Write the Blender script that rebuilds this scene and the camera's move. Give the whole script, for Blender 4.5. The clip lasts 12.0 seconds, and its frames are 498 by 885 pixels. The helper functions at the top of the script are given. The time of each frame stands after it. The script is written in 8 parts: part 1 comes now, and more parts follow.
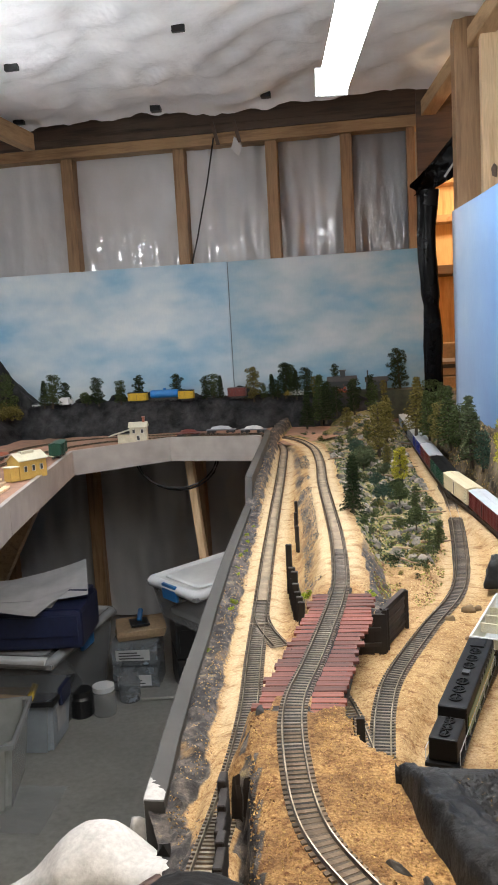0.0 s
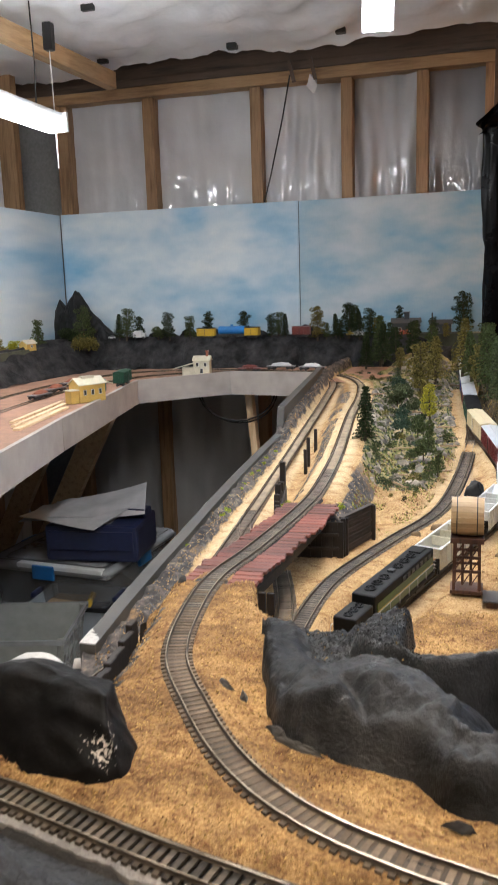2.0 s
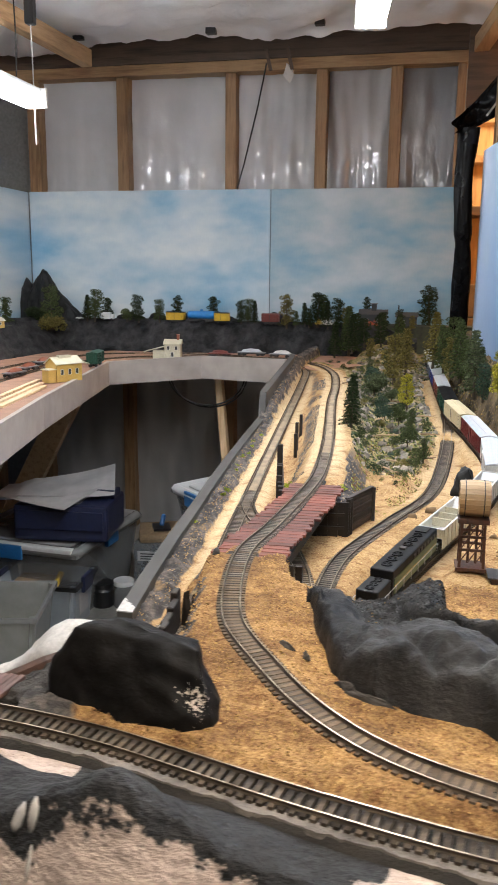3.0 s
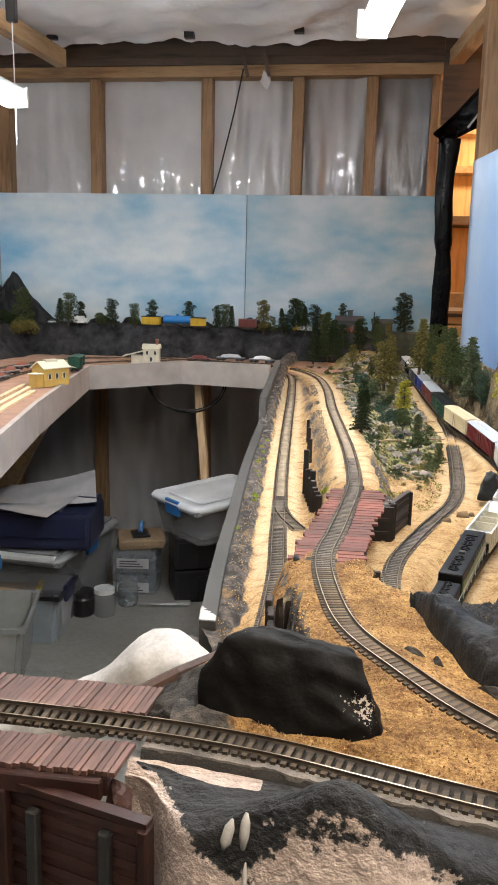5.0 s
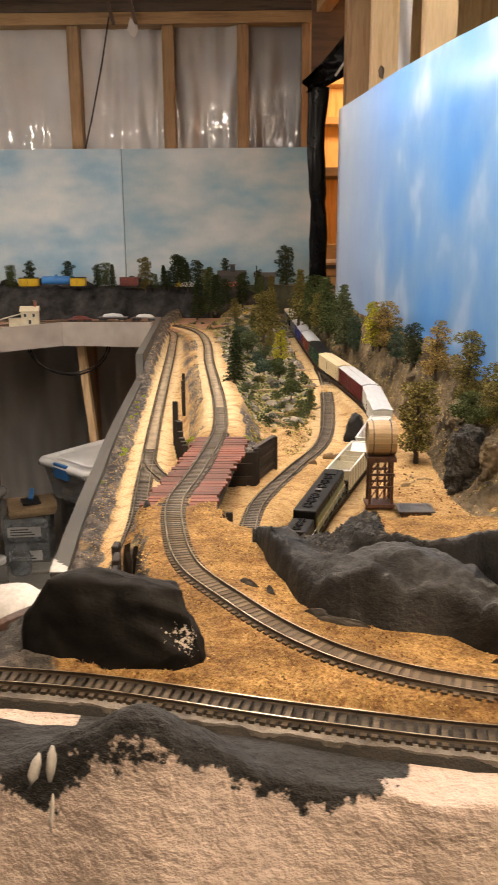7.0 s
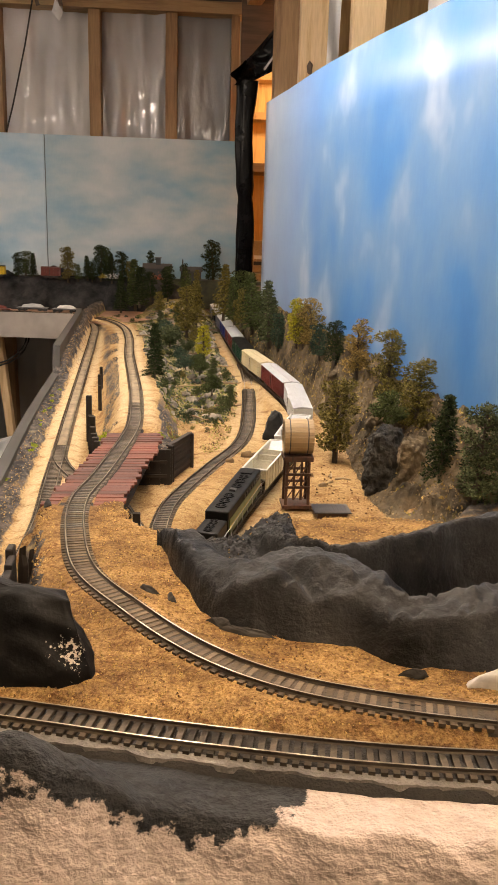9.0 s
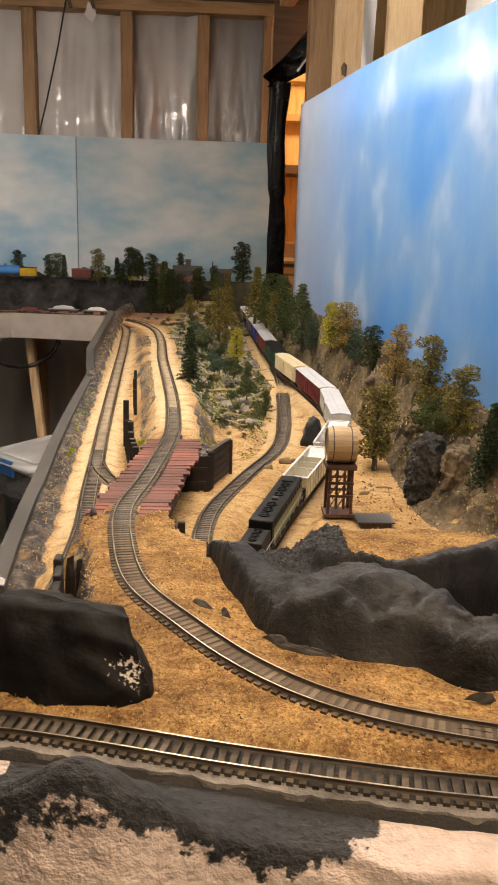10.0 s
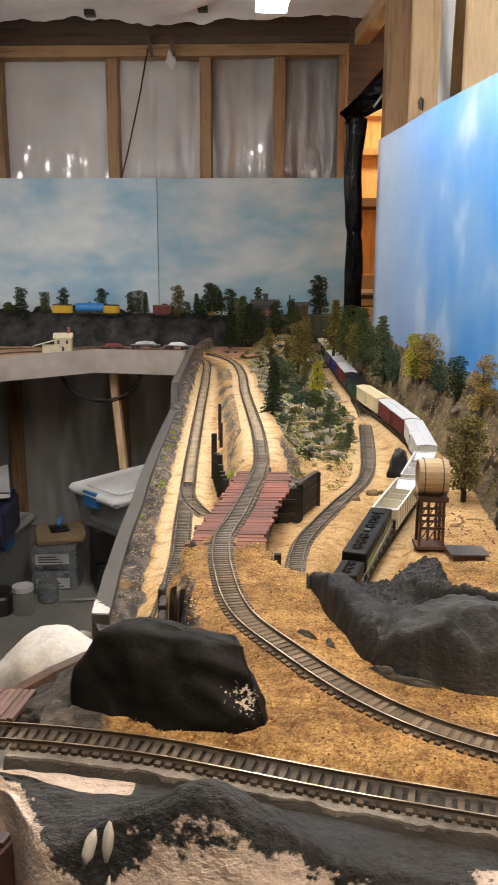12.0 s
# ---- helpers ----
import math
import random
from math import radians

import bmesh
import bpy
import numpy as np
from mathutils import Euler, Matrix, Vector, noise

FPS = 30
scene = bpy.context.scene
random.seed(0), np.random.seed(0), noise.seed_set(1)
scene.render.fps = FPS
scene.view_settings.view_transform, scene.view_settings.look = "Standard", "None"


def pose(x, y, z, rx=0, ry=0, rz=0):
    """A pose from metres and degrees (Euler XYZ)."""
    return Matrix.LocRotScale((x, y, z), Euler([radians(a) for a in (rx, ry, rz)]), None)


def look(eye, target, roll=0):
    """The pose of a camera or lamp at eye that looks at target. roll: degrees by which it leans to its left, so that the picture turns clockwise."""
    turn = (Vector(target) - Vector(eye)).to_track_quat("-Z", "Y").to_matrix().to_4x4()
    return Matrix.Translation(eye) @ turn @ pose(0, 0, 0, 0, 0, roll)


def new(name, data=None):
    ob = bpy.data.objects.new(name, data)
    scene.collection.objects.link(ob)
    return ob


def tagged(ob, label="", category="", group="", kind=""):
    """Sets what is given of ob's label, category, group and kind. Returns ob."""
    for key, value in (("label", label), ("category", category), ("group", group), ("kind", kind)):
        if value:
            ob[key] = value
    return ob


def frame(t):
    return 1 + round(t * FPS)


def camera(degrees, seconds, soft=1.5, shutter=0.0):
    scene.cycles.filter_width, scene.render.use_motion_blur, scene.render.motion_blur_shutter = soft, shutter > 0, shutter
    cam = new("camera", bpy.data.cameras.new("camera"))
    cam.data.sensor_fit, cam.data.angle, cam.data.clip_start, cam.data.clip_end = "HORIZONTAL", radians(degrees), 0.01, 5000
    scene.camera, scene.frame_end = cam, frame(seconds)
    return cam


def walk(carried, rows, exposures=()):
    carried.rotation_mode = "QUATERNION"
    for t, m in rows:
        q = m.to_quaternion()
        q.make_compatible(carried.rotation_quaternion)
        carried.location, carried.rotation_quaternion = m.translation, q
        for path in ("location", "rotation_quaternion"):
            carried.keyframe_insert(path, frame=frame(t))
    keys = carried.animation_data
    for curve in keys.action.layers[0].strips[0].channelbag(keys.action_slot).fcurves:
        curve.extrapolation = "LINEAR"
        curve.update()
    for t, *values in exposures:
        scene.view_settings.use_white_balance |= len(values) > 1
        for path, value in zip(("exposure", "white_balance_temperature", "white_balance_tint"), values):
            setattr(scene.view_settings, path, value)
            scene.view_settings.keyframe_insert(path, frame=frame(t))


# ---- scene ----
cam = camera(34.4, 12.0, soft=1.0, shutter=0.5)
PATH = [
    (0, (0.0076, -0.0059, 1.1048), (-0.2901, 1.9559, 0.8539), -3.23),
    (0.5, (0.0145, -0.0091, 1.1024), (-0.2613, 1.9531, 0.8313), -3.06),
    (1, (0.0734, -0.0219, 1.1008), (-0.2306, 1.9327, 0.8053), -2.75),
    (1.5, (0.1427, -0.0344, 1.0902), (-0.2644, 1.8981, 0.7747), -1.38),
    (2, (0.1768, -0.0735, 1.0761), (-0.3707, 1.8138, 0.7038), -1.80),
    (2.5, (0.1716, -0.1001, 1.0747), (-0.3500, 1.7850, 0.6570), -1.28),
    (2.7, (0.1476, -0.1131, 1.0757), (-0.3297, 1.7841, 0.6601), -0.38),
    (4.3, (-0.0330, -0.1640, 1.0780), (-0.3030, 1.7823, 0.7050), 0.80),
    (4.5, (-0.0360, -0.1590, 1.0770), (-0.3101, 1.7865, 0.7029), 0.90),
    (5, (-0.0350, -0.1480, 1.0730), (-0.3000, 1.7956, 0.6831), 1.30),
    (5.5, (-0.0290, -0.1410, 1.0690), (-0.2539, 1.8025, 0.6541), 1.60),
    (6, (-0.0140, -0.1380, 1.0650), (-0.1730, 1.8063, 0.6239), 1.00),
    (6.5, (0.0070, -0.1430, 1.0590), (-0.0870, 1.8002, 0.5950), -0.10),
    (7, (0.0240, -0.1460, 1.0570), (-0.0070, 1.7951, 0.5762), -0.40),
    (7.5, (0.0440, -0.1390, 1.0530), (0.0990, 1.8032, 0.5789), -0.40),
    (7.7, (0.0490, -0.1370, 1.0550), (0.1380, 1.8050, 0.5850), -0.20),
    (9.3, (0.0356, -0.1057, 1.0494), (0.1804, 1.8259, 0.5512), 1.78),
    (9.5, (0.0286, -0.1017, 1.0504), (0.1574, 1.8295, 0.5462), 2.08),
    (10, (0.0194, -0.0990, 1.0546), (0.1097, 1.8387, 0.5675), 1.71),
    (10.5, (0.0153, -0.1026, 1.0587), (0.0544, 1.8449, 0.6054), 0.59),
    (11, (0.0161, -0.1136, 1.0657), (0.0005, 1.8408, 0.6414), -0.19),
    (11.5, (0.0107, -0.1135, 1.0624), (-0.0429, 1.8422, 0.6476), -0.02),
    (12, (-0.0026, -0.1144, 1.0601), (-0.0926, 1.8399, 0.6447), 0.18),
]
walk(cam, [(t, look(eye, target, roll)) for t, eye, target, roll in PATH],
     [(0, -0.19, 6000, 9), (2.5, -0.13, 5950, 10), (5.5, 0.0, 6150, 9), (6.5, -0.11, 7200, 14), (7.5, -0.25, 8000, 17), (9.5, -0.35, 7950, 17), (10.5, -0.26, 7100, 13), (12, -0.23, 6650, 11)])

# ---- light ----
world = bpy.data.worlds.new("shed_air")
scene.world = world
world.use_nodes = True
world.node_tree.nodes["Background"].inputs[0].default_value = (0.60, 0.66, 0.75, 1)
world.node_tree.nodes["Background"].inputs[1].default_value = 0.02
TUBE, TUBE_CORNER, TUBE_FILL = 72.0, 48.0, 48.0


# ---- materials ----
def nodes_of(name):
    m = bpy.data.materials.new(name)
    m.use_nodes = True
    return m, m.node_tree, m.node_tree.nodes["Principled BSDF"]


def link(tree, a, b):
    tree.links.new(a, b)


def noise_node(tree, vec, scale, detail=4.0, rough=0.55, stretch=None):
    n = tree.nodes.new("ShaderNodeTexNoise")
    n.inputs["Scale"].default_value, n.inputs["Detail"].default_value, n.inputs["Roughness"].default_value = scale, detail, rough
    if stretch:
        mp = tree.nodes.new("ShaderNodeMapping")
        mp.inputs["Scale"].default_value = stretch
        link(tree, vec, mp.inputs["Vector"])
        vec = mp.outputs["Vector"]
    link(tree, vec, n.inputs["Vector"])
    return n.outputs["Fac"]


def ramp_node(tree, fac, stops):
    r = tree.nodes.new("ShaderNodeValToRGB")
    els = r.color_ramp.elements
    while len(els) < len(stops):
        els.new(0.5)
    for e, (p, c) in zip(els, stops):
        e.position, e.color = p, (*c, 1) if len(c) == 3 else c
    link(tree, fac, r.inputs["Fac"])
    return r.outputs["Color"]


def mix_node(tree, fac, a, b, mode="MIX"):
    n = tree.nodes.new("ShaderNodeMix")
    n.data_type, n.blend_type = "RGBA", mode
    for sock, v in ((n.inputs[0], fac), (n.inputs[6], a), (n.inputs[7], b)):
        if hasattr(v, "is_linked"):
            link(tree, v, sock)
        elif isinstance(v, (int, float)):
            sock.default_value = v
        else:
            sock.default_value = (*v, 1)
    return n.outputs[2]


def bump_node(tree, bsdf, fac, strength, distance):
    b = tree.nodes.new("ShaderNodeBump")
    b.inputs["Strength"].default_value, b.inputs["Distance"].default_value = strength, distance
    link(tree, fac, b.inputs["Height"])
    link(tree, b.outputs["Normal"], bsdf.inputs["Normal"])


def coords(tree):
    return tree.nodes.new("ShaderNodeTexCoord").outputs["Object"]


def mat(name, color, dark=None, rough=0.6, metal=0.0, big=12.0, fine=220.0, bump=0.3, depth=0.0008, coat=0.0, stretch=None, island=0.0, piece=0.0, spec=0.5):
    """A plain surface with variation at two scales; island and piece vary it from part to part."""
    m, tree, bsdf = nodes_of(name)
    dark = dark or tuple(c * 0.72 for c in color)
    vec = coords(tree)
    f1, f2 = noise_node(tree, vec, big, stretch=stretch), noise_node(tree, vec, fine, 3.0, stretch=stretch)
    col = ramp_node(tree, f1, [(0.32, dark), (0.66, color)])
    grain = ramp_node(tree, f2, [(0.25, (0.72, 0.72, 0.72)), (0.75, (1.12, 1.12, 1.12))])
    col = mix_node(tree, 0.8, col, grain, "MULTIPLY")
    for amount, node, out in ((island, "ShaderNodeNewGeometry", "Random Per Island"), (piece, "ShaderNodeObjectInfo", "Random")):
        if amount:
            r = tree.nodes.new(node).outputs[out]
            col = mix_node(tree, 1.0, col, ramp_node(tree, r, [(0.0, (1 - amount,) * 3), (1.0, (1 + amount,) * 3)]), "MULTIPLY")
    link(tree, col, bsdf.inputs["Base Color"])
    rr = tree.nodes.new("ShaderNodeMapRange")
    rr.inputs["To Min"].default_value, rr.inputs["To Max"].default_value = max(0.03, rough - 0.12), min(1.0, rough + 0.12)
    link(tree, f1, rr.inputs["Value"])
    link(tree, rr.outputs["Result"], bsdf.inputs["Roughness"])
    bsdf.inputs["Metallic"].default_value, bsdf.inputs["Coat Weight"].default_value = metal, coat
    bsdf.inputs["Specular IOR Level"].default_value = spec
    if bump:
        bump_node(tree, bsdf, f2, bump, depth)
    return m


def wood(name, light, dark, rough=0.6, axis="z", piece=0.0, scale=9.0):
    """Sawn timber with grain along one axis, knots and wear."""
    m, tree, bsdf = nodes_of(name)
    vec = coords(tree)
    stretch = {"x": (0.08, 1, 1), "y": (1, 0.08, 1), "z": (1, 1, 0.08)}[axis]
    f1 = noise_node(tree, vec, scale * 6, 5.0, 0.6, stretch)
    f2 = noise_node(tree, vec, scale * 0.7, 3.0)
    f3 = noise_node(tree, vec, scale * 30, 3.0, 0.6, stretch)
    col = ramp_node(tree, f1, [(0.3, dark), (0.52, light), (0.72, tuple(c * 0.86 for c in light))])
    col = mix_node(tree, 0.5, col, ramp_node(tree, f2, [(0.3, (0.7, 0.66, 0.6)), (0.7, (1.1, 1.08, 1.05))]), "MULTIPLY")
    col = mix_node(tree, 0.6, col, ramp_node(tree, f3, [(0.3, (0.8, 0.78, 0.75)), (0.7, (1.08, 1.08, 1.08))]), "MULTIPLY")
    if piece:
        r = tree.nodes.new("ShaderNodeObjectInfo").outputs["Random"]
        col = mix_node(tree, 1.0, col, ramp_node(tree, r, [(0.0, (1 - piece,) * 3), (1.0, (1 + piece,) * 3)]), "MULTIPLY")
    link(tree, col, bsdf.inputs["Base Color"])
    bsdf.inputs["Roughness"].default_value = rough
    bump_node(tree, bsdf, f3, 0.25, 0.0006)
    return m


def sky_paint(name, seed, stops, gloss, scale, pale_end=None):
    """Painted clouds on a backdrop board."""
    m, tree, bsdf = nodes_of(name)
    vec = coords(tree)
    mp = tree.nodes.new("ShaderNodeMapping")
    mp.inputs["Location"].default_value, mp.inputs["Scale"].default_value = (seed, seed * 2, seed), (scale[0], scale[1], scale[2])
    link(tree, vec, mp.inputs["Vector"])
    f = noise_node(tree, mp.outputs["Vector"], 1.0, 3.0, 0.5)
    g = noise_node(tree, mp.outputs["Vector"], 3.3, 3.0, 0.5)
    soft = mix_node(tree, 0.28, f, g)
    col = ramp_node(tree, soft, stops)
    # colour mixes towards pale grey between two y values
    if pale_end:
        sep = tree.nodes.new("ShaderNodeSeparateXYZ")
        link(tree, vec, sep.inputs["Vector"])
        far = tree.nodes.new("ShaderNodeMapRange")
        far.inputs["From Min"].default_value, far.inputs["From Max"].default_value, far.inputs["To Max"].default_value = pale_end[0], pale_end[1], 0.62
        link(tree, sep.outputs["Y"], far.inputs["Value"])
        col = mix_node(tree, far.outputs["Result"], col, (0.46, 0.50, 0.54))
    brush = noise_node(tree, vec, 160.0, 2.0, 0.5, (1, 1, 0.3))
    col = mix_node(tree, 0.25, col, ramp_node(tree, brush, [(0.3, (0.86, 0.88, 0.9)), (0.7, (1.06, 1.05, 1.04))]), "MULTIPLY")
    link(tree, col, bsdf.inputs["Base Color"])
    bsdf.inputs["Roughness"].default_value = gloss
    bump_node(tree, bsdf, brush, 0.06, 0.001)
    return m


def terrain_paint(name):
    """Sand, straw-coloured turf, green ground cover and grey painted plaster, told apart by the zone attribute."""
    m, tree, bsdf = nodes_of(name)
    vec = coords(tree)
    att = tree.nodes.new("ShaderNodeAttribute")
    att.attribute_name = "zone"
    sep = tree.nodes.new("ShaderNodeSeparateColor")
    link(tree, att.outputs["Color"], sep.inputs["Color"])
    big, mid, fine, grit = (noise_node(tree, vec, s, 5.0, 0.6) for s in (14.0, 70.0, 420.0, 900.0))
    sand = ramp_node(tree, fine, [(0.28, (0.20, 0.11, 0.045)), (0.47, (0.42, 0.28, 0.135)), (0.75, (0.54, 0.395, 0.22))])
    sand = mix_node(tree, 0.75, sand, ramp_node(tree, big, [(0.34, (0.66, 0.56, 0.46)), (0.55, (1.05, 1.03, 1.0))]), "MULTIPLY")
    spots = noise_node(tree, vec, 150.0, 6.0, 0.7)
    sand = mix_node(tree, ramp_node(tree, spots, [(0.565, (0, 0, 0)), (0.66, (1, 1, 1))]), sand, (0.17, 0.085, 0.035))
    clods = noise_node(tree, vec, 48.0, 6.0, 0.7)
    sand = mix_node(tree, ramp_node(tree, clods, [(0.56, (0, 0, 0)), (0.70, (0.7, 0.7, 0.7))]), sand, (0.24, 0.135, 0.06))
    drift = noise_node(tree, vec, 62.0, 6.0, 0.68, (0.6, 1.0, 1.0))
    sand = mix_node(tree, 0.9, sand, ramp_node(tree, drift, [(0.38, (0.66, 0.54, 0.44)), (0.47, (1.0, 1.0, 1.0)), (0.66, (1.14, 1.15, 1.16))]), "MULTIPLY")
    shoulder = ramp_node(tree, fine, [(0.28, (0.40, 0.29, 0.16)), (0.47, (0.58, 0.455, 0.28)), (0.75, (0.70, 0.58, 0.39))])
    lay = tree.nodes.new("ShaderNodeMath")
    lay.operation = "MULTIPLY"
    link(tree, att.outputs["Alpha"], lay.inputs[0])
    link(tree, ramp_node(tree, drift, [(0.36, (0.30, 0.30, 0.30)), (0.50, (0.85, 0.85, 0.85))]), lay.inputs[1])
    sand = mix_node(tree, lay.outputs[0], sand, shoulder)
    straw = ramp_node(tree, fine, [(0.28, (0.12, 0.060, 0.026)), (0.48, (0.31, 0.185, 0.078)), (0.72, (0.47, 0.315, 0.145))])
    straw = mix_node(tree, 0.85, straw, ramp_node(tree, drift, [(0.36, (0.55, 0.46, 0.40)), (0.50, (1.0, 1.0, 1.0)), (0.66, (1.32, 1.30, 1.18))]), "MULTIPLY")
    straw = mix_node(tree, ramp_node(tree, spots, [(0.54, (0, 0, 0)), (0.66, (1, 1, 1))]), straw, (0.13, 0.055, 0.02))
    straw = mix_node(tree, 0.8, straw, ramp_node(tree, big, [(0.40, (0.52, 0.46, 0.41)), (0.58, (1.12, 1.10, 1.04))]), "MULTIPLY")
    green = ramp_node(tree, mid, [(0.30, (0.045, 0.055, 0.02)), (0.44, (0.15, 0.15, 0.045)), (0.56, (0.28, 0.22, 0.11)), (0.72, (0.42, 0.34, 0.21))])
    rock = ramp_node(tree, mid, [(0.25, (0.016, 0.015, 0.016)), (0.48, (0.058, 0.054, 0.054)), (0.62, (0.15, 0.13, 0.115)), (0.72, (0.36, 0.29, 0.17))])
    def edge(sock):
        a = tree.nodes.new("ShaderNodeMath")
        a.operation = "ADD"
        link(tree, sock, a.inputs[0])
        sh = tree.nodes.new("ShaderNodeMapRange")
        sh.inputs["To Min"].default_value, sh.inputs["To Max"].default_value = -0.35, 0.35
        link(tree, mid, sh.inputs["Value"])
        link(tree, sh.outputs["Result"], a.inputs[1])
        r = tree.nodes.new("ShaderNodeMapRange")
        r.inputs["From Min"].default_value, r.inputs["From Max"].default_value = 0.38, 0.62
        link(tree, a.outputs[0], r.inputs["Value"])
        return r.outputs["Result"]
    col = mix_node(tree, edge(sep.outputs[0]), sand, straw)
    col = mix_node(tree, edge(sep.outputs[1]), col, green)
    col = mix_node(tree, edge(sep.outputs[2]), col, rock)
    col = mix_node(tree, 0.85, col, ramp_node(tree, grit, [(0.3, (0.66, 0.64, 0.6)), (0.7, (1.14, 1.13, 1.12))]), "MULTIPLY")
    link(tree, col, bsdf.inputs["Base Color"])
    bsdf.inputs["Roughness"].default_value = 0.93
    bsdf.inputs["Specular IOR Level"].default_value = 0.2
    both = mix_node(tree, 0.5, fine, grit)
    bump_node(tree, bsdf, mix_node(tree, 0.30, both, spots), 1.0, 0.0022)
    return m


def rock_paint(name, low, high, fleck=0.0, rough=0.55, chip=None, relief=(0.5, 0.0026)):
    """Plaster rock painted near black, dry-brushed grey, with bare white flecks where fleck is over zero."""
    m, tree, bsdf = nodes_of(name)
    vec = coords(tree)
    big, mid, fine = (noise_node(tree, vec, s, 5.0, 0.6) for s in (16.0, 75.0, 330.0))
    col = ramp_node(tree, big, [(0.33, low), (0.7, high)])
    col = mix_node(tree, 0.6, col, ramp_node(tree, mid, [(0.3, (0.5, 0.5, 0.52)), (0.7, (1.25, 1.25, 1.22))]), "MULTIPLY")
    if fleck:
        spot = noise_node(tree, vec, 340.0, 4.0, 0.65)
        far = tree.nodes.new("ShaderNodeVectorMath")
        far.operation = "DISTANCE"
        far.inputs[1].default_value = chip
        link(tree, vec, far.inputs[0])
        near = tree.nodes.new("ShaderNodeMapRange")
        near.inputs["From Min"].default_value, near.inputs["From Max"].default_value = 0.005, 0.021
        near.inputs["To Min"].default_value, near.inputs["To Max"].default_value = 0.08, -0.16
        link(tree, far.outputs["Value"], near.inputs["Value"])
        s = tree.nodes.new("ShaderNodeMath")
        s.operation = "ADD"
        link(tree, spot, s.inputs[0])
        link(tree, near.outputs["Result"], s.inputs[1])
        r = tree.nodes.new("ShaderNodeMapRange")
        r.inputs["From Min"].default_value, r.inputs["From Max"].default_value = fleck + 0.10, fleck + 0.12
        link(tree, s.outputs[0], r.inputs["Value"])
        col = mix_node(tree, r.outputs["Result"], col, (0.62, 0.55, 0.47))
    link(tree, col, bsdf.inputs["Base Color"])
    bsdf.inputs["Roughness"].default_value = rough
    bsdf.inputs["Specular IOR Level"].default_value = 0.16
    bump_node(tree, bsdf, mix_node(tree, 0.3, mid, fine), *relief)
    return m


def front_paint(name):
    """The layout's unfinished front: black paint over white plaster, its ragged edge told by the zone attribute."""
    m, tree, bsdf = nodes_of(name)
    vec = coords(tree)
    att = tree.nodes.new("ShaderNodeAttribute")
    att.attribute_name = "zone"
    sep = tree.nodes.new("ShaderNodeSeparateColor")
    link(tree, att.outputs["Color"], sep.inputs["Color"])
    mid, fine = noise_node(tree, vec, 105.0, 7.0, 0.72), noise_node(tree, vec, 260.0, 4.0)
    black = ramp_node(tree, fine, [(0.3, (0.005, 0.0048, 0.005)), (0.7, (0.024, 0.024, 0.026))])
    white = ramp_node(tree, mid, [(0.3, (0.43, 0.335, 0.285)), (0.6, (0.56, 0.46, 0.40))])
    a = tree.nodes.new("ShaderNodeMath")
    a.operation = "ADD"
    link(tree, sep.outputs[0], a.inputs[0])
    link(tree, mid, a.inputs[1])
    r = tree.nodes.new("ShaderNodeMapRange")
    r.inputs["From Min"].default_value, r.inputs["From Max"].default_value = 0.97, 1.03
    link(tree, a.outputs[0], r.inputs["Value"])
    link(tree, mix_node(tree, r.outputs["Result"], white, black), bsdf.inputs["Base Color"])
    bsdf.inputs["Roughness"].default_value = 0.75
    ripple = noise_node(tree, vec, 120.0, 4.0, 0.6, (0.6, 1.0, 1.0))
    bump_node(tree, bsdf, mix_node(tree, 0.35, ripple, fine), 1.0, 0.0065)
    return m


def film_sheet(name, tint, rough):
    """Cloudy polythene sheeting with soft folds and creases."""
    m, tree, bsdf = nodes_of(name)
    vec = coords(tree)
    big, fine = noise_node(tree, vec, 4.0, 4.0, 0.5), noise_node(tree, vec, 24.0, 4.0, 0.55, (1, 1, 0.55))
    col = ramp_node(tree, big, [(0.3, tuple(c * 0.8 for c in tint)), (0.7, tint)])
    link(tree, col, bsdf.inputs["Base Color"])
    bsdf.inputs["Roughness"].default_value = rough
    bsdf.inputs["Specular IOR Level"].default_value = 0.9
    bump_node(tree, bsdf, fine, 0.18, 0.012)
    return m


def glow(name, color, power):
    m, tree, bsdf = nodes_of(name)
    bsdf.inputs["Emission Color"].default_value, bsdf.inputs["Emission Strength"].default_value = (*color, 1), power
    bsdf.inputs["Base Color"].default_value = (0.9, 0.9, 0.9, 1)
    return m


def clear(name, tint, rough=0.12, through_light=0.75):
    """Thin clear plastic."""
    m, tree, bsdf = nodes_of(name)
    vec = coords(tree)
    f = noise_node(tree, vec, 30.0, 3.0)
    link(tree, ramp_node(tree, f, [(0.3, tuple(c * 0.85 for c in tint)), (0.7, tint)]), bsdf.inputs["Base Color"])
    bsdf.inputs["Roughness"].default_value, bsdf.inputs["Alpha"].default_value = rough, 1 - through_light
    return m


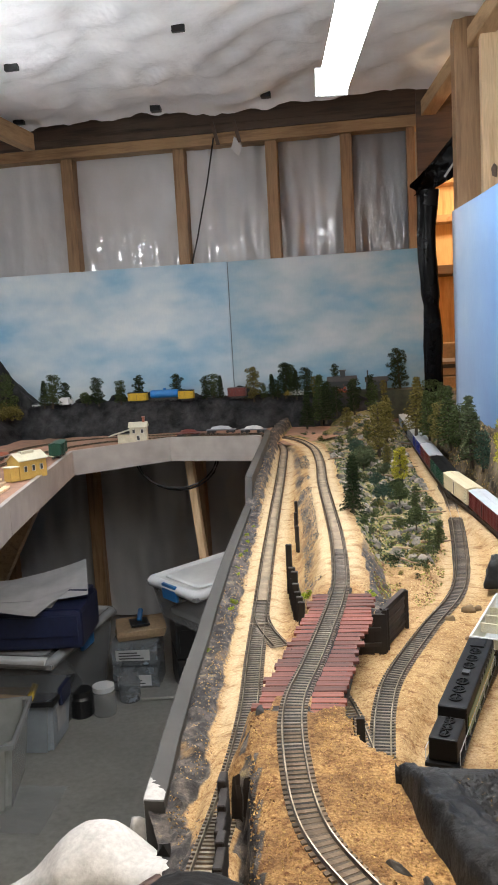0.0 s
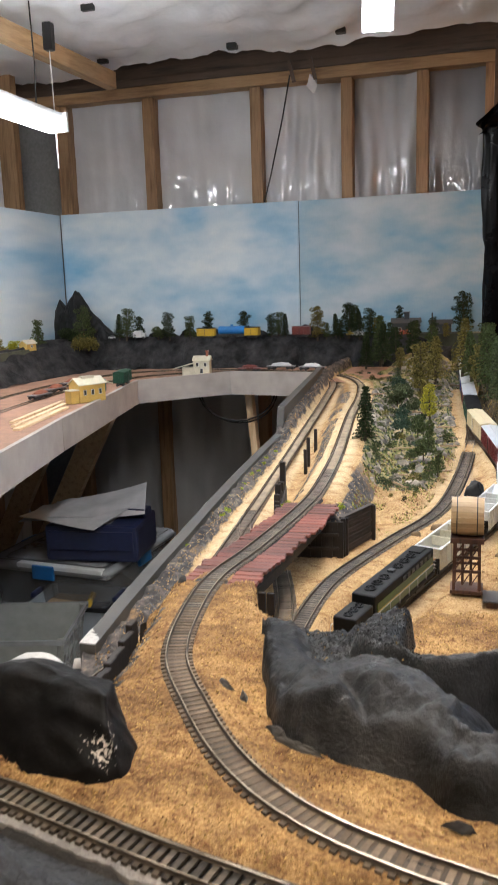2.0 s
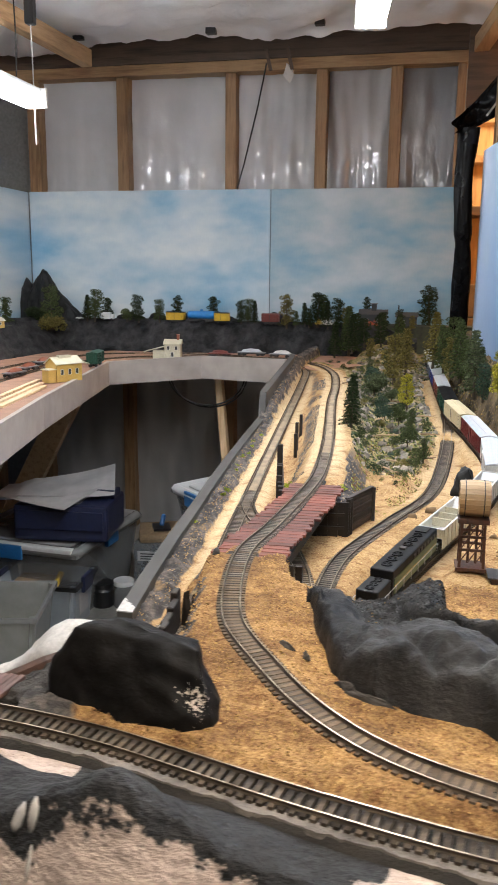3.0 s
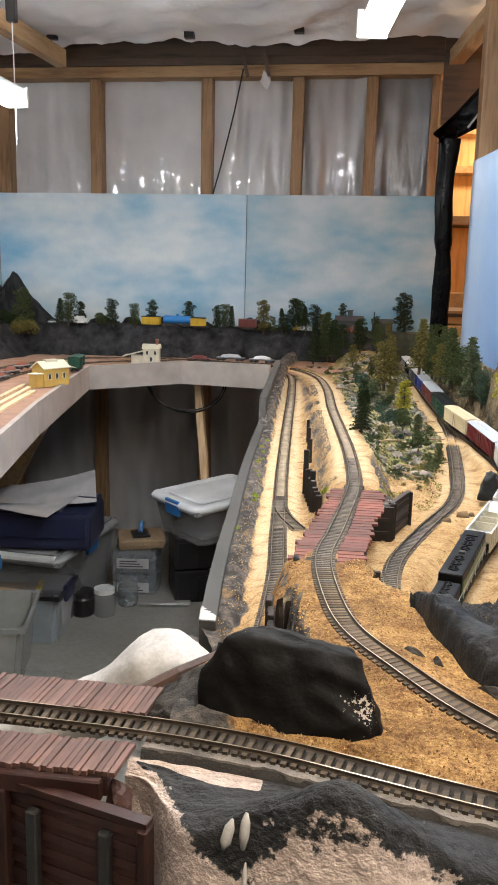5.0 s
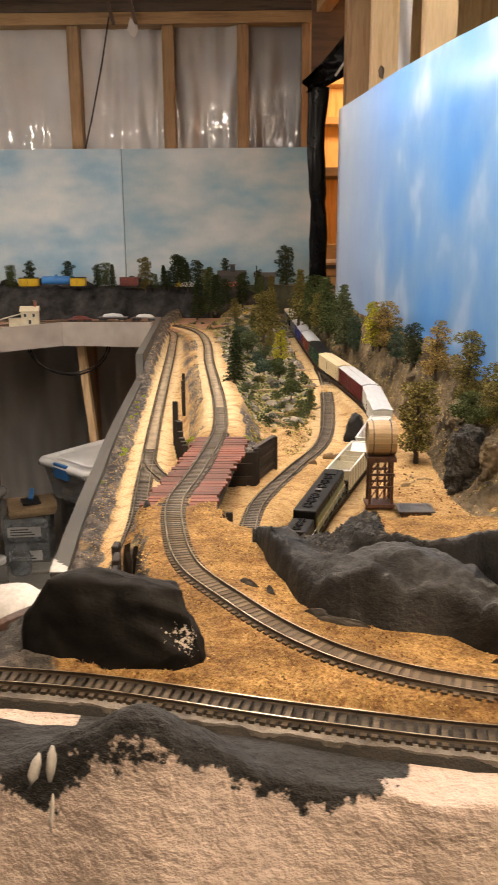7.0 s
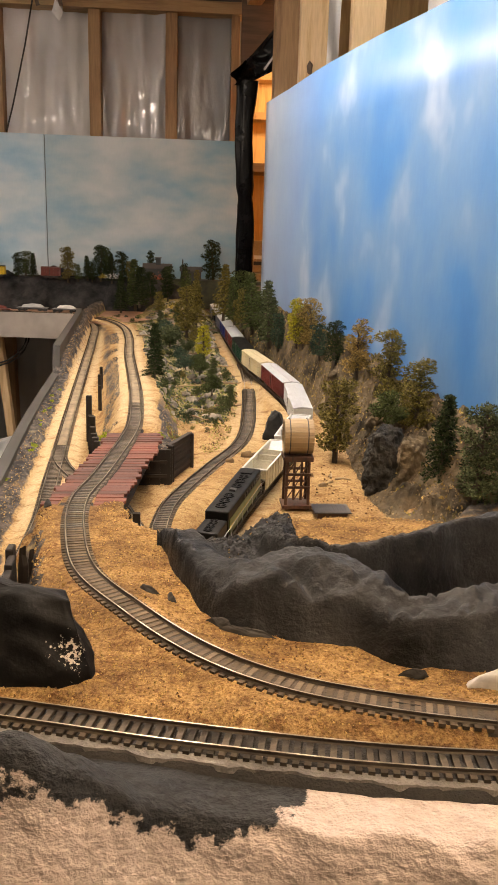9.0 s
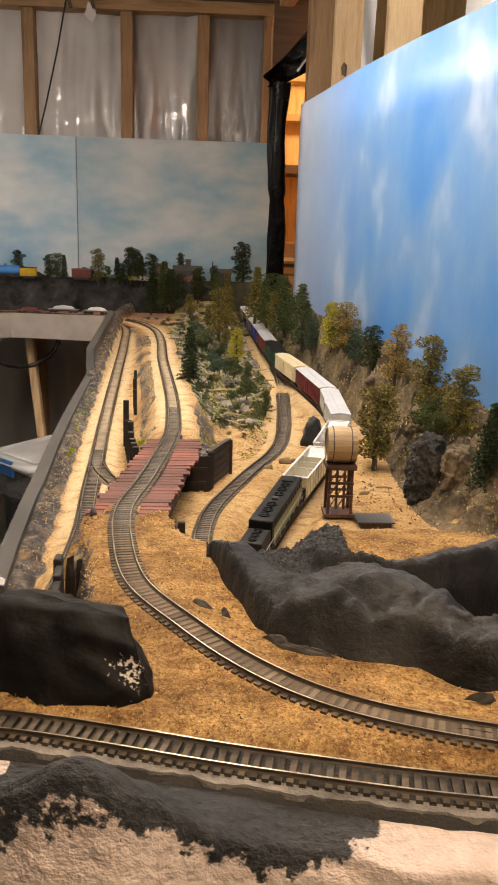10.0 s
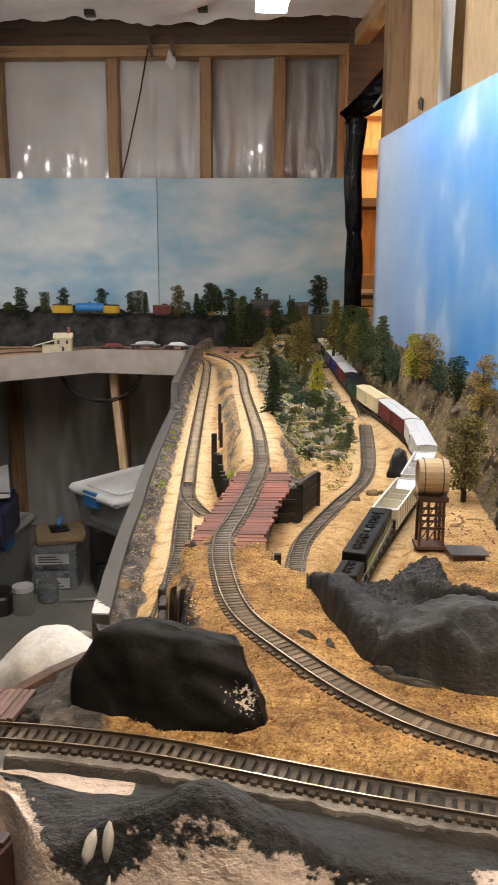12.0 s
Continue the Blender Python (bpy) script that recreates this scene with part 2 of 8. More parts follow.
M = {
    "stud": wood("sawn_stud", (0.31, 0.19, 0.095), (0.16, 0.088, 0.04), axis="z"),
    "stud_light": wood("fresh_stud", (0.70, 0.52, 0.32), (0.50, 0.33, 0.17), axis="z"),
    "plate": wood("sawn_plate", (0.36, 0.225, 0.11), (0.19, 0.105, 0.046), axis="x"),
    "beam": wood("sawn_beam", (0.46, 0.31, 0.17), (0.28, 0.17, 0.08), axis="y"),
    "header": wood("old_header", (0.095, 0.060, 0.038), (0.036, 0.023, 0.016), axis="x"),
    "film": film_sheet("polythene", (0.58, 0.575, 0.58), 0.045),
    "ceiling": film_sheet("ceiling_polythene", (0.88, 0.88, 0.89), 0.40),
    # The polythene again with a lower tint, for the fourth bay
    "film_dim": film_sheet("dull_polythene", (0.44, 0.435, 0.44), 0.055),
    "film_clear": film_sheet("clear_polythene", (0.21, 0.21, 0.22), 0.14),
    # Same sheeting with the under-bench shade put into its tint
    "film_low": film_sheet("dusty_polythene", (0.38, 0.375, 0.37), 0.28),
    "black_film": mat("black_polythene", (0.0025, 0.0025, 0.003), rough=0.26, big=8, fine=30, bump=0.3, depth=0.004, spec=0.09),
    "floor": mat("painted_concrete", (0.27, 0.265, 0.245), (0.165, 0.162, 0.15), 0.33, big=2.6, fine=60, bump=0.12),
    "shed_wall": mat("shed_boards", (0.30, 0.29, 0.28), rough=0.8, big=3, fine=90),
    "sky_north": sky_paint("cloud_paint", 3.1, [(0.32, (0.19, 0.38, 0.55)), (0.42, (0.32, 0.47, 0.59)), (0.51, (0.45, 0.55, 0.62)), (0.62, (0.60, 0.65, 0.67))], 0.55, (2.7, 1, 5.4)),
    # The same cloud pattern with darker, greyer stops for the right panel
    "sky_north_grey": sky_paint("grey_cloud_paint", 3.1, [(0.33, (0.13, 0.32, 0.49)), (0.42, (0.24, 0.39, 0.50)), (0.51, (0.36, 0.46, 0.52)), (0.63, (0.50, 0.55, 0.58))], 0.55, (2.7, 1, 5.4)),
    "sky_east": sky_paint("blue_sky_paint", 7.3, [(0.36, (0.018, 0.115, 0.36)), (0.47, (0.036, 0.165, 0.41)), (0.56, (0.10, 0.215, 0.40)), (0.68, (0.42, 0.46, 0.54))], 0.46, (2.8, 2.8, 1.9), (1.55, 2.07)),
    "seam": mat("board_seam", (0.16, 0.20, 0.23), bump=0),
    "terrain": terrain_paint("scenery_ground"),
    "front": front_paint("unfinished_front"),
    "rock_black": rock_paint("black_rock", (0.008, 0.008, 0.008), (0.028, 0.028, 0.03), 0.0, 0.5),
    "rock_fleck": rock_paint("flecked_black_rock", (0.0038, 0.0034, 0.0033), (0.0115, 0.0100, 0.0094), 0.5, 0.62, (-0.022, 0.296, 0.826), (0.4, 0.0022)),
    "cliff_east": rock_paint("rubble_cliff", (0.018, 0.015, 0.011), (0.23, 0.175, 0.112), 0.0, 0.85, None, (1.0, 0.005)),
    "crag": rock_paint("mottled_crag", (0.006, 0.006, 0.006), (0.065, 0.061, 0.055), 0.0, 0.75, None, (1.0, 0.006)),
    "flake_grey": rock_paint("slate_flake", (0.045, 0.043, 0.042), (0.13, 0.125, 0.12), 0.0, 0.6, None, (0.6, 0.002)),
    "rock_grey": rock_paint("grey_rock", (0.009, 0.0088, 0.009), (0.055, 0.054, 0.055), 0.0, 0.5, None, (0.9, 0.0042)),
    "cliff": rock_paint("slate_cliff", (0.009, 0.009, 0.010), (0.062, 0.059, 0.060), 0.0, 0.8, None, (1.0, 0.008)),
    "rock_tan": rock_paint("tan_cliff", (0.09, 0.06, 0.035), (0.34, 0.24, 0.14), 0.0, 0.8),
    "plaster": mat("white_plaster", (0.53, 0.51, 0.485), (0.42, 0.40, 0.375), 0.7, big=30, fine=260, bump=0.25),
    "rail": mat("rail_side", (0.100, 0.072, 0.046), (0.042, 0.030, 0.021), 0.55, 0.35, big=60, fine=500, bump=0.1),
    "rail_head": mat("nickel_rail_head", (0.46, 0.385, 0.275), (0.15, 0.115, 0.075), 0.34, 1.0, big=45, fine=500, bump=0.1),
    "bed_brown": mat("brown_track_bed", (0.098, 0.071, 0.048), (0.045, 0.033, 0.023), 0.9, big=45, fine=700, bump=0.6, depth=0.0012),
    # Dark beds of the low tracks, also the painted gap shade on the bridge
    "bed_dark": mat("dark_track_bed", (0.016, 0.012, 0.009), (0.006, 0.005, 0.004), 0.9, big=45, fine=700, bump=0.4, depth=0.001),
    "bed_pale": mat("pale_track_bed", (0.35, 0.27, 0.175), (0.18, 0.138, 0.092), 0.9, big=40, fine=700, bump=0.6, depth=0.0012),
    "tie": mat("tie_plastic", (0.19, 0.155, 0.118), (0.09, 0.073, 0.055), 0.6, big=40, fine=600, piece=0.35),
    "tie_sand": mat("ballasted_tie", (0.40, 0.33, 0.25), (0.22, 0.175, 0.13), 0.85, big=25, fine=600, piece=0.2),
    "ballast": mat("grey_ballast", (0.040, 0.034, 0.029), (0.014, 0.012, 0.010), 0.9, big=50, fine=700, bump=0.6, depth=0.0015),
    "ballast_pale": mat("pale_ballast", (0.23, 0.205, 0.18), (0.075, 0.066, 0.058), 0.9, big=60, fine=700, bump=0.7, depth=0.0012),
    "tie_near": mat("oiled_tie", (0.088, 0.067, 0.047), (0.026, 0.020, 0.014), 0.65, big=60, fine=600, piece=0.5, spec=0.2),
    "tie_grey": mat("weathered_tie", (0.165, 0.122, 0.082), (0.075, 0.055, 0.038), 0.8, big=40, fine=600, piece=0.3, spec=0.2),
    "plank_red": wood("red_brown_plank", (0.185, 0.058, 0.040), (0.062, 0.02, 0.015), 0.65, axis="x", piece=0.45, scale=30),
    "plank_brown": wood("brown_plank", (0.15, 0.078, 0.062), (0.07, 0.036, 0.029), 0.6, axis="y", piece=0.3, scale=30),
    "timber_dark": wood("creosoted_timber", (0.0180, 0.0114, 0.0078), (0.0060, 0.0042, 0.0030), 0.7, axis="z", piece=0.3, scale=30),
    "timber_wall": wood("brown_black_plank", (0.0360, 0.0204, 0.0126), (0.0132, 0.0078, 0.0054), 0.65, axis="y", piece=0.35, scale=30),
    "timber_brown": wood("brown_timber", (0.085, 0.036, 0.020), (0.03, 0.015, 0.010), 0.65, axis="z", piece=0.3, scale=30),
    "stave": wood("barrel_stave", (0.40, 0.285, 0.16), (0.23, 0.15, 0.08), 0.55, axis="x", piece=0.16, scale=30),
    "iron": mat("dark_iron", (0.03, 0.03, 0.03), rough=0.5, bump=0.1),
    "brick_brown": mat("brown_girder", (0.052, 0.018, 0.013), (0.024, 0.010, 0.008), 0.5, big=60, fine=400),
    "fascia_white": mat("white_fascia_board", (0.37, 0.322, 0.29), (0.30, 0.26, 0.235), 0.6, big=3, fine=16, bump=0.06),
    "fascia_grey": mat("grey_fascia_board", (0.066, 0.060, 0.052), (0.040, 0.037, 0.033), 0.6, big=8, fine=26, bump=0.1),
    "shelf_turf": mat("shelf_turf", (0.075, 0.075, 0.045), (0.03, 0.032, 0.024), 0.95, big=30, fine=500, bump=0.5),
    "yard": mat("yard_ground", (0.36, 0.20, 0.13), (0.24, 0.14, 0.09), 0.9, big=26, fine=500, bump=0.5),
    "trunk": mat("tree_bark", (0.07, 0.05, 0.032), rough=0.9, big=60, fine=500),
    "lid": mat("white_lid", (0.68, 0.69, 0.69), (0.56, 0.57, 0.58), 0.32, big=4, fine=9, bump=0.03),
    "navy": mat("navy_plastic", (0.014, 0.02, 0.06), (0.010, 0.014, 0.04), 0.4, big=6, fine=60, bump=0.06),
    "blue_clip": mat("blue_latch", (0.02, 0.14, 0.38), rough=0.35, bump=0.05),
    "tub_clear": clear("clear_tub", (0.30, 0.31, 0.32), 0.18, 0.66),
    "tub_milky": clear("milky_tub", (0.46, 0.47, 0.45), 0.22, 0.38),
    "tub_grey": clear("smoky_tub", (0.25, 0.28, 0.31), 0.2, 0.42),
    "black_plastic": mat("black_plastic", (0.012, 0.012, 0.013), rough=0.35, bump=0.08),
    "paper": mat("white_paper", (0.46, 0.46, 0.46), (0.37, 0.37, 0.38), 0.7, big=5, fine=14, bump=0.03),
    "card": mat("brown_card", (0.30, 0.21, 0.12), rough=0.8, big=12, fine=120),
    "yellow_plastic": mat("yellow_plastic", (0.70, 0.46, 0.03), rough=0.4, bump=0.05),
    "tub_blue": clear("blue_grey_tub", (0.34, 0.38, 0.42), 0.3, 0.12),
    "lid_clear": clear("clear_lid", (0.42, 0.43, 0.44), 0.18, 0.4),
    "lamp_body": mat("white_enamel", (0.80, 0.80, 0.79), rough=0.35, bump=0.03),
    "tube": glow("lit_tube", (1.0, 0.975, 0.93), TUBE),
    "tube_corner": glow("lit_corner_tube", (1.0, 0.975, 0.93), TUBE_CORNER),
    "tube_warm": glow("lit_warm_tube", (1.0, 0.82, 0.60), TUBE_FILL),
    "cable": mat("black_cable", (0.012, 0.012, 0.012), rough=0.5, bump=0.05),
    "ply": wood("lit_plywood", (0.62, 0.42, 0.20), (0.46, 0.28, 0.12), axis="z"),
}
for tone, (lo, hi) in {"dark": ((0.010, 0.017, 0.009), (0.042, 0.056, 0.024)), "mid": ((0.022, 0.034, 0.014), (0.088, 0.105, 0.040)), "pale": ((0.035, 0.048, 0.026), (0.11, 0.125, 0.062)),
                       "olive": ((0.05, 0.047, 0.014), (0.20, 0.165, 0.05)), "ochre": ((0.10, 0.068, 0.02), (0.34, 0.235, 0.08)), "yellow": ((0.12, 0.115, 0.01), (0.40, 0.36, 0.035)),
                       "blue": ((0.02, 0.036, 0.026), (0.065, 0.10, 0.068)), "lime": ((0.10, 0.13, 0.01), (0.34, 0.42, 0.03))}.items():
    M["leaf_" + tone] = mat("foam_leaf_" + tone, tuple(c * 1.2 for c in hi), tuple(c * 0.75 for c in lo), 0.9, big=26, fine=600, bump=0.2, island=0.45, spec=0.05)
for tone, col in {"white": (0.70, 0.70, 0.68), "maroon": (0.13, 0.016, 0.018), "cream": (0.66, 0.56, 0.36), "green": (0.012, 0.06, 0.035), "red": (0.15, 0.03, 0.022), "blue": (0.015, 0.03, 0.20), "grey": (0.15, 0.155, 0.17),
                  "black": (0.005, 0.005, 0.0055), "silver": (0.50, 0.52, 0.55), "loco_green": (0.05, 0.10, 0.016), "yellow": (0.62, 0.40, 0.02), "sky": (0.02, 0.20, 0.55), "orange": (0.55, 0.09, 0.02), "gold": (0.55, 0.36, 0.09),
                  "ivory": (0.60, 0.56, 0.42), "roof": (0.075, 0.07, 0.066), "slate": (0.040, 0.042, 0.045), "brick": (0.28, 0.09, 0.05), "hopper": (0.55, 0.56, 0.57)}.items():
    M["car_" + tone] = mat("model_paint_" + tone, col, tuple(c * 0.8 for c in col), 0.55 if tone == "black" else 0.42, big=40, fine=500, bump=0.06, spec=0.2 if tone == "black" else 0.5)


# ---- builders ----
def add_box(bm, x0, x1, y0, y1, z0, z1):
    v = [bm.verts.new((x, y, z)) for x in (x0, x1) for y in (y0, y1) for z in (z0, z1)]
    for f in ((0, 1, 3, 2), (4, 6, 7, 5), (0, 4, 5, 1), (2, 3, 7, 6), (0, 2, 6, 4), (1, 5, 7, 3)):
        bm.faces.new([v[i] for i in f])
    return v


def box(x0, x1, y0, y1, z0, z1, bevel=0.0):
    bm = bmesh.new()
    add_box(bm, x0, x1, y0, y1, z0, z1)
    if bevel:
        bmesh.ops.bevel(bm, geom=bm.edges[:], offset=bevel, segments=2, affect="EDGES", profile=0.6)
    return bm


def add_bar(bm, p0, p1, w, h, up=(0, 0, 1)):
    """A square-cut bar from p0 to p1, w wide across and h deep along up."""
    p0, p1 = Vector(p0), Vector(p1)
    d = (p1 - p0).normalized()
    side = d.cross(Vector(up))
    side = side.normalized() if side.length > 1e-6 else Vector((1, 0, 0))
    u = side.cross(d).normalized()
    v = [bm.verts.new(p + side * sx * w / 2 + u * sz * h / 2) for p in (p0, p1) for sx, sz in ((-1, -1), (1, -1), (1, 1), (-1, 1))]
    for f in ((3, 2, 1, 0), (4, 5, 6, 7), (0, 1, 5, 4), (1, 2, 6, 5), (2, 3, 7, 6), (3, 0, 4, 7)):
        bm.faces.new([v[i] for i in f])


def bar(p0, p1, w, h, up=(0, 0, 1), bevel=0.0):
    bm = bmesh.new()
    add_bar(bm, p0, p1, w, h, up)
    if bevel:
        bmesh.ops.bevel(bm, geom=bm.edges[:], offset=bevel, segments=1, affect="EDGES")
    return bm


def add_tube(bm, pts, radii, seg=8, caps=True):
    """A round tube along points."""
    pts = [Vector(p) for p in pts]
    radii = radii if isinstance(radii, (list, tuple)) else [radii] * len(pts)
    rings = []
    for i, p in enumerate(pts):
        d = (pts[min(i + 1, len(pts) - 1)] - pts[max(i - 1, 0)]).normalized()
        a = d.cross(Vector((0, 0, 1)) if abs(d.z) < 0.9 else Vector((1, 0, 0))).normalized()
        b = d.cross(a)
        rings.append([bm.verts.new(p + (a * math.cos(k * math.tau / seg) + b * math.sin(k * math.tau / seg)) * radii[i]) for k in range(seg)])
    for r, s in zip(rings, rings[1:]):
        for k in range(seg):
            bm.faces.new((r[k], r[(k + 1) % seg], s[(k + 1) % seg], s[k]))
    if caps:
        bm.faces.new(rings[0][::-1])
        bm.faces.new(rings[-1])


def tube(pts, radii, seg=8):
    bm = bmesh.new()
    add_tube(bm, pts, radii, seg)
    return bm


def grid(fn, nu, nv, close=False):
    """A sheet of nu x nv cells; fn(u, v) gives places."""
    bm = bmesh.new()
    vs = [[bm.verts.new(fn(i / nu, j / nv)) for j in range(nv + 1)] for i in range(nu + 1)]
    for i in range(nu):
        for j in range(nv):
            bm.faces.new((vs[i][j], vs[i + 1][j], vs[i + 1][j + 1], vs[i][j + 1]))
    return bm


def thicken(bm, d):
    geom = bmesh.ops.extrude_face_region(bm, geom=bm.faces[:])
    bmesh.ops.translate(bm, verts=[g for g in geom["geom"] if isinstance(g, bmesh.types.BMVert)], vec=d)
    bmesh.ops.recalc_face_normals(bm, faces=bm.faces[:])
    return bm


def hull_rock(points, cuts=3, rough=0.004, scale=40, seed=0.0, soft=0.22):
    """A rock: the hull of some corners, cut fine, rounded and roughened."""
    bm = bmesh.new()
    for p in points:
        bm.verts.new(p)
    res = bmesh.ops.convex_hull(bm, input=bm.verts[:])
    bmesh.ops.delete(bm, geom=list({g for g in res["geom_interior"] + res["geom_unused"] if isinstance(g, bmesh.types.BMVert) and g.is_valid}), context="VERTS")
    bmesh.ops.triangulate(bm, faces=bm.faces[:])
    for k in range(cuts):
        bmesh.ops.subdivide_edges(bm, edges=bm.edges[:], cuts=1, use_grid_fill=True)
        bmesh.ops.triangulate(bm, faces=bm.faces[:])
        if k < 2:
            bmesh.ops.smooth_vert(bm, verts=bm.verts[:], factor=soft, use_axis_x=True, use_axis_y=True, use_axis_z=True)
    bm.normal_update()
    for v in bm.verts:
        p = v.co * scale + Vector((seed, seed * 1.7, 0))
        v.co += v.normal * (noise.noise(p) * rough + noise.noise(p * 2.7) * rough * 0.45 - abs(noise.noise(p * 1.3)) * rough * 0.5)
    return bm


def finish(name, bm, material, smooth=False):
    me = bpy.data.meshes.new(name)
    bmesh.ops.recalc_face_normals(bm, faces=bm.faces[:])
    bm.to_mesh(me)
    bm.free()
    me.materials.append(M[material])
    if smooth:
        me.polygons.foreach_set("use_smooth", [True] * len(me.polygons))
    return me


def thing(name, m, label, category, group="", kind=""):
    ob = new(name)
    ob.empty_display_size = 0.02
    ob.matrix_world = m
    return tagged(ob, label, category, group, kind)


def part(name, bm, material, parent, label="", smooth=False):
    ob = new(name, finish(name, bm, material, smooth))
    ob.parent = parent
    return tagged(ob, label)


def solo(name, bm, material, label, category, group="", kind="", smooth=False):
    return tagged(new(name, finish(name, bm, material, smooth)), label, category, group, kind)


def shared(name, mesh, parent, m):
    ob = new(name, mesh)
    ob.parent = parent
    ob.matrix_basis = m
    return ob


def step(a, b, v):
    t = min(1.0, max(0.0, (v - a) / (b - a)))
    return t * t * (3 - 2 * t)


def table(pairs):
    xs, ys = zip(*pairs)
    return lambda v: float(np.interp(v, xs, ys))


def smooth_line(points, gap=0.0064):
    """A smooth line through points, at even gaps."""
    pts = [Vector(p) for p in points]
    fine = []
    for i in range(len(pts) - 1):
        a, b, c, d = pts[max(i - 1, 0)], pts[i], pts[i + 1], pts[min(i + 2, len(pts) - 1)]
        for k in range(24):
            t = k / 24
            fine.append(0.5 * (2 * b + (c - a) * t + (2 * a - 5 * b + 4 * c - d) * t * t + (3 * b - a - 3 * c + d) * t ** 3))
    fine.append(pts[-1])
    run = np.r_[0, np.cumsum([(q - p).length for p, q in zip(fine, fine[1:])])]
    at = np.arange(0, run[-1], gap)
    return [Vector([float(np.interp(s, run, [p[k] for p in fine])) for k in range(3)]) for s in at]


def heading(line, i):
    d = line[min(i + 1, len(line) - 1)] - line[max(i - 1, 0)]
    return math.degrees(math.atan2(d.y, d.x)), d.normalized()


# ---- plan of the layout ----
UP = [(0.42, 0.222, 0.816), (0.30, 0.232, 0.816), (0.20, 0.2485, 0.816), (0.13, 0.2675, 0.816), (0.082, 0.291, 0.816), (0.042, 0.3265, 0.816), (0.005, 0.376, 0.816), (-0.034, 0.443, 0.815), (-0.054, 0.532, 0.813),
      (-0.062, 0.62, 0.810), (-0.054, 0.71, 0.806), (-0.046, 0.80, 0.804), (-0.038, 0.90, 0.803), (-0.036, 1.0, 0.802), (-0.048, 1.2, 0.801), (-0.068, 1.41, 0.80), (-0.096, 1.69, 0.80), (-0.12, 2.0, 0.80),
      (-0.16, 2.27, 0.80), (-0.24, 2.47, 0.80), (-0.40, 2.60, 0.80)]
LEFT = [(-0.104, 0.40, 0.786), (-0.106, 0.47, 0.778), (-0.111, 0.58, 0.760), (-0.119, 0.726, 0.750), (-0.132, 0.866, 0.750), (-0.145, 1.02, 0.750), (-0.163, 1.233, 0.752), (-0.188, 1.585, 0.765), (-0.218, 2.03, 0.785), (-0.246, 2.31, 0.795), (-0.31, 2.46, 0.80)]
RIGHT = [(0.008, 0.56, 0.747), (0.008, 0.651, 0.747), (0.012, 0.747, 0.747), (0.026, 0.827, 0.747), (0.070, 0.962, 0.747), (0.124, 1.12, 0.748), (0.150, 1.35, 0.752), (0.163, 1.60, 0.764), (0.163, 1.78, 0.772)]
SPUR = [(0.004, 0.60, 0.7465), (-0.008, 0.67, 0.7465), (-0.022, 0.735, 0.7465), (-0.048, 0.82, 0.7465)]
TRAIN = [(0.053, 0.56, 0.733), (0.064, 0.66, 0.733), (0.090, 0.76, 0.733), (0.120, 0.85, 0.734), (0.158, 0.955, 0.738), (0.193, 1.045, 0.744), (0.217, 1.13, 0.750), (0.226, 1.23, 0.756), (0.220, 1.34, 0.762), (0.197, 1.49, 0.769),
         (0.170, 1.66, 0.773), (0.157, 1.87, 0.777), (0.145, 2.13, 0.781), (0.134, 2.39, 0.785), (0.122, 2.70, 0.79)]
NEAR = [(-0.40, 0.285, 0.812), (-0.30, 0.286, 0.812), (-0.218, 0.284, 0.812), (-0.17, 0.282, 0.812), (-0.12, 0.278, 0.812), (-0.069, 0.270, 0.812), (-0.021, 0.258, 0.812), (0.024, 0.246, 0.812), (0.067, 0.236, 0.812), (0.13, 0.223, 0.812), (0.20, 0.214, 0.812), (0.32, 0.205, 0.812)]
edge_x = table([(0.30, -0.145), (0.42, -0.142), (0.50, -0.150), (0.55, -0.174), (0.63, -0.183), (0.69, -0.191), (0.78, -0.198), (0.90, -0.207), (1.044, -0.220), (1.237, -0.235), (1.50, -0.252), (1.66, -0.261), (2.25, -0.290), (2.38, -0.305)])
edge_z = table([(0.3, 0.757), (1.60, 0.758), (1.72, 0.796), (2.25, 0.830), (2.4, 0.830)])
sky_x = table([(0.10, 0.56), (0.40, 0.53), (0.70, 0.49), (0.95, 0.44), (1.19, 0.385), (1.34, 0.35), (1.62, 0.30), (1.87, 0.263), (2.07, 0.226), (2.2, 0.24), (2.6, 0.34), (3.0, 0.36)])
foot_x = table([(0.5, 0.30), (0.75, 0.285), (0.85, 0.272), (1.09, 0.29), (1.4, 0.282), (1.62, 0.245), (1.87, 0.205), (2.07, 0.18), (2.4, 0.17), (3.0, 0.16)])
up_x = table([(p[1], p[0]) for p in UP[7:]])
left_x = table([(p[1], p[0]) for p in LEFT])
left_z = table([(p[1], p[2]) for p in LEFT])
right_x = table([(p[1], p[0]) for p in RIGHT])
train_x = table([(p[1], p[0]) for p in TRAIN])
train_z = table([(p[1], p[2]) for p in TRAIN])
near_y = table([(p[0], p[1]) for p in NEAR])

# ---- the shed ----
tagged(solo("floor", box(-1.85, 1.6, -1.7, 3.4, -0.12, 0.0), "floor", "painted grey concrete floor, scuffed and dusty", "floor"), kind="structure")
wall_n = tagged(solo("wall_north", box(-1.85, 0.245, 3.13, 3.25, 0.0, 2.1), "shed_wall", "stud wall lined with cloudy polythene", "wall"), kind="structure")
for x, w in ((-1.475, 0.05), (-1.097, 0.045), (-0.660, 0.042), (-0.313, 0.042), (-0.040, 0.042), (0.190, 0.03)):
    part("stud", box(x - w / 2, x + w / 2, 3.035, 3.122, 0.005, 1.826, 0.002), "stud", wall_n, "bare sawn timber stud")
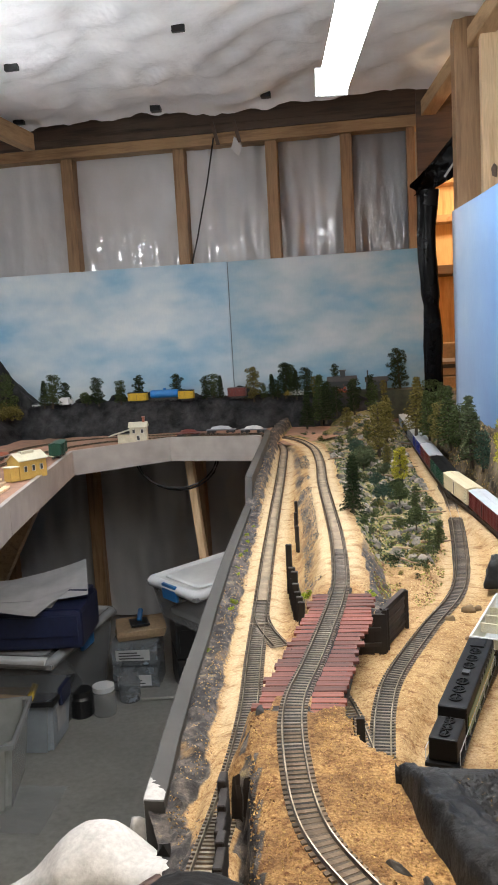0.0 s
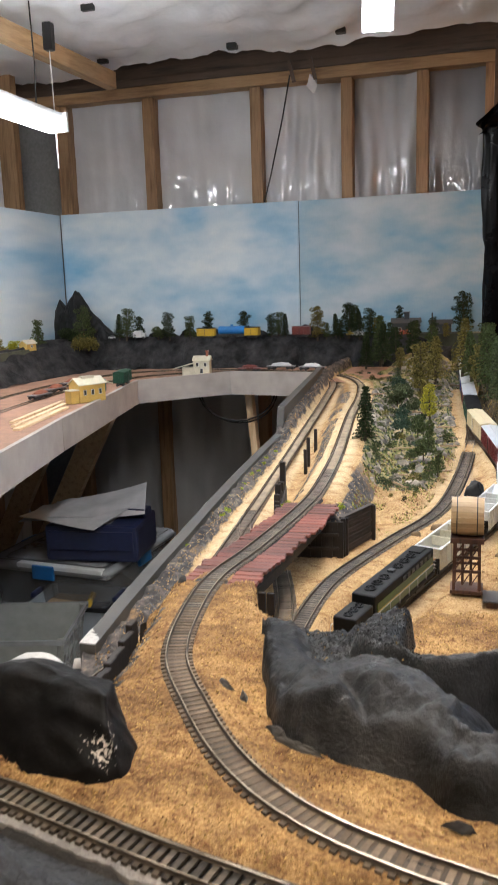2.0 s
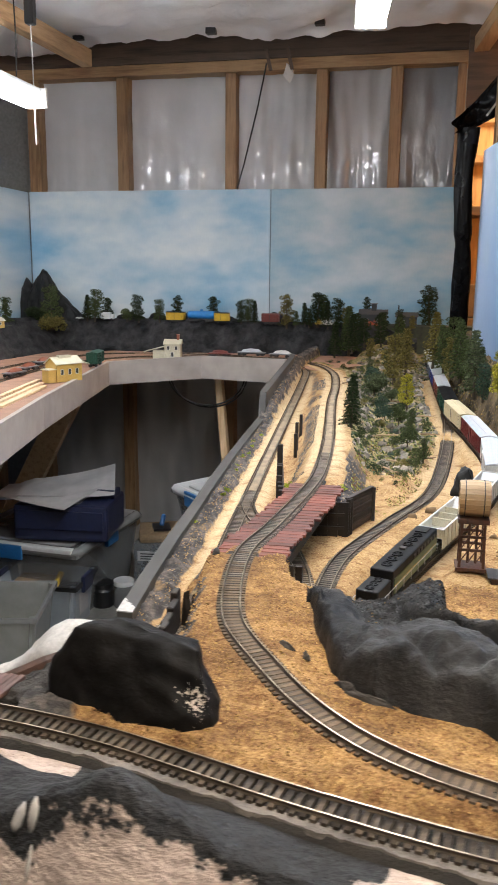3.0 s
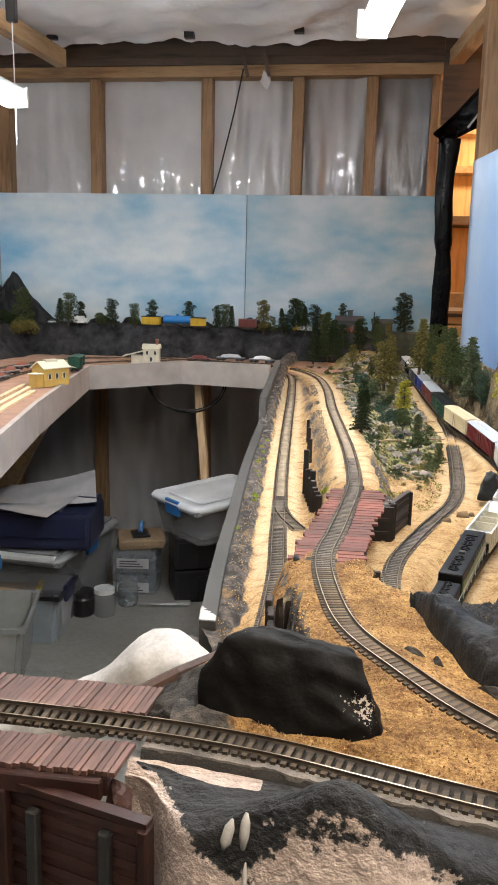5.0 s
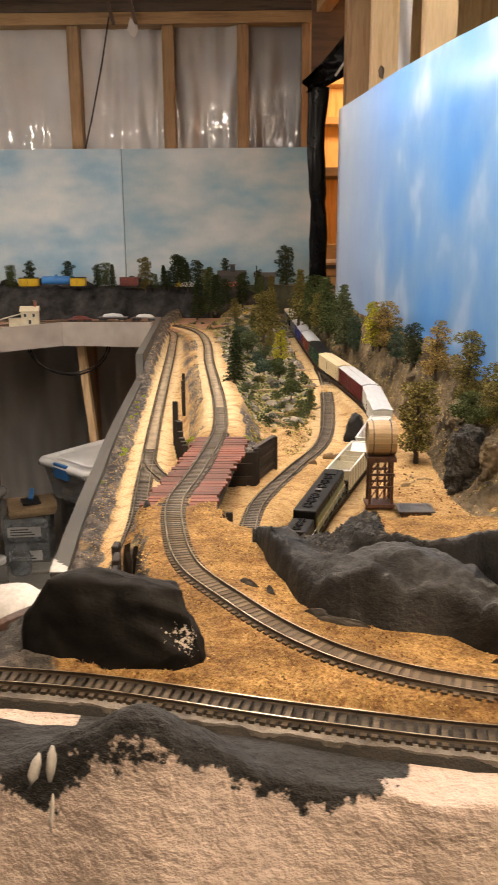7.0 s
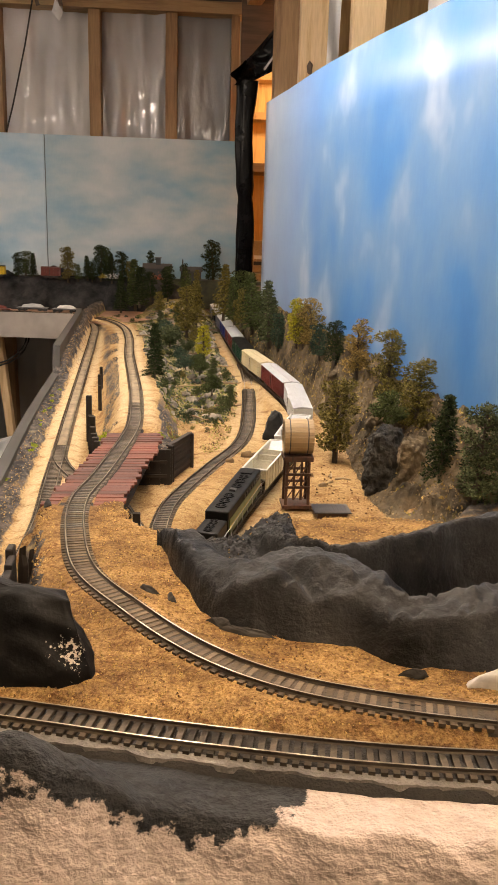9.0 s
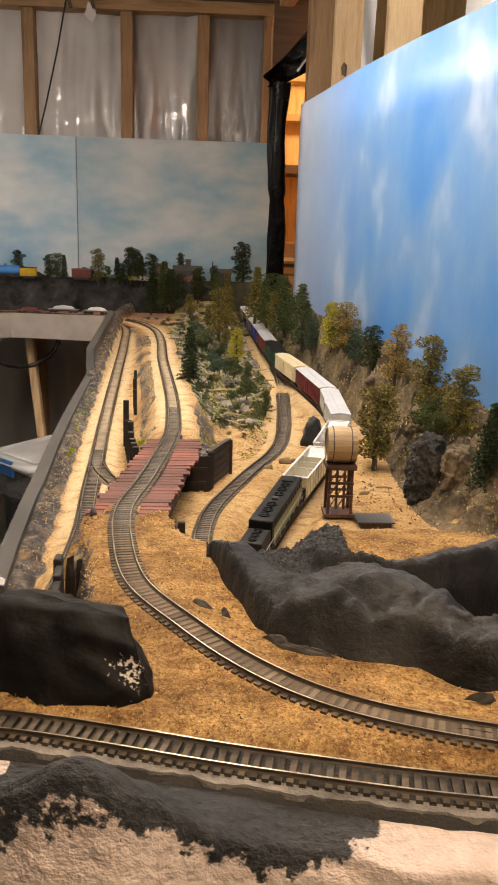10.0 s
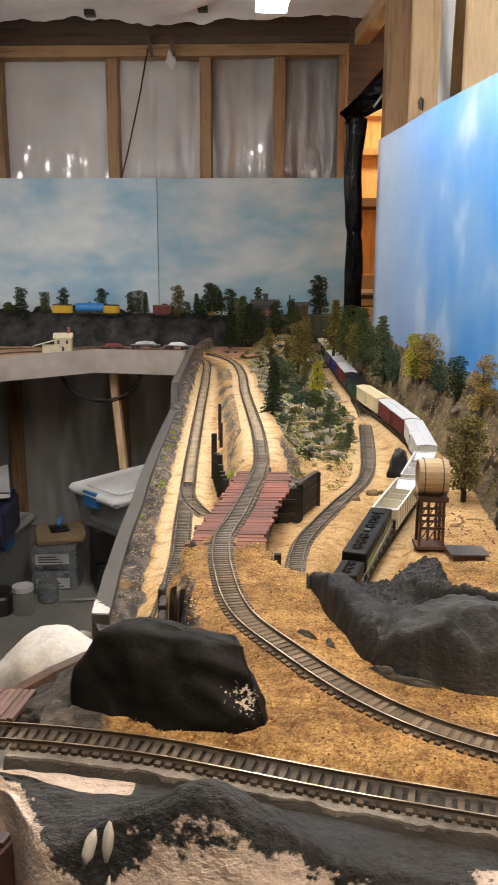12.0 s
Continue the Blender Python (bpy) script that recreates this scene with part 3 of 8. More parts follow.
part("top_plate", box(-1.80, 0.23, 3.028, 3.124, 1.828, 1.868, 0.002), "plate", wall_n, "bare sawn timber plate")
part("header", box(-1.80, 0.23, 3.060, 3.124, 1.872, 2.02, 0.002), "header", wall_n, "dark stained header board")
part("upper_plate", box(-1.80, 0.23, 3.036, 3.058, 1.871, 1.90, 0.002), "header", wall_n)


def bay_sheet(x0, x1, z0, z1, fold, seed):
    def fn(u, v):
        x, z = x0 + (x1 - x0) * u, z0 + (z1 - z0) * v
        d = noise.noise(Vector((x * 9 + seed, seed, z * 1.6))) * fold + noise.noise(Vector((x * 24, seed, z * 4))) * fold * 0.5
        d += noise.noise(Vector((x * 11, z * 11, seed))) * 0.004 + 0.006 * math.sin(v * 3.1)
        d += (0.0030 * noise.noise(Vector((x * 50, seed, z * 26))) + 0.0012 * noise.noise(Vector((x * 95, seed, z * 45)))) * math.exp(-((z - 1.44) / 0.09) ** 2)
        return (x, 3.100 - max(-0.03, min(0.055, d + 0.008)), z)
    return grid(fn, 44, max(12, int((z1 - z0) * 70)))


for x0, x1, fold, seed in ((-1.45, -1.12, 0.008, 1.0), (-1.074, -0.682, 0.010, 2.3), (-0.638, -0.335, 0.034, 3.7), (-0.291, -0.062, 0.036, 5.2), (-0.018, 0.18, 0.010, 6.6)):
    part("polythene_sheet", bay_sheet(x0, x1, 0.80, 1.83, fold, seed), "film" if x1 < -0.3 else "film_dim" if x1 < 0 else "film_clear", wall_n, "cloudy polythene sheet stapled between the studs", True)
    # lower sheets carry a darker tint in place of shade below the deck
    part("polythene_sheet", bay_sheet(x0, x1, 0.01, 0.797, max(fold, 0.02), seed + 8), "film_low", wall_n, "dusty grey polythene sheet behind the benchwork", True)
wall_w = tagged(solo("wall_west", box(-1.85, -1.73, -1.7, 3.12, 0.0, 2.1), "shed_wall", "stud wall lined with cloudy polythene", "wall"), kind="structure")
for y in (2.95, 2.62, 2.2, 1.8, 1.2, 0.6, 0.0, -0.6, -1.2):
    part("stud", box(-1.725, -1.63, y - 0.021, y + 0.021, 0.005, 1.95, 0.002), "stud", wall_w, "bare sawn timber stud")
for y0, y1 in ((2.65, 2.92), (2.23, 2.59), (1.83, 2.17), (1.23, 1.77), (0.63, 1.17), (-1.65, 0.57)):
    part("polythene_sheet", grid(lambda u, v: (-1.70 + 0.02 * noise.noise(Vector((u * 5, v * 3, y0))), y0 + (y1 - y0) * u, 0.01 + 1.93 * v), 12, 16), "film", wall_w, "", True)
wall_e = tagged(solo("wall_east", box(0.90, 1.0, -1.7, 2.6, 0.0, 2.1), "shed_wall", "shed wall behind the layout's backdrop", "wall"), kind="structure")
part("polythene_sheet", grid(lambda u, v: (0.58 + 0.03 * noise.noise(Vector((u * 9, v * 4, 1.5))), -1.6 + 3.55 * u, 0.01 + 1.95 * v), 40, 20), "ceiling", wall_e, "bright white polythene over the wall", True)
tagged(solo("wall_south", box(-1.85, 1.6, -1.8, -1.7, 0.0, 2.1), "shed_wall", "plain back wall of the shed", "wall"), kind="structure")

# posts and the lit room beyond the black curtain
# the far post has the darker stud colour, the two nearer ones the paler
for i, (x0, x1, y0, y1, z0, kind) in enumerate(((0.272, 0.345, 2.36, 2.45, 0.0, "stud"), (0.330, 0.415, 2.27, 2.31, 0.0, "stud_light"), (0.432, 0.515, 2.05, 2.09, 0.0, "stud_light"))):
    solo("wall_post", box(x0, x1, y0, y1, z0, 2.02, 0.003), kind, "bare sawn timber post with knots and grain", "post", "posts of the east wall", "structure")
knot = solo("knot", hull_rock([(0.352, 2.268, 1.50), (0.366, 2.267, 1.492), (0.368, 2.267, 1.525), (0.357, 2.262, 1.535), (0.349, 2.267, 1.52), (0.36, 2.275, 1.51)], 1, 0.001), "header", "dark oval knot in a pale post", "knot", kind="structure")
solo("polythene_strip", grid(lambda u, v: (0.402 + 0.035 * u, 2.26 + 0.01 * math.sin(v * 9 + u * 4), 1.2 + 0.8 * v), 4, 20), "ceiling", "white polythene strip beside a bare post", "plastic sheet", kind="structure", smooth=True)
lit = tagged(solo("annex_wall", box(0.20, 1.5, 3.70, 3.76, 0.0, 2.1), "ply", "warm plywood wall of the next room", "wall"), kind="structure")
solo("annex_front", box(0.46, 1.6, 2.62, 2.67, 0.0, 2.1), "ply", "plywood front wall of the next room", "wall", kind="structure")
solo("annex_partition", box(0.19, 0.215, 3.255, 3.69, 0.0, 2.1), "ply", "warm plywood partition of the next room", "wall", kind="structure")
solo("annex_side", box(1.45, 1.5, 2.6, 3.7, 0.0, 2.1), "ply", "warm plywood side wall of the next room", "wall", kind="structure")
solo("annex_ceiling", box(0.42, 1.6, 2.60, 3.76, 1.98, 2.04), "ply", "plywood ceiling of the next room", "ceiling", kind="structure")
for i in range(2):
    part("purlin", box(0.20, 1.4, 3.60, 3.69, 1.56 + i * 0.16, 1.59 + i * 0.16, 0.003), "beam", lit, "rough timber purlin")
part("lintel", box(0.20, 1.4, 3.50, 3.69, 1.335, 1.372, 0.003), "header", lit, "dark timber lintel")
carton = thing("carton", pose(0.40, 3.45, 0.0), "brown cardboard carton with printed bars on a stack", "box")
part("body", box(-0.14, 0.14, -0.10, 0.10, 0.92, 1.05, 0.004), "card", carton)
part("lower_carton", box(-0.15, 0.15, -0.11, 0.11, 0.0, 0.915, 0.004), "card", carton)
part("print", box(-0.10, 0.05, -0.1015, -0.1, 0.95, 0.965), "black_plastic", carton, "dark printed bar")
part("label", box(-0.10, 0.10, -0.1015, -0.1, 0.975, 0.99), "paper", carton, "pale printed bar")
# made wide enough to block the annex bulb's light above the opening
solo("dark_gable", box(0.205, 0.455, 2.94, 2.96, 1.64, 2.08), "header", "dark boarded gable above the opening", "wall", kind="structure")
bulb = bpy.data.lights.new("annex_bulb", "POINT")
bulb.energy, bulb.color, bulb.shadow_soft_size = 42, (1.0, 0.70, 0.40), 0.05
new("annex_bulb", bulb).location = (0.80, 3.25, 1.75)

# black polythene curtain
curtain = thing("black_curtain", pose(0.205, 2.52, 0.0), "glossy black polythene curtain, bunched and creased", "curtain")


def curtain_fn(u, v):
    z = 0.80 + 0.72 * v
    a = math.tau * u
    r = 0.027 + 0.006 * noise.noise(Vector((math.cos(a) * 2, math.sin(a) * 2, z * 9))) + 0.008 * step(1.40, 1.52, z)
    pinch = 1 - 0.16 * math.exp(-((z - 1.18) / 0.02) ** 2)
    return (0.004 * math.sin(z * 13) - 0.012 * (z - 1.1) + r * math.cos(a) * pinch, 0.5 * r * math.sin(a), z)


part("drape", grid(curtain_fn, 28, 60), "black_film", curtain, "", True)
part("hood", grid(lambda u, v: (-0.045 + 0.125 * u + 0.010 * math.sin(v * 7), -0.03 + 0.05 * math.sin(u * 3.1) + 0.012 * noise.noise(Vector((u * 6, v * 6, 2))), 1.50 + 0.13 * v * (0.35 + 0.65 * u) + 0.05 * u), 18, 14), "black_film", curtain, "folded black polythene hood", True)
part("torn_edge", bar((0.045, -0.045, 1.545), (0.085, -0.045, 1.60), 0.003, 0.006), "paper", curtain, "pale torn edge")

# ceiling of stapled polythene
end_y = table([(-1.85, 3.02), (-1.45, 3.03), (-1.20, 3.00), (-1.14, 2.93), (-0.70, 2.90), (-0.45, 2.99), (-0.26, 2.93), (-0.13, 2.87), (0.22, 2.88), (1.6, 2.9)])


def ceiling_fn(u, v):
    x = -1.80 + 3.2 * u
    y = -1.7 + (end_y(x) + 1.7) * v
    z = 1.925 + 0.020 * noise.noise(Vector((x * 3, y * 3, 0.4))) + 0.034 * abs(noise.noise(Vector((x * 5.5 + y * 2, y * 4, 3.1)))) + 0.011 * abs(noise.noise(Vector((x * 15 - y * 6, y * 13, 1.2))))
    q = x * 0.8 + y * 0.6
    z += 0.020 * abs(noise.noise(Vector((q * 9, (y - x) * 2.2, 6.3)))) + 0.010 * abs(noise.noise(Vector((q * 21, (y - x) * 4.0, 2.3)))) + 0.012 * abs(noise.noise(Vector((x * 2.4, y * 16, 8.1)))) - 0.012
    z -= 0.020 * max(0.0, noise.noise(Vector((x * 4.2, 9, 1)))) * step(2.4, 3.0, y) + 0.012 * math.exp(-((y - end_y(x)) / 0.03) ** 2)
    return (x, y, z)


tagged(new("ceiling", finish("ceiling", grid(ceiling_fn, 150, 170), "ceiling", True)), "wrinkled white polythene ceiling with black staple patches", "ceiling", kind="structure")
tagged(solo("roof_deck", box(-1.85, 1.6, -1.8, 3.25, 2.10, 2.16), "header", "dark boarded roof deck", "roof"), kind="structure")
for x, y, w, h in ((-0.95, 1.73, 0.05, 0.012), (-0.42, 1.62, 0.045, 0.022), (-0.96, 2.28, 0.04, 0.016), (-0.45, 2.18, 0.035, 0.014), (-0.69, 2.86, 0.036, 0.03), (-0.30, 2.84, 0.034, 0.03), (-1.22, 2.92, 0.04, 0.02)):
    z = ceiling_fn((x + 1.8) / 3.2, (y + 1.7) / (end_y(x) + 1.7))[2]
    solo("staple_patch", box(x - w / 2, x + w / 2, y - h / 2, y + h / 2, z - 0.016, z + 0.004, 0.002), "black_plastic", "small black patch holding the polythene", "staple patch", "ceiling patches")
solo("rafter_brace", bar((-1.18, 2.90, 1.865), (-1.30, 1.6, 1.88), 0.042, 0.06, bevel=0.002), "beam", "bare timber brace under the ceiling", "beam", kind="structure")
solo("side_plate", bar((0.235, 3.02, 1.86), (0.40, 1.9, 1.90), 0.05, 0.05, bevel=0.002), "beam", "bare timber plate over the east wall", "beam", kind="structure")


def strip_lamp(m, cord_z, name_label, glass="tube"):
    lamp = thing("strip_lamp", m, name_label, "lamp", "strip lamps")
    part("housing", box(-0.020, 0.020, 0.0, 1.22, 0.013, 0.045, 0.006), "lamp_body", lamp, "white enamel housing")
    part("diffuser", box(-0.03, 0.03, 0.008, 1.212, -0.014, 0.011, 0.008), glass, lamp, "glowing white diffuser")
    for y in (0.0, 1.22):
        part("end_cap", box(-0.034, 0.034, y - 0.006, y + 0.006, -0.012, 0.046, 0.003), "lamp_body", lamp)
    for y in (0.06, 1.1):
        part("cord", tube([(0, y, 0.045), (0.004, y, cord_z * 0.5), (0, y, cord_z)], 0.0022, 6), "cable", lamp, "thin black cord")
    return lamp


strip_lamp(pose(0.108, 0.55, 1.612, 0, 0, 7.2), 0.31, "lit strip lamp hanging under the ceiling on cords")
lamp_w = strip_lamp(pose(-1.12, 1.08, 1.585, 0, 0, -1.2), 0.33, "lit strip lamp hanging by the corner on a plugged cord", "tube_corner")
part("plug", box(-0.014, 0.014, 1.185, 1.215, 0.22, 0.30, 0.006), "black_plastic", lamp_w, "black plug on the cord")
part("pull_string", tube([(0.0, 1.2, 0.22), (0.002, 1.2, 0.05), (0.003, 1.2, -0.12)], 0.0018, 6), "lamp_body", lamp_w, "white pull string")
# guessed lamp, out of view, added as warm fill for the layout's front
strip_lamp(pose(0.16, -0.68, 1.70, 0, 0, 0), 0.20, "lit strip lamp hanging towards the back of the shed", "tube_warm")
part("wall_cord", tube([(-0.52, 3.02, 1.85), (-0.55, 3.015, 1.70), (-0.60, 3.015, 1.50), (-0.63, 3.02, 1.40)], 0.003, 6), "cable", wall_n, "dark cord running down the wall")
for x in (-0.52, -0.44):
    part("hook", bar((x, 3.0, 1.90), (x + 0.02, 3.0, 1.82), 0.012, 0.012), "header", wall_n, "dark bent hook")
part("rag", hull_rock([(-0.46, 3.0, 1.80), (-0.41, 3.0, 1.80), (-0.43, 3.02, 1.77), (-0.44, 2.985, 1.845), (-0.42, 3.01, 1.84)], 2, 0.003), "film", wall_n, "crumpled grey film")

# ---- backdrops ----
sky_n = thing("backdrop_north", pose(0, 0, 0), "hardboard backdrop painted as a cloudy sky", "backdrop", kind="structure")
part("panel", box(-1.495, -0.4965, 3.012, 3.022, 0.80, 1.402, 0.0015), "sky_north", sky_n, "painted cloudy sky panel")
part("panel", box(-0.4935, 0.236, 3.012, 3.022, 0.80, 1.401, 0.0015), "sky_north_grey", sky_n, "sky panel painted with grey clouds")
part("joint", box(-0.4958, -0.4942, 3.0125, 3.021, 0.80, 1.40), "seam", sky_n, "dark joint between the panels")
solo("backdrop_west", thicken(grid(lambda u, v: (-1.497 - 0.10 * u + 0.02 * math.sin(u * 3), 3.008 - 2.3 * u, 0.78 + 0.62 * v), 20, 4), (-0.006, 0, 0)), "sky_north", "hardboard backdrop painted pale cloudy blue", "backdrop", kind="structure", smooth=False)
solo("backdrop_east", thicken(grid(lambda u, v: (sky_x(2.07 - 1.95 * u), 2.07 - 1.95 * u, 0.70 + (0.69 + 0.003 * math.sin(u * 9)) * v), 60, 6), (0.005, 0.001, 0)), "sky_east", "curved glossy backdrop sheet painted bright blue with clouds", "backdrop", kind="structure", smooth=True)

# ---- ground of the layout ----
def hump(x, y):
    return noise.noise(Vector((x * 16, y * 16, 0.7))) * 0.004 + noise.noise(Vector((x * 45, y * 45, 4.2))) * 0.0020 + noise.noise(Vector((x * 80, y * 80, 2.2))) * 0.0007


BACK_EDGE = table([(-0.11, 0.585), (-0.09, 0.61), (-0.020, 0.613), (-0.014, 0.600), (-0.008, 0.572), (0.004, 0.553), (0.022, 0.537), (0.045, 0.50), (0.09, 0.47), (0.105, 0.56), (0.14, 0.615), (0.22, 0.63), (0.30, 0.60), (0.6, 0.6)])


UP_NEAR = np.array([tuple(p) for p in smooth_line(UP, 0.008) if p.y < 1.1])


def ground(x, y):
    """Height and zone (straw, green, rock) of the scenery at a place."""
    low = 0.741 + 0.036 * step(1.1, 2.3, y)
    z, straw, green, rock = low + 0.0022 * noise.noise(Vector((x * 14, y * 9, 0.7))) + 0.0007 * noise.noise(Vector((x * 60, y * 45, 4.2))), 0.0, 0.0, 0.0
    # near upland
    back = BACK_EDGE(x) + 0.006 * noise.noise(Vector((x * 60, 3, 1)))
    m = 1 - step(back - 0.006, back + 0.010, y)
    wall = -0.0725 - 0.155 * (y - 0.39)
    side = step(wall, wall + 0.010, x + 0.003 * noise.noise(Vector((y * 50, 1, 2)))) if y > 0.38 else 1.0
    side = max(side, 1 - step(0.34, 0.39, y))
    top = 0.8085 + hump(x, y) * 0.8 - 0.016 * step(0.07, 0.11, x) * step(0.40, 0.46, y)
    m *= side
    z += (top - z) * m
    straw = m
    if m < 0.9 and m > 0.08:
        rock = 0.9
    # shade of the slot beside the broken boards, painted with the dark rock zone
    if 0.38 < y < 0.54 and wall - 0.004 < x < wall + 0.014:
        rock = 0.95
    if y < 0.37:
        k = (1 - step(-0.112, -0.092, x + 0.006 * noise.noise(Vector((x * 40, y * 40, 3))))) * (1 - step(0.345, 0.37, y))
        straw *= 1 - k
        rock = max(rock, 0.95 * k)
    # left corridor
    if x < -0.075 and y < 1.3:
        lz = left_z(max(y, 0.40)) - 0.0052
        k = 1 - step(0.014, 0.030, abs(x - left_x(max(y, 0.40))))
        z += (lz - z) * k * (1 - m)
    # mound that buries the near end of the low-level line
    if x < -0.06 and 0.50 < y < 0.75:
        top_m = 0.801 + hump(x, y) * 1.2 - 2.8 * max(0.0, -0.099 - x) - 0.5 * max(0.0, y - 0.63)
        k = step(0.515, 0.550, y) * (1 - step(0.655, 0.705, y))
        if top_m > z:
            z += (top_m - z) * k
            straw = max(straw, k)
    # far embankment that carries the bridge line
    if y > 0.93:
        e = step(0.938, 0.952, y)
        d = x - up_x(y)
        wl, wr = 0.034 + 0.01 * step(1.3, 1.9, y), 0.030 + 0.012 * noise.noise(Vector((y * 6, 5, 5)))
        inside = (1 - step(wl - 0.018, wl + 0.036, -d)) if d < 0 else (1 - step(wr - 0.004, wr + 0.05 + 0.02 * step(1.2, 1.6, y), d))
        h = 0.7955 + hump(x, y) * 0.15
        before = z
        z = z + (max(h, z) - z) * inside * e
        if 0.08 < inside < 0.9 and e > 0.5:
            if d < 0:
                rock = 2.6 * inside * (1 - inside) - 0.12 + 0.35 * noise.noise(Vector((x * 30, y * 12, 3)))
            else:
                rock = 0.9 - 0.5 * step(1.05, 1.25, y)
        # green rubble slope between the embankment and the valley line
        if d > 0.03:
            g = step(0.025, 0.05, d) * (1 - step(train_x(y) - 0.055, train_x(y) - 0.030, x)) if y > 1.45 else step(0.03, 0.055, d) * (1 - step(right_x(y) - 0.045, right_x(y) - 0.026, x))
            g *= step(1.02, 1.16, y)
            green = g * step(1.12, 1.3, y)
            z += g * (0.012 * abs(noise.noise(Vector((x * 30, y * 22, 8)))) + 0.010 * noise.noise(Vector((x * 9, y * 9, 2))) + 0.006)
    # ground held by the timber wing wall at the far bridge end
    if 0.86 < y < 1.03 and -0.09 < x < 0.06:
        line = 0.0125 + 0.354 * (y - 0.893)
        k = step(0.884, 0.892, y) * (1 - step(0.955, 1.02, y)) * (1 - step(line - 0.005, line, x)) * step(-0.085, -0.07, x)
        top = 0.7845 - 0.25 * max(0.0, x - 0.005) + hump(x, y) * 0.4
        if top > z and k > 0:
            z += (top - z) * k
            rock = max(rock, 0.8 * k * step(-0.02, 0.0, x))
    # left bank down to the fascia
    ex = edge_x(y)
    wide = 0.014 * step(0.50, 0.62, y) * (1 - 0.3 * step(1.1, 1.9, y))
    b = 1 - step(0.016 + wide, 0.036 + wide + 0.010 * noise.noise(Vector((y * 22, 3, 3))), x - ex)
    if y > 0.42 and b > 0:
        z += (edge_z(y) - 0.006 + 0.009 * noise.noise(Vector((x * 50, y * 40, 6))) + 0.006 * noise.noise(Vector((x * 120, y * 90, 2))) - z) * b * 0.9
        rock = max(rock, 0.80 * step(0.1, 0.6, b) + 0.42 * noise.noise(Vector((x * 40, y * 25, 7))))
        straw *= 1 - b
    # train and valley lines lie level
    for lx, lz, w in ((train_x(y), train_z(y), 0.030 + 0.012 * (1 - step(0.9, 1.05, y))), (right_x(y), train_z(y) - 0.006 if y > 1.5 else 0.748, 0.024)):
        if y > 0.55 and y < 2.75:
            k = (1 - step(w - 0.010, w + 0.010, abs(x - lx))) * (1 - m)
            z += (lz - 0.0052 - z) * k
            green *= 1 - k
    # cliff under the east backdrop
    fx = foot_x(y)
    if x > fx - 0.01 and y > 0.5:
        run = max(0.05, sky_x(y) - fx)
        t = max(0.0, (x - fx) / run)
        crag = noise.noise(Vector((x * 22, y * 17, 1.3))) * 0.016 + abs(noise.noise(Vector((x * 40, y * 35, 7)))) * 0.012
        rise = (0.055 + 0.035 * step(1.0, 1.4, y)) * step(0.0, 0.55, t) + 0.03 * t + crag * step(0.0, 0.3, t)
        z += 0.55 * rise * step(0.60, 0.80, y)
        rock = max(rock, (0.62 + 0.25 * noise.noise(Vector((x * 14, y * 14, 2)))) * step(0.02, 0.25, t) * step(0.60, 0.74, y) * (1 - step(0.7, 1.0, t)))
        green = max(green, 0.50 * step(0.5, 0.8, t) * step(0.6, 0.8, y))
    if y > 2.0 and x > -0.30:
        z += 0.05 * step(2.35, 2.75, y) * step(-0.16, -0.05, x) * (1 - math.exp(-((x - train_x(y)) / 0.05) ** 2))
        green = max(green, step(2.2, 2.4, y) * step(-0.14, -0.06, x))
    # pit at the near bridge end, its shade painted with the dark rock zone
    if -0.035 < x < 0.012 and 0.55 < y < 0.68 and m < 0.3:
        rock = max(rock, 0.95 * step(-0.035, -0.022, x) * (1 - step(0.004, 0.012, x)) * (1 - step(0.645, 0.68, y)))
    if x > 0.125 and 0.33 < y < 0.44:
        z -= 0.035 * step(0.125, 0.15, x) * step(0.335, 0.36, y) * (1 - step(0.415, 0.44, y))
    if y < 0.64:
        d = np.hypot(UP_NEAR[:, 0] - x, UP_NEAR[:, 1] - y)
        i = int(np.argmin(d))
        k = (1 - step(0.016, 0.026, float(d[i]))) * step(-0.14, -0.10, x)
        z += (float(UP_NEAR[i, 2]) - 0.0040 - z) * k
        k = 1 - step(0.017, 0.026, abs(y - near_y(x)))
        z += (0.812 - 0.0090 - z) * k
    return z, straw, green, rock


def terrain_mesh():
    xs = [-0.345 + 0.0058 * i for i in range(165)]
    ys = [0.19 + 0.0056 * i for i in range(190)] + [1.254 + 0.0115 * i for i in range(153)]
    bm = bmesh.new()
    lay = bm.verts.layers.float_color.new("zone")
    rows = []
    for y in ys:
        row = []
        for x in xs:
            ex = edge_x(y)
            inside = ex + 0.002 <= x + 0.0058 and x - 0.006 <= sky_x(y) and y + 0.006 >= near_y(x) - 0.0155
            if not inside:
                row.append(None)
                continue
            xx = max(x, ex + 0.003)
            yy = max(y, near_y(x) - 0.0150)
            z, s, g, r = ground(xx, yy)
            v = bm.verts.new((xx, yy, z))
            pale = 0.0
            if yy > 0.62:
                for lx, on_y in ((up_x(yy), step(0.95, 1.05, yy)), (left_x(yy), step(0.62, 0.75, yy)), (right_x(yy), 0.55 * step(0.95, 1.2, yy)), (train_x(yy), 0.5)):
                    gap = abs(xx - lx)
                    pale = max(pale, on_y * step(0.008, 0.014, gap) * (1 - step(0.020, 0.036, gap)))
            v[lay] = (s, g, r, pale)
            row.append(v)
        rows.append(row)
    for a, b in zip(rows, rows[1:]):
        for i in range(len(xs) - 1):
            q = (a[i], a[i + 1], b[i + 1], b[i])
            if all(q):
                bm.faces.new(q)
    bm.verts.index_update()
    return bm


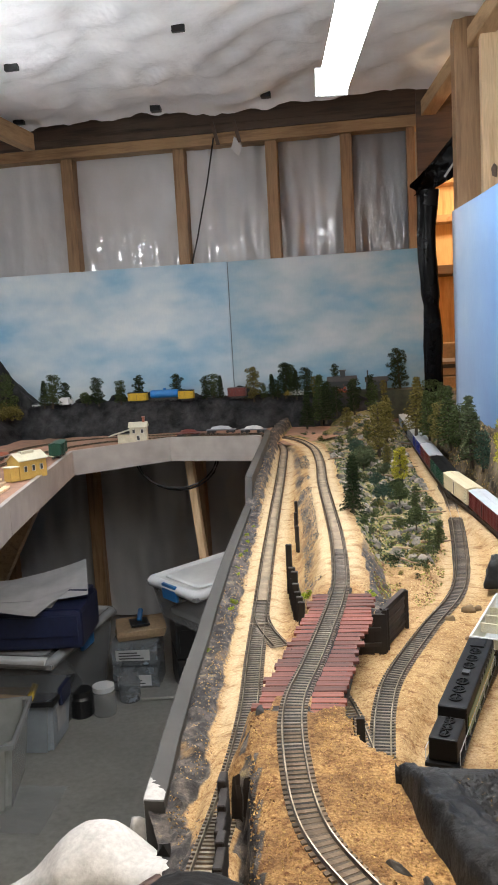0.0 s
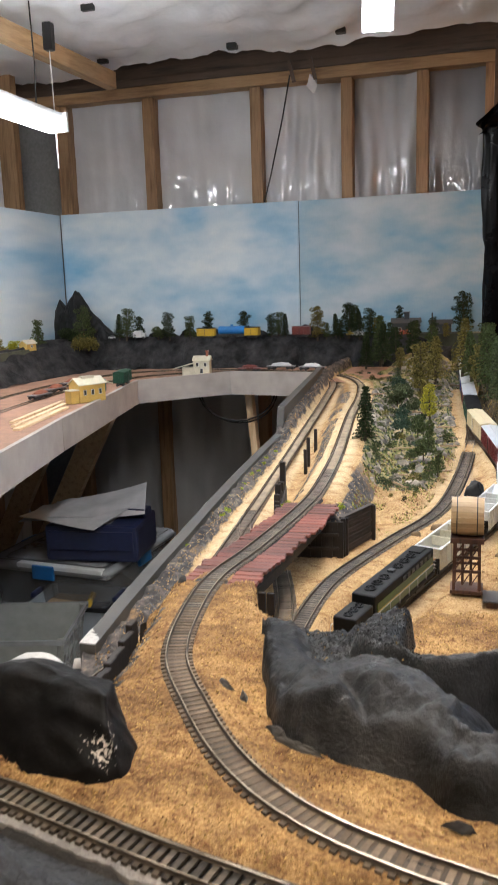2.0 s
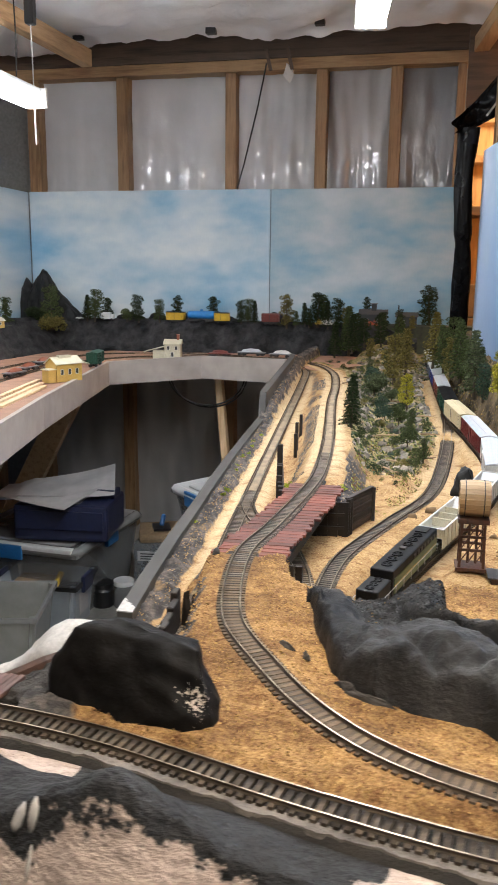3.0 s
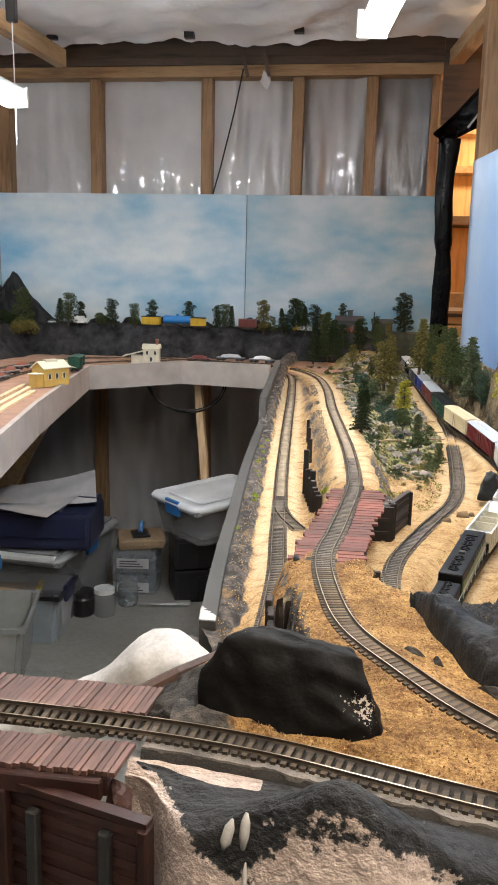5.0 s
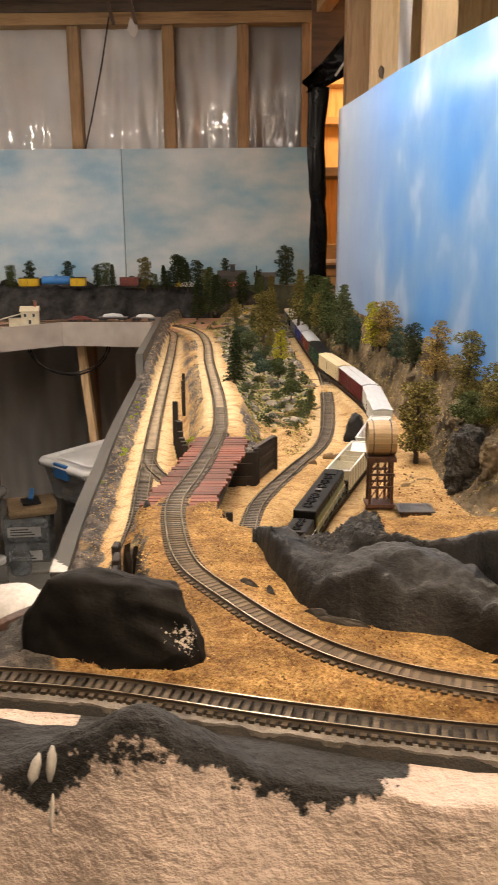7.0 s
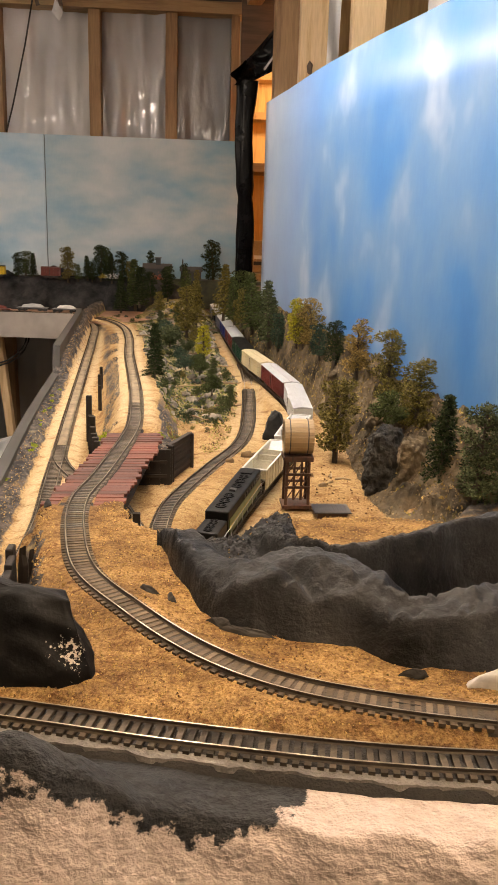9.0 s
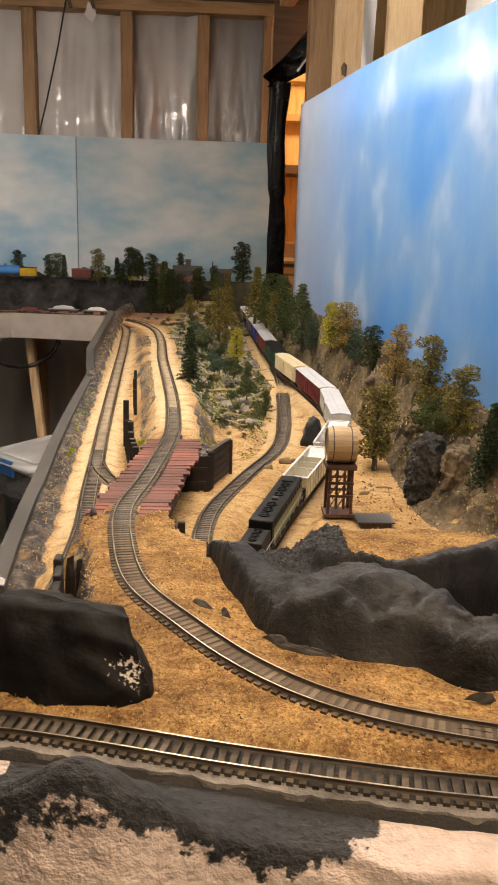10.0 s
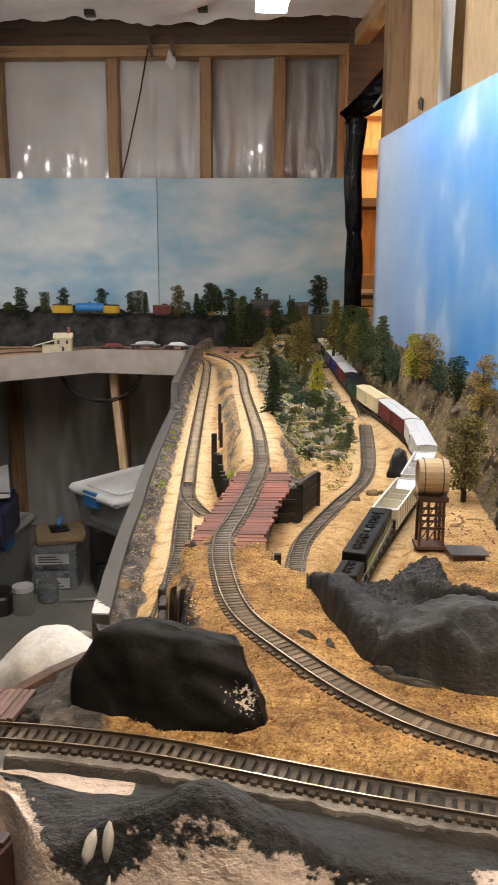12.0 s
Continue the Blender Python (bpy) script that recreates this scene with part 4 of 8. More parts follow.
layout = tagged(new("ground", finish("ground", terrain_mesh(), "terrain", True)), "model scenery of sand, straw turf, rubble and painted plaster", "scenery", kind="structure")
solo("benchwork", grid(lambda u, v: (edge_x(0.45 + 2.0 * u) + 0.016 + (0.30 - edge_x(0.45 + 2.0 * u)) * v, 0.45 + 2.0 * u, 0.66), 10, 3), "beam", "plywood deck under the model scenery", "benchwork", kind="structure")


def front_place(x, d):
    """A place on the unfinished front, d metres of surface out from the roadbed's edge."""
    yt = near_y(x) - 0.0180 - 0.003 * abs(noise.noise(Vector((x * 30, 2, 7))))
    brink = 0.052 - 0.026 * step(-0.03, 0.06, x)
    high = 0.041 * math.exp(-((x + 0.030) / (0.052 if x < -0.030 else 0.040)) ** 2) + 0.004 * math.exp(-((x - 0.02) / 0.03) ** 2)
    out = (min(d, brink) + 0.42 * max(0.0, d - brink)) * (0.25 + 0.75 * step(-0.150, -0.105, x))
    z = 0.8015 + high * math.exp(-((min(d, brink - 0.006) - brink + 0.006) / 0.022) ** 2) - 0.06 * min(d, brink) - 0.90 * max(0.0, d - brink)
    k = step(0.004, 0.020, d)
    rough = 1 - 0.55 * step(brink + 0.01, brink + 0.03, d)
    y = yt - out + k * rough * (0.0035 * noise.noise(Vector((x * 34, d * 40, 2))) + 0.0018 * noise.noise(Vector((x * 95, d * 110, 5))))
    z += k * rough * (0.0030 * noise.noise(Vector((x * 42, d * 60, 9))) + 0.0016 * noise.noise(Vector((x * 120, d * 150, 1))))
    return (x, y, z)


paint_edge = table([(-0.158, 0.000), (-0.145, 0.022), (-0.125, 0.042), (-0.105, 0.062), (-0.085, 0.079), (-0.06, 0.073), (-0.04, 0.072), (-0.015, 0.062), (0.0, 0.054), (0.03, 0.043), (0.06, 0.034), (0.085, 0.022), (0.098, 0.006), (0.106, -0.02), (0.6, -0.03)])
fb = grid(lambda u, v: front_place(-0.156 + 0.646 * u, 0.27 * v), 210, 110)
lay = fb.verts.layers.float_color.new("zone")
fb.verts.ensure_lookup_table()
for k, v in enumerate(fb.verts):
    x, d = -0.156 + 0.646 * (k // 111) / 210, 0.27 * (k % 111) / 110
    edge = paint_edge(x) + 0.006 * noise.noise(Vector((x * 25, 4, 2))) + 0.005 * noise.noise(Vector((x * 70, 4, 6)))
    paint = 0.5 + (edge - d) * 22
    chips = math.exp(-((x + 0.038) / 0.026) ** 2 - ((d - 0.0635) / 0.0075) ** 2) + 0.8 * math.exp(-((x + 0.068) / 0.006) ** 2 - ((d - 0.057) / 0.005) ** 2)
    paint = paint + (0.475 - paint) * min(1.0, chips) if paint > 0.475 else paint
    bare = step(0.010, 0.016, d + 0.003 * noise.noise(Vector((x * 60, 1, 1)))) if x < -0.078 else 1.0
    v[lay] = (max(0.0, min(1.0, paint * bare)), 0, 0, 1)
tagged(new("layout_front", finish("layout_front", fb, "front", True)), "unfinished layout front, black paint over white plaster", "plaster front", kind="structure")

for x, lean, d0, d1, fat in ((-0.0865, -0.0045, 0.051, 0.066, 0.0028), (-0.0795, -0.001, 0.051, 0.067, 0.0025), (-0.0785, 0.000, 0.073, 0.090, 0.0012)):
    pts = [Vector(front_place(x + lean * q, d0 + (d1 - d0) * q)) for q in (0.0, 0.3, 0.65, 1.0)]
    solo("plaster_drip", tube(pts, [fat * 0.35, fat, fat * 1.05, fat * 0.4], 12), "plaster", "dried white plaster drip on the black front", "plaster drip", "plaster drips", smooth=True)

# fascia boards
fas = [Vector((edge_x(y), y, z)) for y, z in ((0.552, 0.757), (0.61, 0.757), (0.65, 0.757), (0.78, 0.757), (0.90, 0.757), (1.05, 0.757), (1.24, 0.757), (1.45, 0.757), (1.658, 0.757), (1.682, 0.812), (1.95, 0.824), (2.25, 0.836), (2.36, 0.836))]
fascia = thing("fascia_inner", pose(0, 0, 0), "grey painted fascia board along the aisle edge", "fascia board", kind="structure")
for name, run in (("board", fas[:9]), ("board", fas[8:])):
    bm = bmesh.new()
    rings = [[bm.verts.new((p.x + dx, p.y, z)) for dx, z in ((0.0, p.z - 0.13), (0.016, p.z - 0.13), (0.016, p.z + 0.002), (0.0, p.z + 0.002))] for p in run]
    for a, b in zip(rings, rings[1:]):
        for k in range(4):
            bm.faces.new((a[k], a[(k + 1) % 4], b[(k + 1) % 4], b[k]))
    bm.faces.new(rings[0][::-1])
    bm.faces.new(rings[-1])
    part(name, bm, "fascia_grey", fascia, "grey painted board")
splash, rings = bmesh.new(), []
for i in range(15):
    y = 0.5535 + 0.0022 * i
    w = 0.0155 * max(0.12, 1 - step(0.3, 1.0, i / 14 + 0.22 * noise.noise(Vector((i * 0.7, 3, 3)))))
    rings.append([splash.verts.new((edge_x(y) + dx, y, z)) for dx, z in ((-0.0006, 0.757 - 0.05 * w / 0.0155), (-0.0006, 0.7596), (w, 0.7596))])
for a, b in zip(rings, rings[1:]):
    for k in range(2):
        splash.faces.new((a[k], b[k], b[k + 1], a[k + 1]))
part("paint_splash", splash, "plaster", fascia, "white plaster splashed on the board's end")


def fascia_run(points, height, name, material, label):
    f = thing(name, pose(0, 0, 0), label, "fascia board", kind="structure")
    for p, q in zip(points, points[1:]):
        p, q = Vector(p), Vector(q)
        d = (q - p).normalized() * 0.0015
        part("board", bar(p + d - Vector((0, 0, height / 2)), q - d - Vector((0, 0, height / 2)), 0.011, height), material, f, "pale painted board")
    return f


fascia_run([(-0.55, 0.60, 0.795), (-0.66, 1.13, 0.795), (-0.77, 1.60, 0.793), (-0.925, 2.395, 0.792), (-0.640, 2.545, 0.806), (-0.318, 2.395, 0.818)], 0.078, "fascia_outer", "fascia_white", "white painted fascia board round the yard")

# north and west decks with their cliffs
deck = bmesh.new()
outer = [(-0.318, 2.40), (-0.640, 2.55), (-0.925, 2.40), (-0.77, 1.60), (-0.66, 1.13), (-0.55, 0.60), (-1.55, 0.60), (-1.50, 3.0), (0.30, 3.0), (0.10, 2.85), (-0.20, 2.30)]
for z in (0.785, 0.770):
    vs = [deck.verts.new((x, y, z + 0.010 * step(-0.9, -0.3, x))) for x, y in outer]
    deck.faces.new(vs if z > 0.78 else vs[::-1])
solo("yard_deck", deck, "yard", "reddish yard ground with rails and sidings", "yard", kind="structure")


def north_cliff(u, v):
    x = -1.50 + 1.58 * u
    back = 0.10 * v
    y = 2.800 + 0.035 * noise.noise(Vector((x * 4, 2, 1))) + back + 0.026 * noise.noise(Vector((x * 13, v * 2.2, 3))) + 0.014 * noise.noise(Vector((x * 34, v * 5, 8))) - 0.12 * step(-1.30, -1.50, x)
    z = 0.785 + 0.122 * step(0, 1, v) ** 0.8 + 0.008 * noise.noise(Vector((x * 22, v * 6, 5))) - 0.05 * step(-0.12, 0.08, x) * v
    return (x, y, z)


solo("cliff_north", grid(north_cliff, 260, 26), "cliff", "dark grey slate cliff below the upper shelf", "cliff", kind="structure", smooth=True)


def west_cliff(u, v):
    y = 2.85 - 1.9 * u
    x = -1.27 - 0.10 * u - 0.09 * v + 0.03 * noise.noise(Vector((y * 5, 1, 4))) + 0.018 * noise.noise(Vector((y * 15, v * 4, 3)))
    return (x, y, 0.785 + 0.115 * v + 0.012 * noise.noise(Vector((y * 9, v * 5, 1))))


solo("cliff_west", grid(west_cliff, 120, 14), "cliff", "dark grey slate cliff below the west shelf", "cliff", kind="structure", smooth=True)
sh = bmesh.new()
add_box(sh, -1.50, 0.30, 2.90, 3.010, 0.80, 0.902)
solo("upper_shelf", sh, "shelf_turf", "turf-covered upper shelf below the backdrop", "shelf", kind="structure")
solo("west_shelf", box(-1.60, -1.37, 0.9, 2.84, 0.86, 0.892), "shelf_turf", "turf-covered shelf below the west backdrop", "shelf", kind="structure")

# ---- tracks ----
tie_bm = box(-0.00108, 0.00108, -0.0118, 0.0118, -0.0042, -0.0026)
TIE = finish("tie", tie_bm, "tie", False)
TIES = {"dark": TIE, "near": finish("tie_near", box(-0.0016, 0.0016, -0.0118, 0.0118, -0.0046, -0.0026), "tie_near"), "grey": finish("tie_grey", box(-0.0017, 0.0017, -0.0118, 0.0118, -0.0046, -0.0026), "tie_grey")}


def track(points, label, singles=lambda p: True, pale=lambda p: "dark", lead=0.0):
    """Two rails on ties along a line; the ties that singles() picks are parts of their own."""
    line = smooth_line(points, 0.0059)
    tr = thing("railway_track", pose(*line[0]), label, "railway track", "model railway tracks")
    base = line[0]
    for side in (-1, 1):
        bm = bmesh.new()
        rings = []
        for i, p in enumerate(line):
            d = heading(line, i)[1]
            n = Vector((-d.y, d.x, 0)).normalized() * (0.0071 + 0.0005) * side
            c = p - base + n
            w = Vector((-d.y, d.x, 0)).normalized()
            rings.append([bm.verts.new(c + w * a + Vector((0, 0, b))) for a, b in ((-0.0010, -0.0026), (0.0010, -0.0026), (0.00035, -0.0018), (0.00048, 0.0), (-0.00048, 0.0), (-0.00035, -0.0018))])
        for a, b in zip(rings, rings[1:]):
            for k in range(6):
                bm.faces.new((a[k], a[(k + 1) % 6], b[(k + 1) % 6], b[k]))
        bm.faces.new(rings[0][::-1])
        bm.faces.new(rings[-1])
        ob = part("rail", bm, "rail", tr, "nickel silver rail with brown sides")
        ob.data.materials.append(M["rail_head"])
        for k in range(len(line) - 1):
            ob.data.polygons[k * 6 + 3].material_index = 1
    rest = bmesh.new()
    for i, p in enumerate(line):
        a, d = heading(line, i)
        if singles(p):
            shared("tie", TIES[pale(p)], tr, pose(*(p - base), 0, 0, a + random.uniform(-1.5, 1.5)))
        else:
            add_bar(rest, p - base + Vector((-d.y, d.x, 0)) * 0.0118 - Vector((0, 0, 0.0036)), p - base - Vector((-d.y, d.x, 0)) * 0.0118 - Vector((0, 0, 0.0036)), 0.0024, 0.002)
    if rest.verts:
        tagged(part("tie_row", rest, "tie_grey", tr, "row of far weathered ties"), kind="stuff")
    else:
        rest.free()
    return tr


bed = bmesh.new()
rings = []
for i in range(90):
    x = -0.150 + 0.0058 * i
    y = near_y(x)
    wob = 0.0012 * noise.noise(Vector((x * 90, 1, 5)))
    rings.append([bed.verts.new((x, y + dy, z)) for dy, z in ((-0.0215 + wob, 0.797), (-0.0170 + wob, 0.8060), (0.0135 + wob, 0.8068), (0.0175, 0.8045))])
for a, b in zip(rings, rings[1:]):
    for k in range(3):
        bed.faces.new((a[k], b[k], b[k + 1], a[k + 1]))
solo("roadbed", bed, "ballast", "grey ballasted roadbed below the long track", "roadbed", kind="structure", smooth=True)
edge_bed, rings = bmesh.new(), []
for i in range(180):
    x = -0.150 + 0.0029 * i
    y = near_y(x)
    wob = 0.0016 * noise.noise(Vector((x * 60, 3, 5))) + 0.001 * noise.noise(Vector((x * 200, 3, 5)))
    rings.append([edge_bed.verts.new((x, y + dy, z)) for dy, z in ((-0.0172 + wob, 0.8040), (-0.0165 + wob, 0.8072 + 0.0004 * wob / 0.001), (-0.0105, 0.8074), (-0.0100, 0.8060))])
for a, b in zip(rings, rings[1:]):
    for k in range(3):
        edge_bed.faces.new((a[k], b[k], b[k + 1], a[k + 1]))
solo("ballast_edge", edge_bed, "ballast_pale", "pale grey ballast along the tie ends", "roadbed", kind="structure")
track(UP, "curved track that climbs over the plank bridge", lambda p: p.y < 1.25 and p.x < 0.20, lambda p: "grey" if p.y < 0.58 + random.uniform(-0.06, 0.06) else "dark")
track(LEFT, "straight low-level track beside the aisle fascia", lambda p: p.y < 1.3, lambda p: "grey" if p.y > 1.06 else "dark")
track(RIGHT, "low track curving below the bridge into a cutting", lambda p: p.y < 1.6)
track(SPUR, "short spur track below the plank bridge")
track(TRAIN, "track under the standing goods train", lambda p: p.y < 0.7)
track(NEAR, "long track that runs onto the brown bridge", lambda p: -0.32 < p.x < 0.32, lambda p: "near")
track([(-0.35, 2.62, 0.800), (-0.66, 2.66, 0.795), (-0.95, 2.56, 0.79), (-1.05, 2.2, 0.79), (-1.0, 1.7, 0.79), (-0.92, 1.2, 0.79)], "yard track along the outer fascia", lambda p: False)
track([(-0.30, 2.55, 0.800), (-0.64, 2.72, 0.795), (-1.05, 2.68, 0.79), (-1.17, 2.3, 0.79), (-1.14, 1.7, 0.79), (-1.08, 1.2, 0.79)], "second yard track below the cliff", lambda p: False)


def track_bed(points, keep, half, sink, material, label):
    """A strip between the ties of a stretch of track: packed ballast, and gap shade on the bridge."""
    line = [p for p in smooth_line(points, 0.006) if keep(p)]
    bm, rows = bmesh.new(), []
    for i, p in enumerate(line):
        d = heading(line, i)[1]
        w = Vector((-d.y, d.x, 0)).normalized()
        lift = 0.0005 * noise.noise(p * 90) + 0.0004 * noise.noise(p * 260)
        rows.append([bm.verts.new(p + w * a + Vector((0, 0, b + (lift if k in (1, 2, 3) else 0)))) for k, (a, b) in enumerate(((-half - 0.004, -0.0070), (-half, -sink), (0, -sink + 0.0002), (half, -sink), (half + 0.004, -0.0070)))])
    for a, b in zip(rows, rows[1:]):
        for k in range(4):
            bm.faces.new((a[k], a[k + 1], b[k + 1], b[k]))
    solo("track_bed", bm, material, label, "roadbed", kind="structure", smooth=True)


track_bed(UP, lambda p: p.y < 0.455, 0.0076, 0.0031, "bed_brown", "brown ballast packed between the near ties")
# on the bridge this strip is only shade between the ties, put in as colour
track_bed(UP, lambda p: 0.45 < p.y < 0.96, 0.0105, 0.0033, "bed_dark", "dark bed below the ties on the bridge")
track_bed(UP, lambda p: p.y > 1.13, 0.0062, 0.0024, "bed_pale", "pale sand packed between the far ties")
track_bed(UP, lambda p: 0.955 < p.y < 1.14, 0.0070, 0.0030, "bed_brown", "brown ballast beyond the bridge")
track_bed(LEFT, lambda p: p.y > 1.06, 0.0062, 0.0024, "bed_pale", "pale sand packed between the low-level ties")
track_bed(LEFT, lambda p: 0.60 < p.y < 1.07, 0.0095, 0.0033, "bed_dark", "dark bed of the low-level turnout track")
track_bed(RIGHT, lambda p: p.y > 0.57, 0.0095, 0.0033, "bed_dark", "dark ballast along the low track")
# the turnout's diverging rails
track([(-0.1465, 1.03, 0.7505), (-0.140, 0.985, 0.7505), (-0.126, 0.94, 0.7505), (-0.106, 0.895, 0.7505)], "diverging leg of the low-level turnout")
part("joiner", box(-0.012, 0.014, -0.0012, 0.0012, 0.0, 0.0010), "tie_sand", thing("track_gap", pose(-0.1405, 0.965, 0.7485, 0, 0, 5), "white plastic gap strip across the turnout", "track part"))

# ---- plank bridge ----
bridge = thing("plank_bridge", pose(-0.05, 0.78, 0.796), "red-brown plank bridge over the low tracks", "bridge")
PLANK = [finish("plank", box(-w / 2, w / 2, -0.0045, 0.0045, -0.0017, 0.0017, 0.0005), "plank_red") for w in (0.070, 0.0735, 0.0775)]
for i in range(34):
    y = 0.609 + 0.0117 * i
    if y > 0.934:
        break
    z = 0.8040 - 0.006 * step(0.61, 0.79, y)
    f = step(0.61, 0.93, y)
    x0, x1 = -0.094 + 0.026 * f, -0.021 + 0.026 * f
    shared("plank", random.choice(PLANK), bridge, pose((x0 + x1) / 2 + 0.05 + random.uniform(-0.0022, 0.0022), y - 0.78, z - 0.796 - 0.001 + random.uniform(-0.0003, 0.0003), random.uniform(-2.0, 2.0), random.uniform(-0.4, 0.4), 2.0 + random.uniform(-1.0, 1.0)))
# dark sheet just below the plank tops, painting the shade of the gaps
gap_sheet, rings = bmesh.new(), []
for y, z in ((0.606, 0.8041), (0.63, 0.8039), (0.66, 0.8027), (0.70, 0.8011), (0.74, 0.7994), (0.77, 0.7984), (0.79, 0.7981), (0.932, 0.7981)):
    f = step(0.61, 0.93, y)
    rings.append([gap_sheet.verts.new((x + 0.05, y - 0.78, zz - 0.796)) for x, zz in ((-0.089 + 0.026 * f, z - 0.003), (-0.089 + 0.026 * f, z), (-0.026 + 0.026 * f, z), (-0.026 + 0.026 * f, z - 0.003))])
for a, b in zip(rings, rings[1:]):
    for k in range(3):
        gap_sheet.faces.new((a[k], b[k], b[k + 1], a[k + 1]))
part("decking_felt", gap_sheet, "bed_dark", bridge, "dark felt showing between the planks")
for x0, x1 in ((-0.082, -0.056), (-0.066, -0.040), (-0.045, -0.02), (-0.028, -0.003)):
    part("girder", bar((x0 + 0.05, -0.17, -0.006), (x1 + 0.05, 0.165, -0.010), 0.006, 0.010), "timber_dark", bridge, "dark stringer beam")
crib = thing("wing_wall", pose(0.0, 0.0, 0.742), "dark planked timber wing wall holding the embankment", "retaining wall")
foot, head = Vector((0.0140, 0.893, 0.0)), Vector((0.0415, 0.972, 0.0))
for k in range(9):
    wob = Vector((0.0006 * (k % 2), 0, 0))
    part("plank", bar(foot + wob + Vector((0, 0, 0.003 + k * 0.0052)), head + wob + Vector((0, 0, 0.003 + k * 0.0050)), 0.0036, 0.0046, bevel=0.0005), "timber_wall", crib)
for p, h in ((foot, 0.050), (foot.lerp(head, 0.08), 0.049), (head, 0.047)):
    part("post", bar(p + Vector((0.0026, -0.0012, -0.004)), p + Vector((0.0026, -0.0012, h)), 0.0056, 0.0056, (0, 1, 0), 0.0006), "timber_dark", crib)
part("cap", bar(foot + Vector((0, 0, 0.0495)), head + Vector((0, 0, 0.0475)), 0.0062, 0.0024), "timber_wall", crib)
wing = thing("abutment_wall", pose(0.0, 0.0, 0.742), "dark timber abutment below the far bridge end", "retaining wall")
for k in range(13):
    x = -0.068 + 0.0068 * k
    part("post", bar((x, 0.878 + 0.0015 * k * 0.5 + 0.001 * (k % 2), -0.004), (x, 0.879 + 0.0015 * k * 0.5, 0.046), 0.0074, 0.005, (0, 1, 0)), "timber_dark", wing)
for z in (0.012, 0.030):
    part("waler", bar((-0.068, 0.8745, z), (0.012, 0.8835, z), 0.004, 0.004), "timber_dark", wing)
near_wing = thing("abutment_wall", pose(-0.03, 0.618, 0.742), "dark timber abutment at the near bridge end", "retaining wall")
for k in range(10):
    part("post", bar((-0.055 + k * 0.0085, 0.004, -0.004), (-0.055 + k * 0.0085, 0.005, 0.052), 0.0068, 0.005, (0, 1, 0)), "timber_dark", near_wing)
piles = thing("pile_wall", pose(0.0, 0.0, 0.742), "dark timber piles along the embankment foot", "retaining wall")
for x, y, h in ((-0.1135, 1.108, 0.072), (-0.1085, 1.082, 0.046), (-0.1050, 1.060, 0.052), (-0.1010, 1.035, 0.044), (-0.0970, 1.011, 0.061), (-0.0945, 0.994, 0.050), (-0.0910, 0.979, 0.044), (-0.0875, 0.965, 0.042), (-0.0840, 0.951, 0.040)):
    part("pile", bar((x, y, -0.006), (x + 0.0005, y, h), 0.0085, 0.0065, (0, 1, 0), 0.0008), "timber_dark", piles)
for z in (0.010, 0.020, 0.030):
    part("board", bar((-0.1095, 1.108, z), (-0.0810, 0.951, z), 0.004, 0.0088), "timber_dark", piles)
for x, y, h in ((-0.125, 1.36, 0.04), (-0.135, 1.48, 0.035), (-0.118, 1.30, 0.03)):
    solo("timber_stake", bar((x, y, 0.75), (x, y, 0.765 + h), 0.006, 0.006, (0, 1, 0), 0.0008), "timber_dark", "dark timber stake in the sand bank", "stake", "stakes")
stump = thing("broken_timbers", pose(-0.092, 0.455, 0.762), "charred broken boards holding the bank beside the cutting", "timber wall")
for k in range(11):
    y = 0.063 - 0.0125 * k
    x, h, w = -0.0125 + 0.0019 * k + random.uniform(-0.001, 0.001), (0.039, 0.034, 0.036, 0.032, 0.034, 0.035, 0.032, 0.035, 0.033, 0.035, 0.033)[k], 0.0125
    part("board", bar((x, y, -0.02), (x + random.uniform(-0.001, 0.001), y, h), 0.006, w + 0.001, (0, 1, 0), 0.0008), "timber_dark", stump)
for k, (x, y, h) in enumerate(((-0.004, 0.068, 0.043), (0.004, 0.070, 0.040))):
    part("board", hull_rock([(x - 0.0045, y - 0.003, 0.0), (x + 0.005, y - 0.004, 0.0), (x + 0.005, y + 0.004, 0.0), (x - 0.0045, y + 0.004, 0.0), (x - 0.003, y, h * 0.94), (x + 0.004, y + 0.001, h)], 2, 0.0015, 120, k + 20), "timber_dark", stump)
solo("rusty_log", tube([(-0.185, 0.325, 0.795), (-0.150, 0.355, 0.806), (-0.118, 0.398, 0.806)], [0.006, 0.0055, 0.005], 8), "timber_brown", "rusty brown log beside the plaster rock", "log")

# ---- brown foreground bridge ----
west = thing("brown_bridge", pose(-0.2, 0.285, 0.806), "brown plank bridge on a dark boarded pier", "bridge")
PLANK_Y = finish("plank", box(-0.00178, 0.00178, -0.020, 0.020, -0.0016, 0.0016, 0.0003), "plank_brown")
for i in range(61):
    x = -0.158 - 0.0039 * i
    for y, ln in ((0.316, 0.85), (0.251, 0.78)):
        ob = shared("plank", PLANK_Y, west, pose(x + 0.2 + random.uniform(-0.0003, 0.0003), y - 0.285 + random.uniform(-0.0012, 0.0012), random.uniform(-0.0003, 0.0003), random.uniform(-0.4, 0.4), 0, random.uniform(-0.4, 0.4) - 6))
        ob.scale = (1, ln, 1)
for y in (-0.045, -0.018, 0.015, 0.043):
    part("beam", bar((-0.22, y, -0.008), (0.038, y, -0.008), 0.008, 0.012, bevel=0.001), "brick_brown", west, "red-brown beam")
part("edge_beam", bar((-0.22, -0.052, -0.0075), (0.036, -0.052, -0.0075), 0.005, 0.012, bevel=0.001), "brick_brown", west, "thick red-brown beam below the plank ends")
